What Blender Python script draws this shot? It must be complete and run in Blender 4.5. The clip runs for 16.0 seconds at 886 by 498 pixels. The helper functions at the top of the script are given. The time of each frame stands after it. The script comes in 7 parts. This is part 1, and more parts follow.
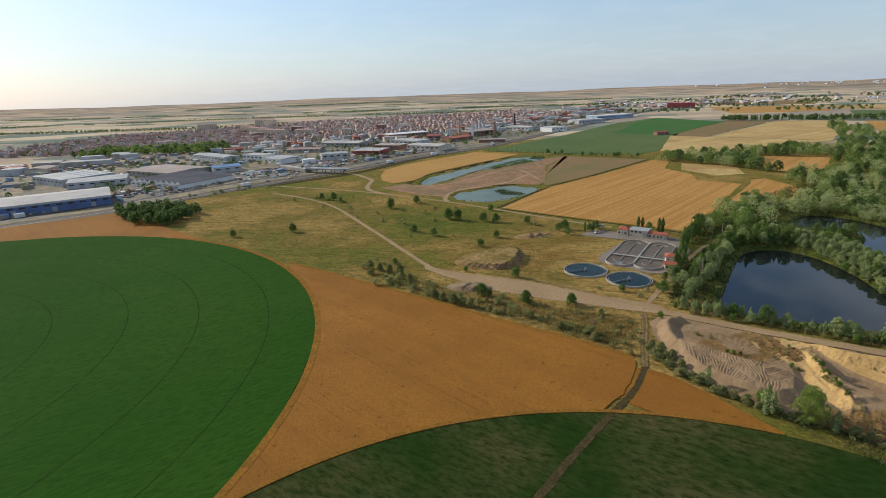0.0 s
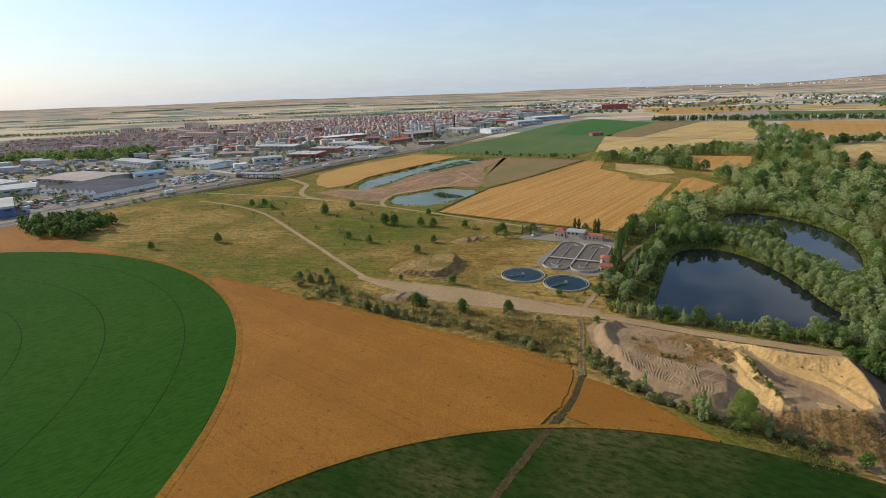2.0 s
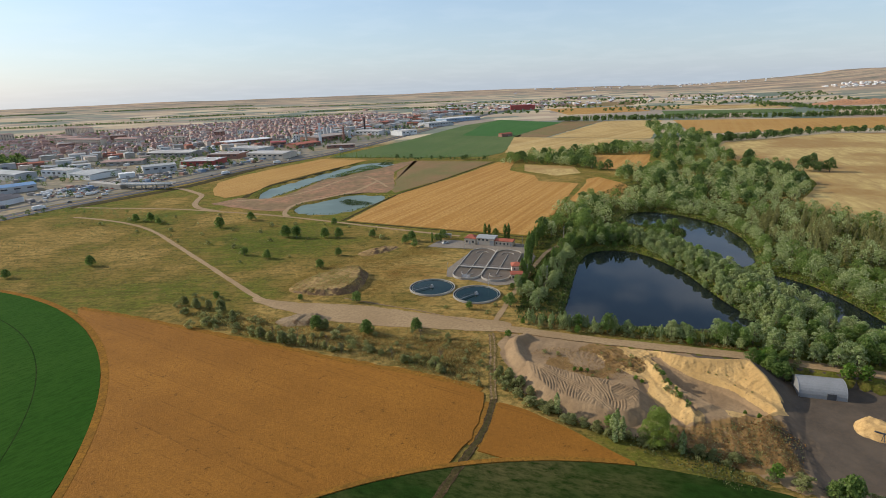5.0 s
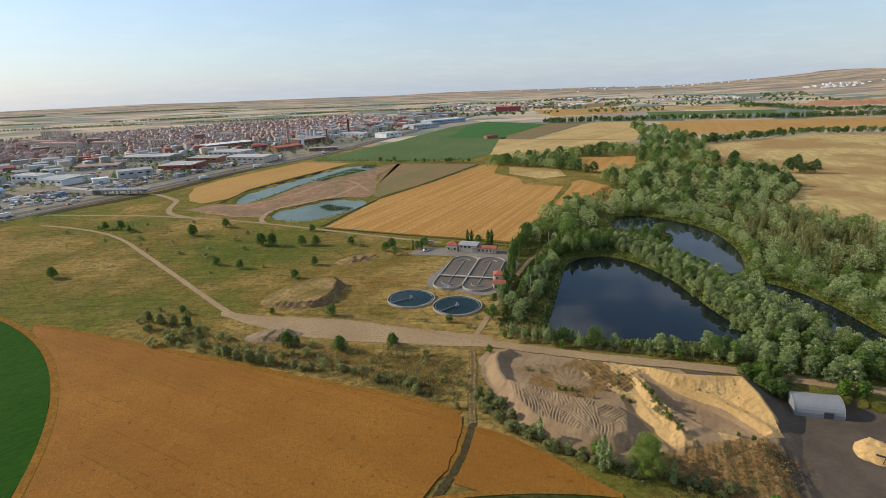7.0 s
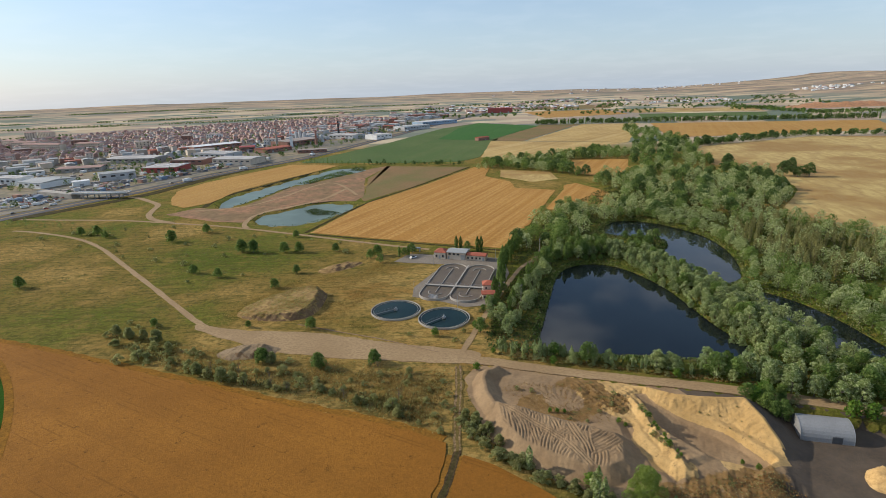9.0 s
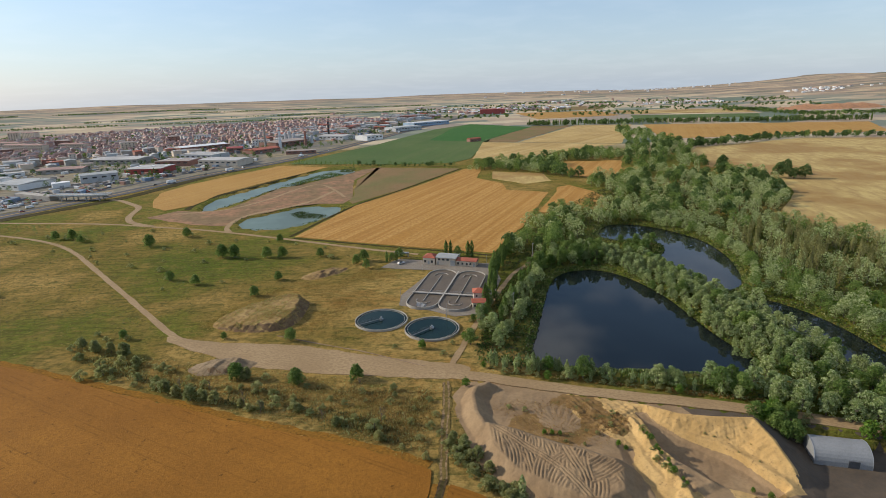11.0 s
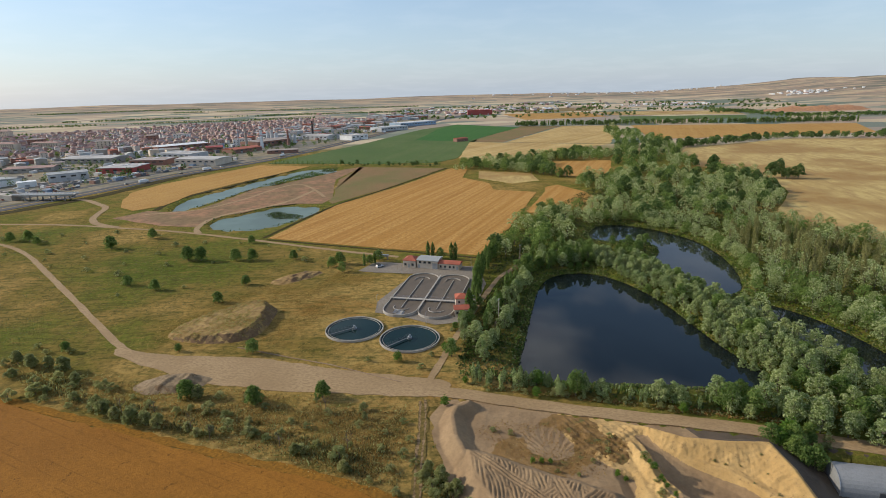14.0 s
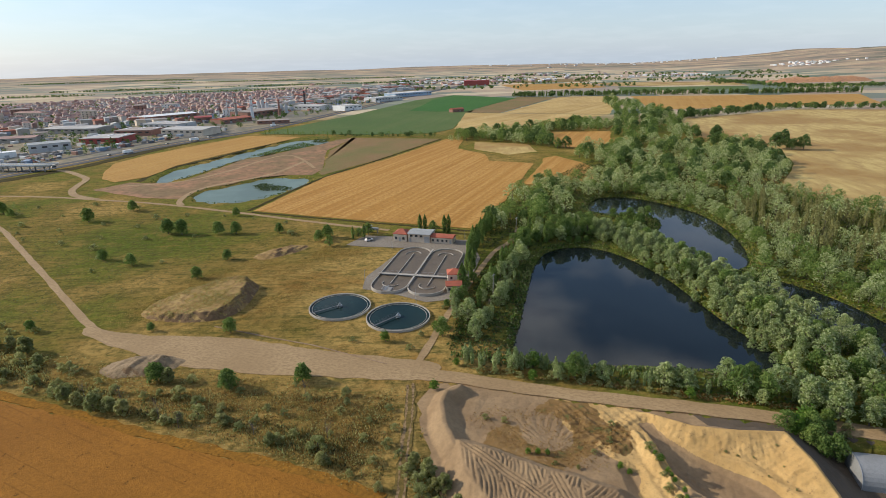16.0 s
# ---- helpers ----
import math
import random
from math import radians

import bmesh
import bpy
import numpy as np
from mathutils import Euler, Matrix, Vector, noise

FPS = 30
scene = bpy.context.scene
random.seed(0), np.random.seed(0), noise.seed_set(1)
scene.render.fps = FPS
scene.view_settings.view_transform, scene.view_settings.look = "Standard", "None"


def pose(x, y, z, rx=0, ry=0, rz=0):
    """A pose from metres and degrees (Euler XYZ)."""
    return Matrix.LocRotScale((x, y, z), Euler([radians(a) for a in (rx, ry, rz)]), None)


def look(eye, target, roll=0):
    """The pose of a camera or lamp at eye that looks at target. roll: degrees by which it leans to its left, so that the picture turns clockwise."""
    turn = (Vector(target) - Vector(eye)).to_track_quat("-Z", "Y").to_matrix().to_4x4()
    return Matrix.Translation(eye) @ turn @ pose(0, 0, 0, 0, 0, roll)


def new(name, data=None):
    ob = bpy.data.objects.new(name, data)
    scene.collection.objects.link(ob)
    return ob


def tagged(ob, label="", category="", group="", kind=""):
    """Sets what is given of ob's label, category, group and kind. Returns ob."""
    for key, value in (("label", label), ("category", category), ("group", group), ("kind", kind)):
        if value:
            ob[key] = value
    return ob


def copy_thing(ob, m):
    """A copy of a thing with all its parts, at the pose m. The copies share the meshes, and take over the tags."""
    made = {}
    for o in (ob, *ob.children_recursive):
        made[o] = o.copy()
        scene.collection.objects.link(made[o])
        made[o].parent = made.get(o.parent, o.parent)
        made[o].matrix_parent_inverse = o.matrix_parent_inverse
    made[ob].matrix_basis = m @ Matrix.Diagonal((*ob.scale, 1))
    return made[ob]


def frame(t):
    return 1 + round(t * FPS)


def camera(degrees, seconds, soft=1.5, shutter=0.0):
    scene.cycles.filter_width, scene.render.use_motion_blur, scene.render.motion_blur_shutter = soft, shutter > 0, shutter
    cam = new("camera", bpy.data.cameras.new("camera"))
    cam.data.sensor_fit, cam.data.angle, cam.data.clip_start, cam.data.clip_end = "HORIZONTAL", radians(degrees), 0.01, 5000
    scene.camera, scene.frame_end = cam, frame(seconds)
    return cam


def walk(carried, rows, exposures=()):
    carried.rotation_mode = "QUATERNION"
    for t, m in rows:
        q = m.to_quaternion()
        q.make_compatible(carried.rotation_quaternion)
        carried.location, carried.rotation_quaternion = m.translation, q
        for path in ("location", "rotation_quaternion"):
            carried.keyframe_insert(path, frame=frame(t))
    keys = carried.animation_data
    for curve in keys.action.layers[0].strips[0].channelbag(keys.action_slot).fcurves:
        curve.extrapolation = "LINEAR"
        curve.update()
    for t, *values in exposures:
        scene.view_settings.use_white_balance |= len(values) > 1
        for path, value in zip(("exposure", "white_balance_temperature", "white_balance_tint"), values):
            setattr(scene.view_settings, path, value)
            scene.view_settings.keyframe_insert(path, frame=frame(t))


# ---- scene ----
cam = camera(78.30, 16.0, soft=0.75)
# seconds, eye, yaw, pitch, roll
PATH = [
    (0, 0.00, 0.00, 98.61, -0.00, -16.70, -2.08),
    (0.5, 1.49, 2.71, 98.54, -2.04, -16.73, -1.99),
    (1, 3.15, 5.51, 98.44, -2.28, -16.69, -2.01),
    (1.5, 5.22, 8.35, 98.40, -3.99, -16.74, -1.92),
    (2, 6.66, 11.14, 98.11, -5.95, -16.73, -1.97),
    (2.5, 8.55, 14.20, 98.13, -8.27, -16.79, -1.94),
    (3, 10.18, 16.90, 97.97, -10.06, -16.83, -1.92),
    (3.5, 11.78, 19.74, 98.12, -12.70, -16.90, -1.80),
    (4, 13.27, 22.37, 98.36, -13.73, -16.92, -1.85),
    (6.5, 22.55, 35.34, 98.90, -15.94, -16.87, -2.00),
    (7, 24.22, 38.18, 98.76, -16.12, -16.82, -2.06),
    (7.5, 25.91, 41.06, 98.81, -16.29, -16.81, -2.10),
    (8, 27.44, 43.90, 98.90, -16.50, -16.77, -1.94),
    (8.5, 29.12, 46.64, 99.02, -16.70, -16.79, -1.92),
    (9, 30.66, 49.32, 98.74, -16.93, -16.73, -1.89),
    (11.5, 37.94, 64.06, 96.41, -17.90, -16.61, -1.70),
    (12, 39.49, 67.03, 95.50, -18.03, -16.60, -1.65),
    (12.5, 41.07, 69.88, 94.52, -18.14, -16.56, -1.60),
    (13, 42.64, 72.81, 93.41, -18.46, -16.51, -1.50),
    (13.5, 44.30, 75.61, 92.36, -18.80, -16.47, -1.46),
    (14, 45.75, 78.14, 91.35, -19.03, -16.45, -1.43),
    (14.5, 47.16, 80.98, 90.35, -19.14, -17.12, -1.37),
    (15, 48.74, 83.91, 89.25, -19.26, -17.88, -1.30),
    (15.5, 50.14, 86.55, 88.28, -19.32, -18.51, -1.30),
    (16, 51.95, 89.71, 87.08, -19.34, -19.23, -1.31),
]
walk(cam, [(t, pose(x, y, z, 90 + pitch, 0, yaw) @ pose(0, 0, 0, 0, 0, roll)) for t, x, y, z, yaw, pitch, roll in PATH], ((0.0, -0.07), (1.0, -0.05), (2.5, 0.04), (9.0, 0.03), (14.5, 0.0), (15.5, 0.10), (16.0, 0.14)))

# ---- sky and sun ----
SUN_EL, SUN_AZ = 27.0, 58.0  # degrees above the ground, degrees to the left of +y
scene.view_settings.exposure = 0.0
world = bpy.data.worlds.new("world")
scene.world = world
world.use_nodes = True
wn, wl = world.node_tree.nodes, world.node_tree.links
sky = wn.new("ShaderNodeTexSky")
sky.sky_type, sky.sun_disc = "NISHITA", False
sky.sun_elevation, sky.sun_rotation = radians(SUN_EL), radians(-SUN_AZ)
sky.air_density, sky.dust_density, sky.ozone_density, sky.altitude = 1.0, 0.6, 3.0, 0
wn["Background"].inputs["Strength"].default_value = 0.15
# summer haze low in the sky and thin cloud above it
way = wn.new("ShaderNodeTexCoord")
sep = wn.new("ShaderNodeSeparateXYZ")
wl.new(way.outputs["Generated"], sep.inputs[0])
low = wn.new("ShaderNodeMapRange")
low.inputs["From Min"].default_value, low.inputs["From Max"].default_value = -0.02, 0.30
low.inputs["To Min"].default_value, low.inputs["To Max"].default_value = 0.72, 0.04
wl.new(sep.outputs["Z"], low.inputs["Value"])
haze = wn.new("ShaderNodeMix")
haze.data_type = "RGBA"
haze.inputs[7].default_value = (3.2, 3.9, 4.95, 1)
wl.new(low.outputs["Result"], haze.inputs[0])
wl.new(sky.outputs["Color"], haze.inputs[6])
flat = wn.new("ShaderNodeVectorMath")
flat.operation = "DIVIDE"
lift = wn.new("ShaderNodeMath")
lift.inputs[1].default_value = 0.12
wl.new(sep.outputs["Z"], lift.inputs[0])
wl.new(way.outputs["Generated"], flat.inputs[0])
wl.new(lift.outputs[0], flat.inputs[1])
puff = wn.new("ShaderNodeTexNoise")
puff.inputs["Scale"].default_value, puff.inputs["Detail"].default_value = 2.3, 6
wl.new(flat.outputs[0], puff.inputs["Vector"])
thin = wn.new("ShaderNodeMapRange")
thin.inputs["From Min"].default_value, thin.inputs["From Max"].default_value = 0.47, 0.65
thin.inputs["To Max"].default_value = 0.8
wl.new(puff.outputs["Fac"], thin.inputs["Value"])
high = wn.new("ShaderNodeMapRange")
high.inputs["From Min"].default_value, high.inputs["From Max"].default_value = 0.2, 0.5
high.inputs["To Min"].default_value, high.inputs["To Max"].default_value = 0.05, 1.0
wl.new(sep.outputs["Z"], high.inputs["Value"])
veil = wn.new("ShaderNodeMath")
veil.operation = "MULTIPLY"
wl.new(thin.outputs["Result"], veil.inputs[0])
wl.new(high.outputs["Result"], veil.inputs[1])
cloud = wn.new("ShaderNodeMix")
cloud.data_type = "RGBA"
cloud.inputs[7].default_value = (7.6, 7.7, 8.0, 1)
wl.new(veil.outputs[0], cloud.inputs[0])
wl.new(haze.outputs[2], cloud.inputs[6])
wl.new(cloud.outputs[2], wn["Background"].inputs["Color"])
sun_data = bpy.data.lights.new("sun", "SUN")
sun_data.energy, sun_data.angle, sun_data.color = 4.25, radians(0.6), (1.0, 0.90, 0.75)
sun = new("sun", sun_data)
to_sun = Vector((-math.sin(radians(SUN_AZ)) * math.cos(radians(SUN_EL)), math.cos(radians(SUN_AZ)) * math.cos(radians(SUN_EL)), math.sin(radians(SUN_EL))))
sun.matrix_world = look(to_sun * 300, (0, 0, 0))


# ---- materials ----
def nodes_of(name):
    m = bpy.data.materials.new(name)
    m.use_nodes = True
    return m, m.node_tree.nodes, m.node_tree.links, m.node_tree.nodes["Principled BSDF"]


def noise_of(n, l, scale, detail=4.0, where=None, stretch=(1, 1, 1), turn=0.0, rough=0.55):
    geo = n.new("ShaderNodeNewGeometry")
    mp = n.new("ShaderNodeMapping")
    mp.vector_type = "TEXTURE"
    mp.inputs["Scale"].default_value = [1 / v for v in stretch]
    mp.inputs["Rotation"].default_value = (0, 0, radians(turn))
    l.new(geo.outputs["Position"], mp.inputs["Vector"])
    t = n.new("ShaderNodeTexNoise")
    t.inputs["Scale"].default_value, t.inputs["Detail"].default_value, t.inputs["Roughness"].default_value = scale, detail, rough
    l.new(mp.outputs["Vector"], t.inputs["Vector"])
    return t.outputs["Fac"]


def ramp_of(n, l, fac, stops, mode="LINEAR"):
    r = n.new("ShaderNodeValToRGB")
    r.color_ramp.interpolation = mode
    e = r.color_ramp.elements
    while len(e) < len(stops):
        e.new(0.5)
    for k, (p, c) in zip(e, stops):
        k.position, k.color = p, (*c, 1)
    l.new(fac, r.inputs["Fac"])
    return r.outputs["Color"]


def mix_of(n, l, fac, a, b, mode="MIX"):
    m = n.new("ShaderNodeMix")
    m.data_type, m.blend_type = "RGBA", mode
    for key, v in ((0, fac), (6, a), (7, b)):
        if isinstance(v, bpy.types.NodeSocket):
            l.new(v, m.inputs[key])
        elif key == 0:
            m.inputs[0].default_value = v
        else:
            m.inputs[key].default_value = (*v, 1)
    return m.outputs[2]


def bump_of(n, l, p, height, strength, distance):
    b = n.new("ShaderNodeBump")
    b.inputs["Strength"].default_value, b.inputs["Distance"].default_value = strength, distance
    l.new(height, b.inputs["Height"])
    l.new(b.outputs["Normal"], p.inputs["Normal"])


def surface(name, a, b, c, big=0.02, fine=0.8, rough=0.95, bump=0.5, depth=0.3, stretch=(1, 1, 1), turn=0.0, mid=0.5, metal=0.0, spec=0.3, span=0.14):
    """Two-scale mottled surface: a to b in broad patches, c in the fine grain."""
    m, n, l, p = nodes_of(name)
    broad = ramp_of(n, l, noise_of(n, l, big, 5), [(mid - span, a), (mid + span, b)])
    grain = noise_of(n, l, fine, 6, stretch=stretch, turn=turn, rough=0.7)
    mask = ramp_of(n, l, grain, [(0.42, (0, 0, 0)), (0.66, (1, 1, 1))])
    l.new(mix_of(n, l, mask, broad, c), p.inputs["Base Color"])
    p.inputs["Roughness"].default_value, p.inputs["Metallic"].default_value = rough, metal
    p.inputs["Specular IOR Level"].default_value = spec
    bump_of(n, l, p, grain, bump, depth)
    return m


def rows_surface(name, a, b, c, turn, spacing, contrast=0.6, big=0.012, fine=0.5, tram=0.0):
    """A field with drilled or cut rows running in one direction; tram: how strongly broken tramlines and gaps show."""
    m, n, l, p = nodes_of(name)
    broad = ramp_of(n, l, noise_of(n, l, big, 5), [(0.36, a), (0.64, b)])
    lines = noise_of(n, l, 1.0 / spacing, 3, stretch=(0.02, 1, 0.02), turn=turn, rough=0.6)
    mask = ramp_of(n, l, lines, [(0.40, (0, 0, 0)), (0.60, (contrast,) * 3)])
    grain = noise_of(n, l, fine, 7, rough=0.75)
    gm = ramp_of(n, l, grain, [(0.44, (0, 0, 0)), (0.64, (0.75,) * 3)])
    col = mix_of(n, l, gm, mix_of(n, l, mask, broad, c), [v * 0.6 for v in a])
    lit = ramp_of(n, l, grain, [(0.26, (0.35,) * 3), (0.42, (0, 0, 0))])
    col = mix_of(n, l, lit, col, [min(1, v * 1.35) for v in a])
    if tram:
        thin = noise_of(n, l, 0.9, 1, stretch=(0.006, 1, 0.006), turn=turn, rough=0.3)
        broken = noise_of(n, l, 0.10, 5, rough=0.7)
        both = n.new("ShaderNodeMath")
        both.operation = "MULTIPLY"
        l.new(ramp_of(n, l, thin, [(0.63, (0, 0, 0)), (0.66, (tram,) * 3)]), both.inputs[0])
        l.new(ramp_of(n, l, broken, [(0.46, (0, 0, 0)), (0.54, (1, 1, 1))]), both.inputs[1])
        dark = [v * 0.38 for v in b]
        col = mix_of(n, l, both.outputs[0], col, dark)
        spots = noise_of(n, l, 0.30, 6, rough=0.8)
        col = mix_of(n, l, ramp_of(n, l, spots, [(0.60, (0, 0, 0)), (0.65, (2.4 * tram,) * 3)]), col, dark)
    l.new(col, p.inputs["Base Color"])
    p.inputs["Roughness"].default_value, p.inputs["Specular IOR Level"].default_value = 0.95, 0.15
    bump_of(n, l, p, grain, 0.7, 0.35)
    return m


def plain(name, a, b=None, scale=1.5, rough=0.7, metal=0.0, spread=0.12):
    """Paint, plaster or metal with stains at two scales."""
    b = b or [v * 0.78 for v in a]
    m, n, l, p = nodes_of(name)
    col = ramp_of(n, l, noise_of(n, l, scale * 0.2, 5), [(0.5 - spread, a), (0.5 + spread, b)])
    g = noise_of(n, l, scale * 6, 5, rough=0.7)
    gm = ramp_of(n, l, g, [(0.45, (0, 0, 0)), (0.8, (0.5,) * 3)])
    l.new(mix_of(n, l, gm, col, [v * 0.55 for v in b]), p.inputs["Base Color"])
    p.inputs["Roughness"].default_value, p.inputs["Metallic"].default_value = rough, metal
    bump_of(n, l, p, g, 0.25, 0.05)
    return m


def leafy(name, dark, light, pale, glow=0.25):
    """Leaves: each one its own tone, and some light through them."""
    m, n, l, p = nodes_of(name)
    geo, info = n.new("ShaderNodeNewGeometry"), n.new("ShaderNodeObjectInfo")
    col = ramp_of(n, l, geo.outputs["Random Per Island"], [(0.0, dark), (0.45, light), (0.85, pale)])
    patch = ramp_of(n, l, noise_of(n, l, 0.09, 3), [(0.38, [v * 0.72 for v in dark]), (0.62, light)])
    col = mix_of(n, l, 0.3, col, patch)
    tone = ramp_of(n, l, info.outputs["Random"], [(0.0, (0.75, 0.8, 0.7)), (1.0, (1.15, 1.1, 1.0))])
    col = mix_of(n, l, 1.0, col, tone, "MULTIPLY")
    l.new(col, p.inputs["Base Color"])
    p.inputs["Roughness"].default_value, p.inputs["Specular IOR Level"].default_value = 0.6, 0.25
    tr, mx = n.new("ShaderNodeBsdfTranslucent"), n.new("ShaderNodeMixShader")
    l.new(col, tr.inputs["Color"])
    mx.inputs[0].default_value = glow
    l.new(p.outputs[0], mx.inputs[1])
    l.new(tr.outputs[0], mx.inputs[2])
    l.new(mx.outputs[0], n["Material Output"].inputs["Surface"])
    return m


def water_mat(name, deep, ripple=0.02, scale=0.8, rough=0.03, ior=1.33):
    m, n, l, p = nodes_of(name)
    col = ramp_of(n, l, noise_of(n, l, 0.03, 3), [(0.4, deep), (0.65, [v * 1.5 for v in deep])])
    l.new(col, p.inputs["Base Color"])
    p.inputs["Roughness"].default_value, p.inputs["IOR"].default_value = rough, ior
    bump_of(n, l, p, noise_of(n, l, scale, 3), 0.3, ripple)
    return m


def island_tones(name, tones, rough=0.85, grain=3.0):
    """Walls or roofs of many houses: each house takes one of the tones."""
    m, n, l, p = nodes_of(name)
    geo = n.new("ShaderNodeNewGeometry")
    col = ramp_of(n, l, geo.outputs["Random Per Island"], [(i / len(tones), c) for i, c in enumerate(tones)], "CONSTANT")
    g = noise_of(n, l, grain, 4)
    l.new(mix_of(n, l, ramp_of(n, l, g, [(0.4, (0, 0, 0)), (0.8, (0.35,) * 3)]), col, (0.2, 0.16, 0.13)), p.inputs["Base Color"])
    p.inputs["Roughness"].default_value = rough
    return m


def ground_mat():
    """Dry grass near the river, farmland patchwork in haze-tinted colours farther out."""
    m, n, l, p = nodes_of("ground_mat")
    big = noise_of(n, l, 0.014, 6, rough=0.6)
    geo = n.new("ShaderNodeNewGeometry")
    for spot, reach, much in (((70, 300, 0), 100, 0.17), ((50, 205, 0), 70, 0.14), ((255, 275, 0), 165, -0.30), ((20, 410, 0), 110, -0.09), ((-140, 420, 0), 150, 0.07)):
        far = n.new("ShaderNodeVectorMath")
        far.operation = "DISTANCE"
        far.inputs[1].default_value = spot
        l.new(geo.outputs["Position"], far.inputs[0])
        dry = n.new("ShaderNodeMapRange")
        dry.inputs["From Min"].default_value, dry.inputs["From Max"].default_value = reach * 0.3, reach
        dry.inputs["To Min"].default_value, dry.inputs["To Max"].default_value = much, 0.0
        l.new(far.outputs["Value"], dry.inputs["Value"])
        plus = n.new("ShaderNodeMath")
        l.new(big, plus.inputs[0])
        l.new(dry.outputs["Result"], plus.inputs[1])
        big = plus.outputs[0]
    grass = ramp_of(n, l, big, [(0.34, (0.105, 0.135, 0.018)), (0.46, (0.165, 0.160, 0.028)), (0.53, (0.22, 0.160, 0.038)), (0.60, (0.36, 0.235, 0.070)), (0.68, (0.42, 0.28, 0.090)), (0.76, (0.30, 0.165, 0.045))])
    tuft = noise_of(n, l, 0.35, 7, rough=0.72)
    grass = mix_of(n, l, ramp_of(n, l, tuft, [(0.47, (0, 0, 0)), (0.62, (0.7,) * 3)]), grass, (0.070, 0.066, 0.018))
    pale = noise_of(n, l, 0.06, 6, rough=0.7)
    grass = mix_of(n, l, ramp_of(n, l, pale, [(0.53, (0, 0, 0)), (0.66, (0.55,) * 3)]), grass, (0.33, 0.205, 0.062))
    swath = noise_of(n, l, 0.30, 6, stretch=(0.22, 1, 1), turn=-18, rough=0.75)
    grass = mix_of(n, l, ramp_of(n, l, swath, [(0.50, (0, 0, 0)), (0.62, (0.75,) * 3)]), grass, (0.080, 0.082, 0.018))
    grass = mix_of(n, l, ramp_of(n, l, swath, [(0.34, (0.55,) * 3), (0.45, (0, 0, 0))]), grass, (0.29, 0.175, 0.048))
    clod = noise_of(n, l, 0.13, 7, rough=0.75)
    grass = mix_of(n, l, ramp_of(n, l, clod, [(0.50, (0, 0, 0)), (0.62, (0.5,) * 3)]), grass, (0.125, 0.100, 0.030))
    speck = noise_of(n, l, 0.8, 8, rough=0.82)
    grass = mix_of(n, l, ramp_of(n, l, speck, [(0.32, (0.75,) * 3), (0.46, (0, 0, 0))]), grass, (0.035, 0.038, 0.011))
    grass = mix_of(n, l, ramp_of(n, l, speck, [(0.55, (0, 0, 0)), (0.68, (0.75,) * 3)]), grass, (0.46, 0.32, 0.125))
    # farmland: strips of stubble, fallow and green crop, distance haze mixed into their colours
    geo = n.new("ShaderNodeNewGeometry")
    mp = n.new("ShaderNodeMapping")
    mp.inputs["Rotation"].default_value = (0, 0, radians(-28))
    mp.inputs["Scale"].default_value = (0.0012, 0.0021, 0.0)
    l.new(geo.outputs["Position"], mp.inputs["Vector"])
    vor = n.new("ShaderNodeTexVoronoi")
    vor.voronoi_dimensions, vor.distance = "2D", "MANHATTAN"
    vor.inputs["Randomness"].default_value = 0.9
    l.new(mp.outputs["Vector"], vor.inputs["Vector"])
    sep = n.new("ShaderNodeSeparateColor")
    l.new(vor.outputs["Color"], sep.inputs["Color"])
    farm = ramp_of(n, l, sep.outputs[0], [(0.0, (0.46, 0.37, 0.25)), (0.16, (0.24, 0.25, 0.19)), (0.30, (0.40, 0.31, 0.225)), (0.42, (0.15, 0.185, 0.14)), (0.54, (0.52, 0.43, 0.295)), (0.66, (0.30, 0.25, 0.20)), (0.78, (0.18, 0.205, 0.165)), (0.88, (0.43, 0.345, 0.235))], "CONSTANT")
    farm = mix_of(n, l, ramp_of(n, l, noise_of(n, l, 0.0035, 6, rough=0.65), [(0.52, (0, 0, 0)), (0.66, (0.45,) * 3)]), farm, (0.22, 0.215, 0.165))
    # brown and rusty scrub on the slopes of the valley's side
    lie = n.new("ShaderNodeSeparateXYZ")
    l.new(geo.outputs["Position"], lie.inputs[0])
    rise = n.new("ShaderNodeMapRange")
    rise.inputs["From Min"].default_value, rise.inputs["From Max"].default_value = 3, 18
    l.new(lie.outputs["Z"], rise.inputs["Value"])
    scrub = ramp_of(n, l, noise_of(n, l, 0.006, 7, stretch=(0.45, 1, 1), turn=-25, rough=0.68), [(0.36, (0.11, 0.125, 0.09)), (0.45, (0.22, 0.18, 0.14)), (0.53, (0.34, 0.235, 0.165)), (0.60, (0.52, 0.40, 0.25)), (0.68, (0.30, 0.20, 0.15))])
    part_of = n.new("ShaderNodeMath")
    part_of.operation = "MULTIPLY"
    part_of.inputs[1].default_value = 0.75
    l.new(rise.outputs["Result"], part_of.inputs[0])
    farm = mix_of(n, l, part_of.outputs[0], farm, scrub)
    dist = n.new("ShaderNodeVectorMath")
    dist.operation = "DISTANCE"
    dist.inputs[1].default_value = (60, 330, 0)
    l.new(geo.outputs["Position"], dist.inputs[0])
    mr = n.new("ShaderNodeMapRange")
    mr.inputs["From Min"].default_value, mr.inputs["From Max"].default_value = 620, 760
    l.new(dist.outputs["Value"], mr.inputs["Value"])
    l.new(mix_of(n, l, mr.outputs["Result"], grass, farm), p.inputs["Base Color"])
    p.inputs["Roughness"].default_value, p.inputs["Specular IOR Level"].default_value = 1.0, 0.04
    bump_of(n, l, p, speck, 1.0, 0.8)
    return m


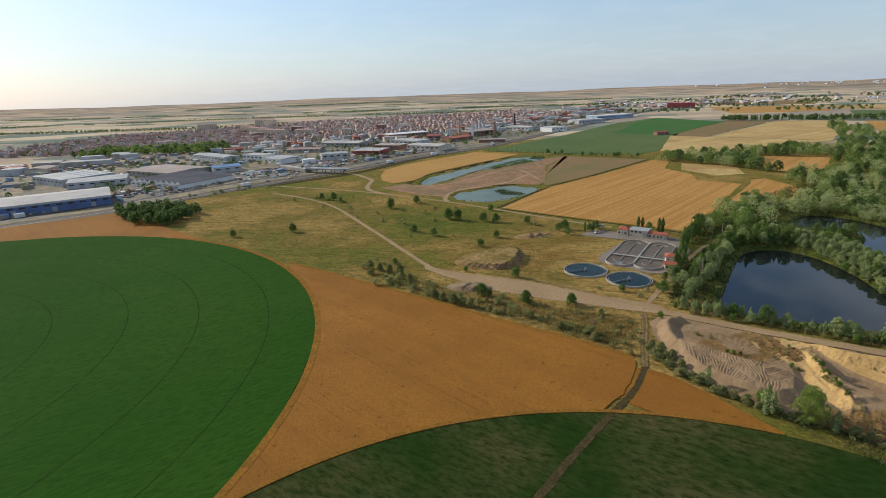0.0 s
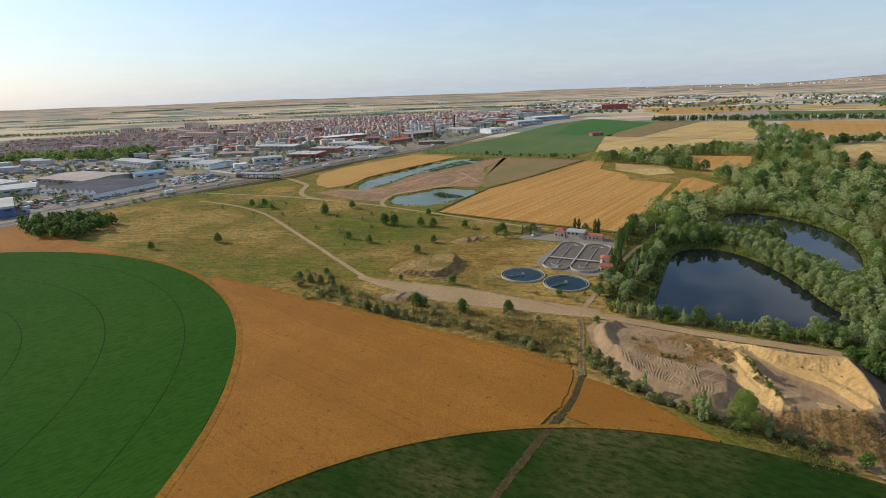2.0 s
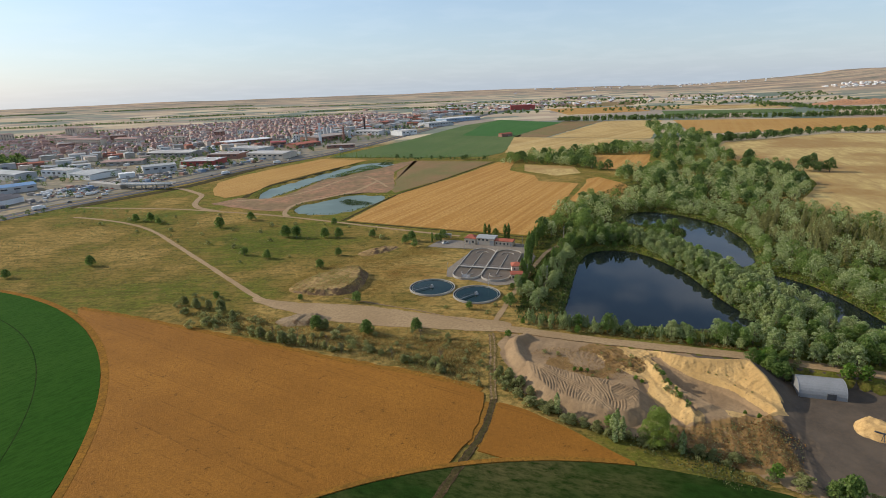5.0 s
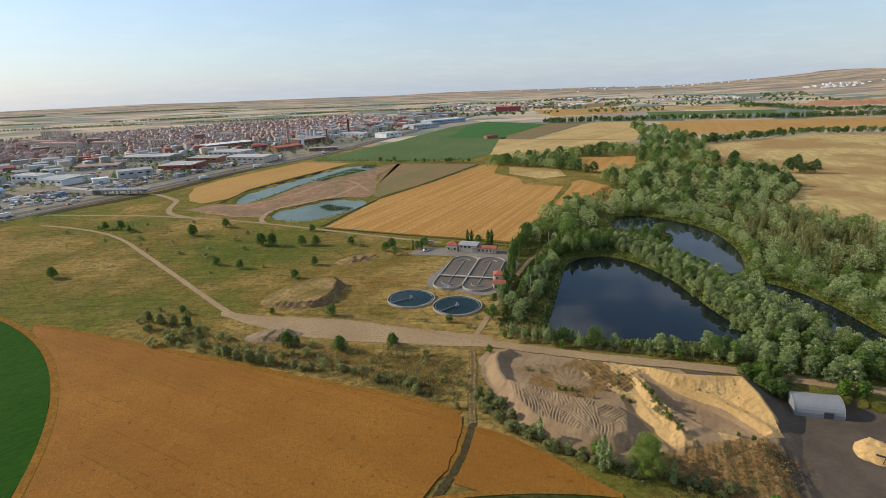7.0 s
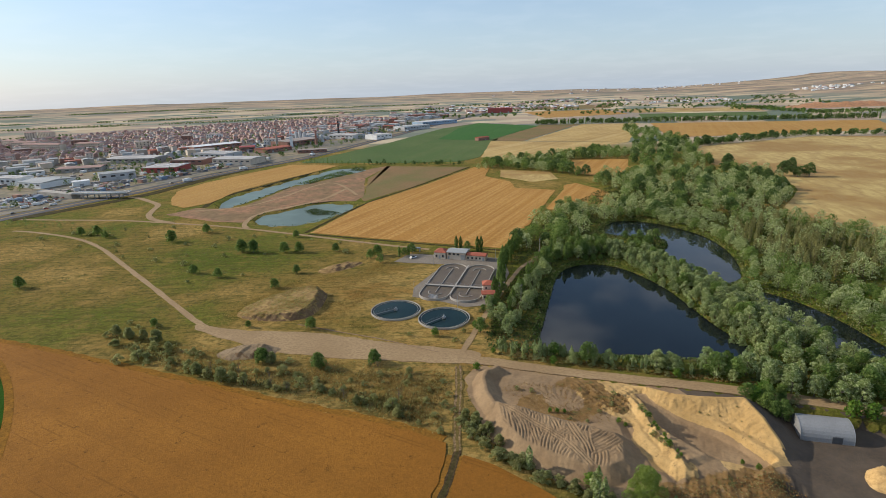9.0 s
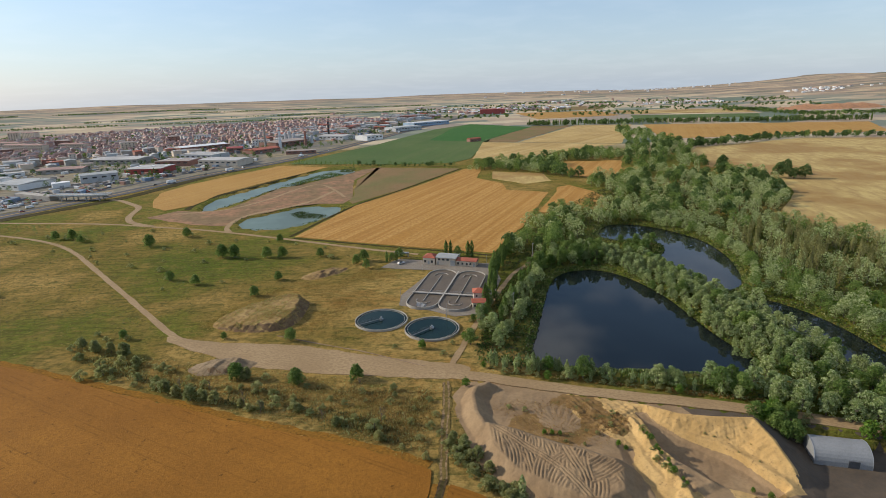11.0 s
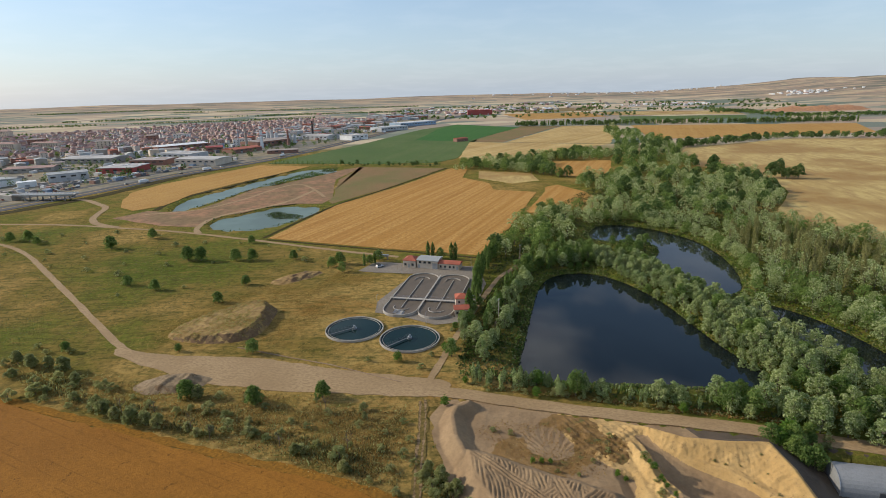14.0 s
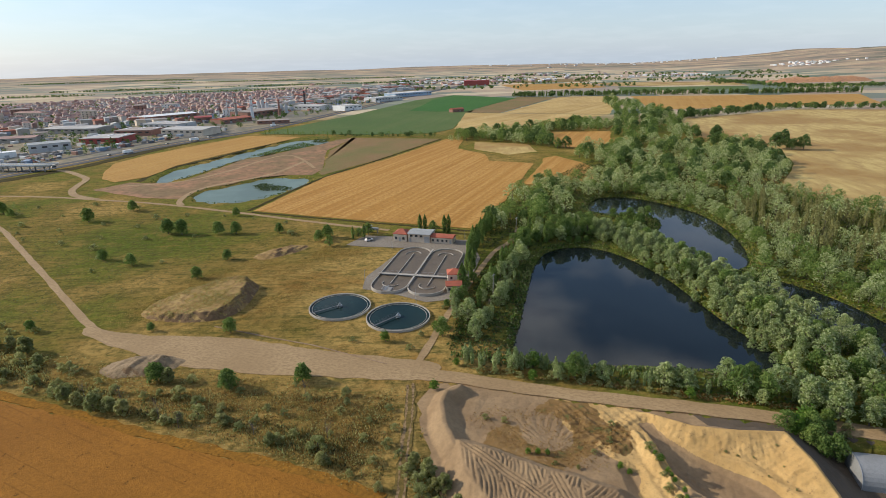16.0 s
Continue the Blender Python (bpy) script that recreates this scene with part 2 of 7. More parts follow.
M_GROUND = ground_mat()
M_CROP = surface("green_crop", (0.022, 0.072, 0.008), (0.034, 0.084, 0.011), (0.016, 0.054, 0.006), 0.010, 1.0, bump=0.7, depth=0.35, stretch=(0.3, 1, 1), turn=35, spec=0.03, rough=1.0)
M_CROP_DRY = surface("fading_crop", (0.017, 0.042, 0.007), (0.090, 0.078, 0.030), (0.011, 0.025, 0.004), 0.022, 0.55, bump=0.9, depth=0.5, stretch=(0.45, 1, 1), turn=-35, mid=0.56, spec=0.03, rough=1.0)
M_WHEAT = rows_surface("ripe_wheat", (0.305, 0.132, 0.019), (0.24, 0.100, 0.014), (0.20, 0.083, 0.012), -46, 7, 0.28, 0.02, 1.3, 0.30)
M_WHEAT_PALE = rows_surface("pale_wheat", (0.42, 0.235, 0.062), (0.36, 0.19, 0.048), (0.46, 0.28, 0.09), 50, 9, 0.5, 0.012, 0.5)
M_WHEAT_EDGE = surface("trodden_wheat", (0.30, 0.140, 0.024), (0.22, 0.108, 0.022), (0.13, 0.070, 0.016), 0.2, 1.2, bump=0.3, depth=0.2, spec=0.03, rough=1.0)
M_TRACK = surface("worn_track", (0.085, 0.062, 0.026), (0.055, 0.052, 0.018), (0.035, 0.030, 0.012), 0.3, 1.0, spec=0.04)
M_URBAN = surface("built_up_ground", (0.30, 0.225, 0.12), (0.165, 0.155, 0.14), (0.10, 0.105, 0.07), 0.018, 0.07)
M_GRAVEL = surface("grey_gravel", (0.30, 0.215, 0.125), (0.225, 0.158, 0.09), (0.14, 0.098, 0.055), 0.15, 1.0)
M_HEAP = surface("overgrown_spoil", (0.40, 0.27, 0.10), (0.28, 0.175, 0.06), (0.17, 0.10, 0.036), 0.08, 0.5, bump=0.8, depth=0.5)
M_STUBBLE = rows_surface("stubble", (0.40, 0.205, 0.048), (0.34, 0.165, 0.038), (0.50, 0.285, 0.085), 47, 4.5, 0.8)
M_PALE = rows_surface("pale_stubble", (0.50, 0.345, 0.13), (0.34, 0.215, 0.075), (0.56, 0.42, 0.19), 35, 12, 0.55, 0.014, 0.3)
M_PLOUGH = rows_surface("fallow_soil", (0.255, 0.150, 0.072), (0.155, 0.150, 0.050), (0.175, 0.140, 0.050), 50, 7, 0.4, 0.02)
M_REDSOIL = surface("red_soil", (0.32, 0.165, 0.085), (0.21, 0.135, 0.060), (0.14, 0.088, 0.042), 0.03, 0.16, span=0.08)
M_GREEN_FAR = rows_surface("lucerne", (0.078, 0.122, 0.034), (0.118, 0.150, 0.048), (0.066, 0.130, 0.030), 55, 14, 0.5, 0.008)
M_GREEN_FRESH = rows_surface("fresh_lucerne", (0.040, 0.125, 0.022), (0.055, 0.14, 0.028), (0.035, 0.105, 0.018), 55, 14, 0.4, 0.008)
M_DIRT = surface("dirt_road", (0.355, 0.245, 0.128), (0.285, 0.190, 0.095), (0.235, 0.155, 0.078), 0.06, 1.3, bump=0.35, depth=0.12, stretch=(0.6, 1, 1), turn=-35)
M_DAMP = surface("damp_rut", (0.10, 0.068, 0.036), (0.06, 0.044, 0.022), (0.035, 0.026, 0.013), 0.3, 1.2, spec=0.04)
M_VERGE = surface("dry_verge", (0.20, 0.138, 0.046), (0.14, 0.102, 0.034), (0.09, 0.072, 0.024), 0.3, 1.0, spec=0.04)
M_RUT = surface("wheel_rut", (0.30, 0.205, 0.115), (0.22, 0.150, 0.080), (0.075, 0.052, 0.024), 0.3, 1.2, spec=0.04)
M_PRESSED = surface("pressed_crop", (0.010, 0.036, 0.004), (0.030, 0.045, 0.012), (0.008, 0.024, 0.004), 0.05, 0.6, spec=0.03)
M_SAND = surface("sand", (0.35, 0.25, 0.16), (0.265, 0.18, 0.11), (0.20, 0.13, 0.075), 0.06, 0.7, bump=0.6, depth=0.3)
M_YELLOW_SAND = surface("yellow_sand", (0.60, 0.40, 0.17), (0.50, 0.32, 0.125), (0.38, 0.23, 0.09), 0.12, 0.8, bump=0.6, depth=0.5)
M_ASPHALT = surface("asphalt", (0.062, 0.062, 0.066), (0.085, 0.083, 0.083), (0.05, 0.05, 0.05), 0.05, 1.5, rough=0.85, bump=0.2, depth=0.03)
M_YARD = surface("yard_paving", (0.25, 0.215, 0.17), (0.20, 0.17, 0.135), (0.15, 0.125, 0.095), 0.08, 1.2, rough=0.9, bump=0.2, depth=0.04)
M_CONCRETE = plain("concrete", (0.42, 0.385, 0.33), (0.31, 0.28, 0.24), 0.6, 0.9)
M_DARKSTEEL = plain("dark_steel", (0.09, 0.095, 0.10), (0.06, 0.06, 0.065), 1.0, 0.6)
M_WALL = plain("cream_render", (0.66, 0.56, 0.44), (0.56, 0.46, 0.35), 0.5, 0.9)
M_CLAD = plain("pale_cladding", (0.52, 0.53, 0.53), (0.42, 0.42, 0.42), 0.2, 0.6)
# shed sheeting: grey set low so the colour carries the shade on it
M_SHED = plain("shade_grey_sheeting", (0.26, 0.265, 0.265), (0.20, 0.20, 0.195), 0.4, 0.6)
M_DRYFIELD = surface("dry_pasture", (0.47, 0.345, 0.125), (0.29, 0.170, 0.050), (0.31, 0.20, 0.07), 0.010, 0.12, stretch=(0.3, 1, 1), turn=60, span=0.06)
M_WHITE = plain("white_paint", (0.78, 0.78, 0.76), (0.66, 0.66, 0.64), 0.3, 0.6)
M_TILE = plain("red_roof_tile", (0.40, 0.105, 0.055), (0.28, 0.075, 0.042), 1.0, 0.85)
M_GREYROOF = plain("grey_metal_roof", (0.38, 0.39, 0.38), (0.29, 0.30, 0.29), 0.3, 0.7)
M_DARK = plain("dark_opening", (0.03, 0.033, 0.036), None, 1.0, 0.3)
M_STEEL = plain("galvanised_steel", (0.42, 0.43, 0.44), None, 1.0, 0.45, 0.6)
M_LAKE = water_mat("lake_water", (0.006, 0.009, 0.010), 0.012, 0.9)
M_POND = water_mat("pond_water", (0.105, 0.140, 0.112), 0.05, 1.6, 0.28, 1.14)
M_TANK = water_mat("tank_water", (0.008, 0.020, 0.018), 0.006, 1.5, 0.08, 1.2)
M_DITCH = surface("aerated_sludge", (0.125, 0.098, 0.070), (0.092, 0.072, 0.052), (0.15, 0.118, 0.082), 0.2, 1.5, rough=0.5, bump=0.4, depth=0.08, spec=0.15)


def pit_mat():
    """Sand of the pit: the soil attribute tells how much yellow sand, dry grass and shade-darkened soil lie at a place.
    """
    m, n, l, p = nodes_of("pit_soil")
    soil = n.new("ShaderNodeAttribute")
    soil.attribute_name = "soil"
    split = n.new("ShaderNodeSeparateColor")
    l.new(soil.outputs["Color"], split.inputs["Color"])
    broad, grain = noise_of(n, l, 0.10, 6, rough=0.65), noise_of(n, l, 0.9, 7, rough=0.72)
    col = ramp_of(n, l, broad, [(0.36, (0.315, 0.215, 0.118)), (0.62, (0.235, 0.155, 0.084))])
    gold = ramp_of(n, l, broad, [(0.38, (0.50, 0.33, 0.135)), (0.62, (0.42, 0.265, 0.10))])
    gold = mix_of(n, l, ramp_of(n, l, grain, [(0.60, (0, 0, 0)), (0.68, (0.75,) * 3)]), gold, (0.19, 0.12, 0.045))
    dry = ramp_of(n, l, noise_of(n, l, 0.22, 6, rough=0.7), [(0.36, (0.10, 0.095, 0.028)), (0.46, (0.185, 0.105, 0.035)), (0.60, (0.24, 0.145, 0.055)), (0.68, (0.30, 0.21, 0.11))])
    # grey-brown soil, toned down further to paint in the cliff's shade
    dark = ramp_of(n, l, broad, [(0.38, (0.105, 0.082, 0.060)), (0.62, (0.07, 0.055, 0.041))])
    for k, tone in enumerate((gold, dry, dark)):
        torn = n.new("ShaderNodeMath")
        l.new(split.outputs[k], torn.inputs[0])
        l.new(noise_of(n, l, 0.5, 6, rough=0.7), torn.inputs[1])
        col = mix_of(n, l, ramp_of(n, l, torn.outputs[0], [(0.88, (0, 0, 0)), (1.08, (1, 1, 1))]), col, tone)
    col = mix_of(n, l, ramp_of(n, l, grain, [(0.44, (0, 0, 0)), (0.70, (0.4,) * 3)]), col, (0.14, 0.095, 0.055))
    l.new(col, p.inputs["Base Color"])
    p.inputs["Roughness"].default_value, p.inputs["Specular IOR Level"].default_value = 0.95, 0.2
    bump_of(n, l, p, grain, 0.6, 0.3)
    return m


M_PIT = pit_mat()
M_BARK = plain("bark", (0.10, 0.075, 0.055), (0.16, 0.13, 0.10), 2.0, 0.95)
M_LEAF = leafy("tree_leaves", (0.085, 0.150, 0.034), (0.165, 0.250, 0.060), (0.29, 0.37, 0.11), 0.48)
M_LEAF_DARK = leafy("dark_leaves", (0.055, 0.105, 0.030), (0.105, 0.170, 0.050), (0.19, 0.26, 0.085), 0.45)
M_SILVER = leafy("silver_poplar_leaves", (0.15, 0.215, 0.068), (0.33, 0.405, 0.155), (0.62, 0.66, 0.40), 0.48)
M_SHRUB = leafy("shrub_leaves", (0.20, 0.22, 0.088), (0.34, 0.36, 0.15), (0.52, 0.52, 0.28), 0.68)
M_BRIGHT = leafy("bright_leaves", (0.065, 0.14, 0.016), (0.12, 0.22, 0.026), (0.19, 0.29, 0.045), 0.4)
M_TWIG = plain("bare_twigs", (0.17, 0.135, 0.10), (0.12, 0.09, 0.065), 2.0, 0.95)
M_FADED = leafy("half_dead_leaves", (0.14, 0.15, 0.052), (0.23, 0.232, 0.088), (0.36, 0.345, 0.155), 0.45)
M_UNDER = leafy("undergrowth", (0.032, 0.060, 0.012), (0.070, 0.108, 0.024), (0.13, 0.165, 0.045), 0.35)
M_STRAW = leafy("dry_grass", (0.28, 0.188, 0.056), (0.385, 0.268, 0.084), (0.52, 0.375, 0.143), 0.48)
M_BRUSH = leafy("dark_brush", (0.05, 0.052, 0.02), (0.095, 0.092, 0.038), (0.16, 0.14, 0.06), 0.3)
M_REED = leafy("reeds", (0.045, 0.085, 0.022), (0.085, 0.125, 0.04), (0.14, 0.17, 0.06), 0.2)


# ---- mesh helpers ----
class Buf:
    """Vertices and faces collected for one mesh."""

    def __init__(self):
        self.v, self.f, self.m = [], [], []

    def add(self, verts, faces, mi=0):
        k = len(self.v)
        self.v += [tuple(p) for p in verts]
        self.f += [tuple(k + i for i in q) for q in faces]
        self.m += [mi] * len(faces)
        return self

    def box(self, x, y, z, w, d, h, turn=0.0, mi=0):
        """A block with its base's middle at x, y, z."""
        c, s = math.cos(radians(turn)), math.sin(radians(turn))
        pts = [(x + c * a * w / 2 - s * b * d / 2, y + s * a * w / 2 + c * b * d / 2) for a, b in ((-1, -1), (1, -1), (1, 1), (-1, 1))]
        return self.add([(*q, z) for q in pts] + [(*q, z + h) for q in pts], [(3, 2, 1, 0), (4, 5, 6, 7), (0, 1, 5, 4), (1, 2, 6, 5), (2, 3, 7, 6), (3, 0, 4, 7)], mi)

    def roof(self, x, y, z, w, d, rise, turn=0.0, hip=0.0, mi=0, over=0.4):
        """A pitched roof, its ridge along w; hip: how far the ridge's ends are drawn in."""
        c, s = math.cos(radians(turn)), math.sin(radians(turn))
        put = lambda a, b, h: (x + c * a - s * b, y + s * a + c * b, z + h)
        w, d = w / 2 + over, d / 2 + over
        r = max(w - hip, 0.05)
        v = [put(-w, -d, 0), put(w, -d, 0), put(w, d, 0), put(-w, d, 0), put(-w, -d, 0.2), put(w, -d, 0.2), put(w, d, 0.2), put(-w, d, 0.2), put(-r, 0, rise), put(r, 0, rise)]
        return self.add(v, [(3, 2, 1, 0), (0, 1, 5, 4), (1, 2, 6, 5), (2, 3, 7, 6), (3, 0, 4, 7), (4, 5, 9, 8), (6, 7, 8, 9), (5, 6, 9), (7, 4, 8)], mi)

    def tube(self, x, y, z, r0, r1, h, sides=12, mi=0, cap=True):
        a = [(math.cos(2 * math.pi * i / sides), math.sin(2 * math.pi * i / sides)) for i in range(sides)]
        v = [(x + r0 * p, y + r0 * q, z) for p, q in a] + [(x + r1 * p, y + r1 * q, z + h) for p, q in a]
        f = [(i, (i + 1) % sides, sides + (i + 1) % sides, sides + i) for i in range(sides)]
        if cap:
            f += [tuple(range(sides, 2 * sides)), tuple(range(sides - 1, -1, -1))]
        return self.add(v, f, mi)

    def beam(self, a, b, r, sides=5, r2=None, mi=0):
        """A round bar from a to b."""
        a, b = Vector(a), Vector(b)
        t = (b - a).normalized()
        u = t.orthogonal().normalized()
        w = t.cross(u)
        r2 = r if r2 is None else r2
        ring = [(math.cos(2 * math.pi * i / sides), math.sin(2 * math.pi * i / sides)) for i in range(sides)]
        v = [a + r * (p * u + q * w) for p, q in ring] + [b + r2 * (p * u + q * w) for p, q in ring]
        return self.add(v, [(i, (i + 1) % sides, sides + (i + 1) % sides, sides + i) for i in range(sides)] + [tuple(range(sides - 1, -1, -1)), tuple(range(sides, 2 * sides))], mi)

    def wall(self, line, z, h, thick, closed=False, mi=0):
        """A wall of even thickness along a line of points."""
        pts = [Vector(p) for p in line]
        n = len(pts)
        sides = []
        for i, p in enumerate(pts):
            a, b = (pts[i - 1], pts[(i + 1) % n]) if closed else (pts[max(i - 1, 0)], pts[min(i + 1, n - 1)])
            t = (b - a).normalized()
            o = Vector((-t.y, t.x)) * thick / 2
            sides.append((p + o, p - o))
        v = [(q.x, q.y, z + k) for p in sides for q in p for k in (0, h)]
        f = []
        for i in range(n if closed else n - 1):
            a, b = 4 * i, 4 * ((i + 1) % n)
            f += [(a, b, b + 1, a + 1), (a + 3, b + 3, b + 2, a + 2), (a + 1, b + 1, b + 3, a + 3), (a, a + 2, b + 2, b)]
        if not closed:
            e = 4 * (n - 1)
            f += [(0, 1, 3, 2), (e, e + 2, e + 3, e + 1)]
        return self.add(v, f, mi)

    def mesh(self, name, mats):
        me = bpy.data.meshes.new(name)
        me.from_pydata(self.v, [], self.f)
        for m in mats:
            me.materials.append(m)
        if len(mats) > 1:
            me.polygons.foreach_set("material_index", self.m)
        me.update()
        return me


def array_mesh(name, v, f, mats, smooth=False, index=None):
    """A mesh straight from number arrays; f holds faces of one size."""
    me = bpy.data.meshes.new(name)
    v, f = np.asarray(v, np.float32), np.asarray(f, np.int32)
    k = f.shape[1]
    me.vertices.add(len(v))
    me.vertices.foreach_set("co", v.ravel())
    me.loops.add(f.size)
    me.loops.foreach_set("vertex_index", f.ravel())
    me.polygons.add(len(f))
    me.polygons.foreach_set("loop_start", np.arange(0, f.size, k, dtype=np.int32))
    for m in mats:
        me.materials.append(m)
    if index is not None:
        me.polygons.foreach_set("material_index", np.asarray(index, np.int32))
    me.update(calc_edges=True)
    me.polygons.foreach_set("use_smooth", np.full(len(f), smooth))
    return me


def part(name, data, mats, parent, label=""):
    """One mesh under a thing or a part."""
    mats = mats if isinstance(mats, (list, tuple)) else [mats]
    ob = new(name, data.mesh(name, mats) if isinstance(data, Buf) else data)
    ob.parent = parent
    return tagged(ob, label)


def thing(name, label, category, x=0.0, y=0.0, z=0.0, turn=0.0, group=""):
    ob = new(name)
    ob.matrix_basis = pose(x, y, z, 0, 0, turn)
    return tagged(ob, label, category, group)


def structure(name, me, label, category="ground"):
    return tagged(new(name, me), label, category, kind="structure")


# ---- plan ----
def signed(poly, x, y):
    """Distance to a polygon's edge, minus inside."""
    p = np.array(poly, float)
    d = np.full(np.shape(x), 1e9)
    inside = np.zeros(np.shape(x), bool)
    for a, b in zip(p, np.roll(p, -1, 0)):
        e = b - a
        t = np.clip(((x - a[0]) * e[0] + (y - a[1]) * e[1]) / (e @ e), 0, 1)
        d = np.minimum(d, np.hypot(x - a[0] - t * e[0], y - a[1] - t * e[1]))
        cross = (a[1] > y) != (b[1] > y)
        inside ^= cross & (x < a[0] + (y - a[1]) * e[0] / (e[1] if abs(e[1]) > 1e-9 else 1e-9))
    return np.where(inside, -d, d)


def rounded(poly, times=2):
    """Corners cut until the outline is soft."""
    for _ in range(times):
        out = []
        for a, b in zip(poly, poly[1:] + poly[:1]):
            out += [(0.75 * a[0] + 0.25 * b[0], 0.75 * a[1] + 0.25 * b[1]), (0.25 * a[0] + 0.75 * b[0], 0.25 * a[1] + 0.75 * b[1])]
        poly = out
    return poly


def smooth(t):
    t = np.clip(t, 0, 1)
    return t * t * (3 - 2 * t)


def wobble(x, y, size, seed=0.0):
    """Soft rolling values between about -1 and 1."""
    x, y = x / size + seed, y / size - seed
    return (np.sin(1.9 * x + 1.3 * np.sin(1.1 * y)) + np.sin(2.3 * y + 1.7 * np.sin(0.9 * x + 2)) + 0.6 * np.sin(4.1 * x - 3.3 * y) + 0.4 * np.sin(7.3 * x + 6.1 * y + 1)) / 3


LAKE = rounded([(166, 292), (178, 305), (190, 309), (203, 305), (209, 294), (211.5, 280), (210.5, 258), (205.5, 237), (200.5, 218), (199, 202), (197, 188), (182, 190), (164, 200), (145, 209), (129, 217), (122, 226), (129, 237), (138, 250), (151, 270)])
LAKE_B = rounded([(246, 370), (258, 382), (270, 388), (287, 377), (295, 353), (297, 328), (286, 298), (268, 270), (252, 254), (239, 252), (234, 262), (236, 285), (240, 300), (250, 312), (262, 321), (267, 332), (258, 343), (246, 347), (240, 358)])
LAKE_C = rounded([(248, 244), (254, 226), (253, 206), (248, 188), (241, 166), (226, 154), (220, 166), (226, 186), (230, 204), (234, 222), (238, 240)])
POND_A = rounded([(-23, 568), (-18, 606), (2, 636), (31, 671), (68, 720), (113, 768), (147, 768), (150, 750), (126, 718), (90, 690), (60, 664), (40, 650), (27, 624), (6, 590), (-12, 566)])
POND_B = rounded([(9, 500), (19, 520), (41, 528), (55, 542), (75, 543), (97, 527), (90, 508), (69, 486), (50, 472), (36, 470), (17, 482)])
SANDPIT = [(86, 212), (94, 217), (102, 214), (112, 206), (126, 195), (138, 187), (151, 179), (166, 169), (184, 154), (206, 136), (204, 104), (160, 92), (132, 104), (116, 129), (101, 144), (90, 154), (84, 165), (80.5, 177), (82, 192)]


def terrain(x, y):
    x, y = np.asarray(x, float), np.asarray(y, float)
    z = np.zeros(np.shape(x))
    for poly, level in ((LAKE, -2.0), (LAKE_B, -2.0), (LAKE_C, -2.0), (POND_A, -1.0), (POND_B, -1.0)):
        d = signed(poly, x, y)
        z = np.minimum(z, np.clip(level + 0.45 * d, level - 2, 0))
    d = signed(SANDPIT, x, y)
    z = np.where(d < -0.8, np.minimum(z, np.where(d < -5.0, -9.0, -0.9)), z)
    # hills on the far side of the valley
    q = 0.9 * x - 0.45 * y
    r = np.hypot(x, y)
    z = z + 100 * smooth((q - 800) / 3000) * (1 + 0.42 * wobble(x, y, 420) + 0.20 * np.abs(wobble(x, y, 190, 3)) + 0.10 * wobble(x, y, 90, 3)) * smooth((r - 900) / 900)
    z = z + 22 * smooth((r - 2600) / 2200) * (1 + 0.5 * wobble(x, y, 900, 5))
    return z


def steps(lo, hi, fine, near_lo, near_hi, growth=1.09):
    mid = list(np.arange(near_lo, near_hi + fine / 2, fine))
    out, s = [mid[-1]], fine
    while out[-1] < hi:
        s *= growth
        out.append(min(out[-1] + s, hi))
    low, s = [mid[0]], fine
    while low[-1] > lo:
        s *= growth
        low.append(max(low[-1] - s, lo))
    return np.array(low[:0:-1] + mid + out[1:])


def grid_mesh(name, xs, ys, height, mats, keep=None, is_smooth=True):
    gx, gy = np.meshgrid(xs, ys)
    v = np.stack([gx, gy, height(gx, gy)], -1).reshape(-1, 3)
    i = np.arange(len(xs) * len(ys)).reshape(len(ys), len(xs))
    f = np.stack([i[:-1, :-1], i[:-1, 1:], i[1:, 1:], i[1:, :-1]], -1).reshape(-1, 4)
    if keep is not None:
        mid = v[f].mean(1)
        f = f[keep(mid[:, 0], mid[:, 1])]
        used, inv = np.unique(f, return_inverse=True)
        v, f = v[used], inv.reshape(f.shape)
    return array_mesh(name, v, f, mats, is_smooth)


xs = steps(-4850, 4850, 2.5, -40, 310)
ys = steps(-2500, 4950, 2.5, 150, 400)
structure("ground", grid_mesh("ground", xs, ys, terrain, [M_GROUND]), "dry grassy river plain running out to farmland and hills")


def uneven(poly, step, amount, seed):
    """The outline in short steps, each nudged a little, as a field's edge grows."""
    rnd = random.Random(seed)
    out = []
    for a, b in zip(poly, poly[1:] + poly[:1]):
        a, b = Vector(a), Vector(b)
        n = max(1, int((b - a).length / step))
        side = Vector((-(b - a).y, (b - a).x)).normalized()
        for i in range(n):
            out.append(a.lerp(b, i / n) + side * rnd.uniform(-amount, amount))
    return out


def field(name, label, poly, mat, top, step=6.0, amount=0.5, category="field"):
    """A crop or soil sheet with a real edge, its top above the ground by top."""
    pts = uneven(poly, step, amount, name + str(poly[0]))
    bm = bmesh.new()
    up = [bm.verts.new((p.x, p.y, top)) for p in pts]
    low = [bm.verts.new((p.x, p.y, -0.3)) for p in pts]
    face = bm.faces.new(up)
    for i in range(len(up)):
        j = (i + 1) % len(up)
        bm.faces.new((low[i], low[j], up[j], up[i]))
    bmesh.ops.recalc_face_normals(bm, faces=bm.faces[:])
    bmesh.ops.triangulate(bm, faces=[face], ngon_method="EAR_CLIP")
    me = bpy.data.meshes.new(name)
    bm.to_mesh(me)
    bm.free()
    me.materials.append(mat)
    return structure(name, me, label, category)


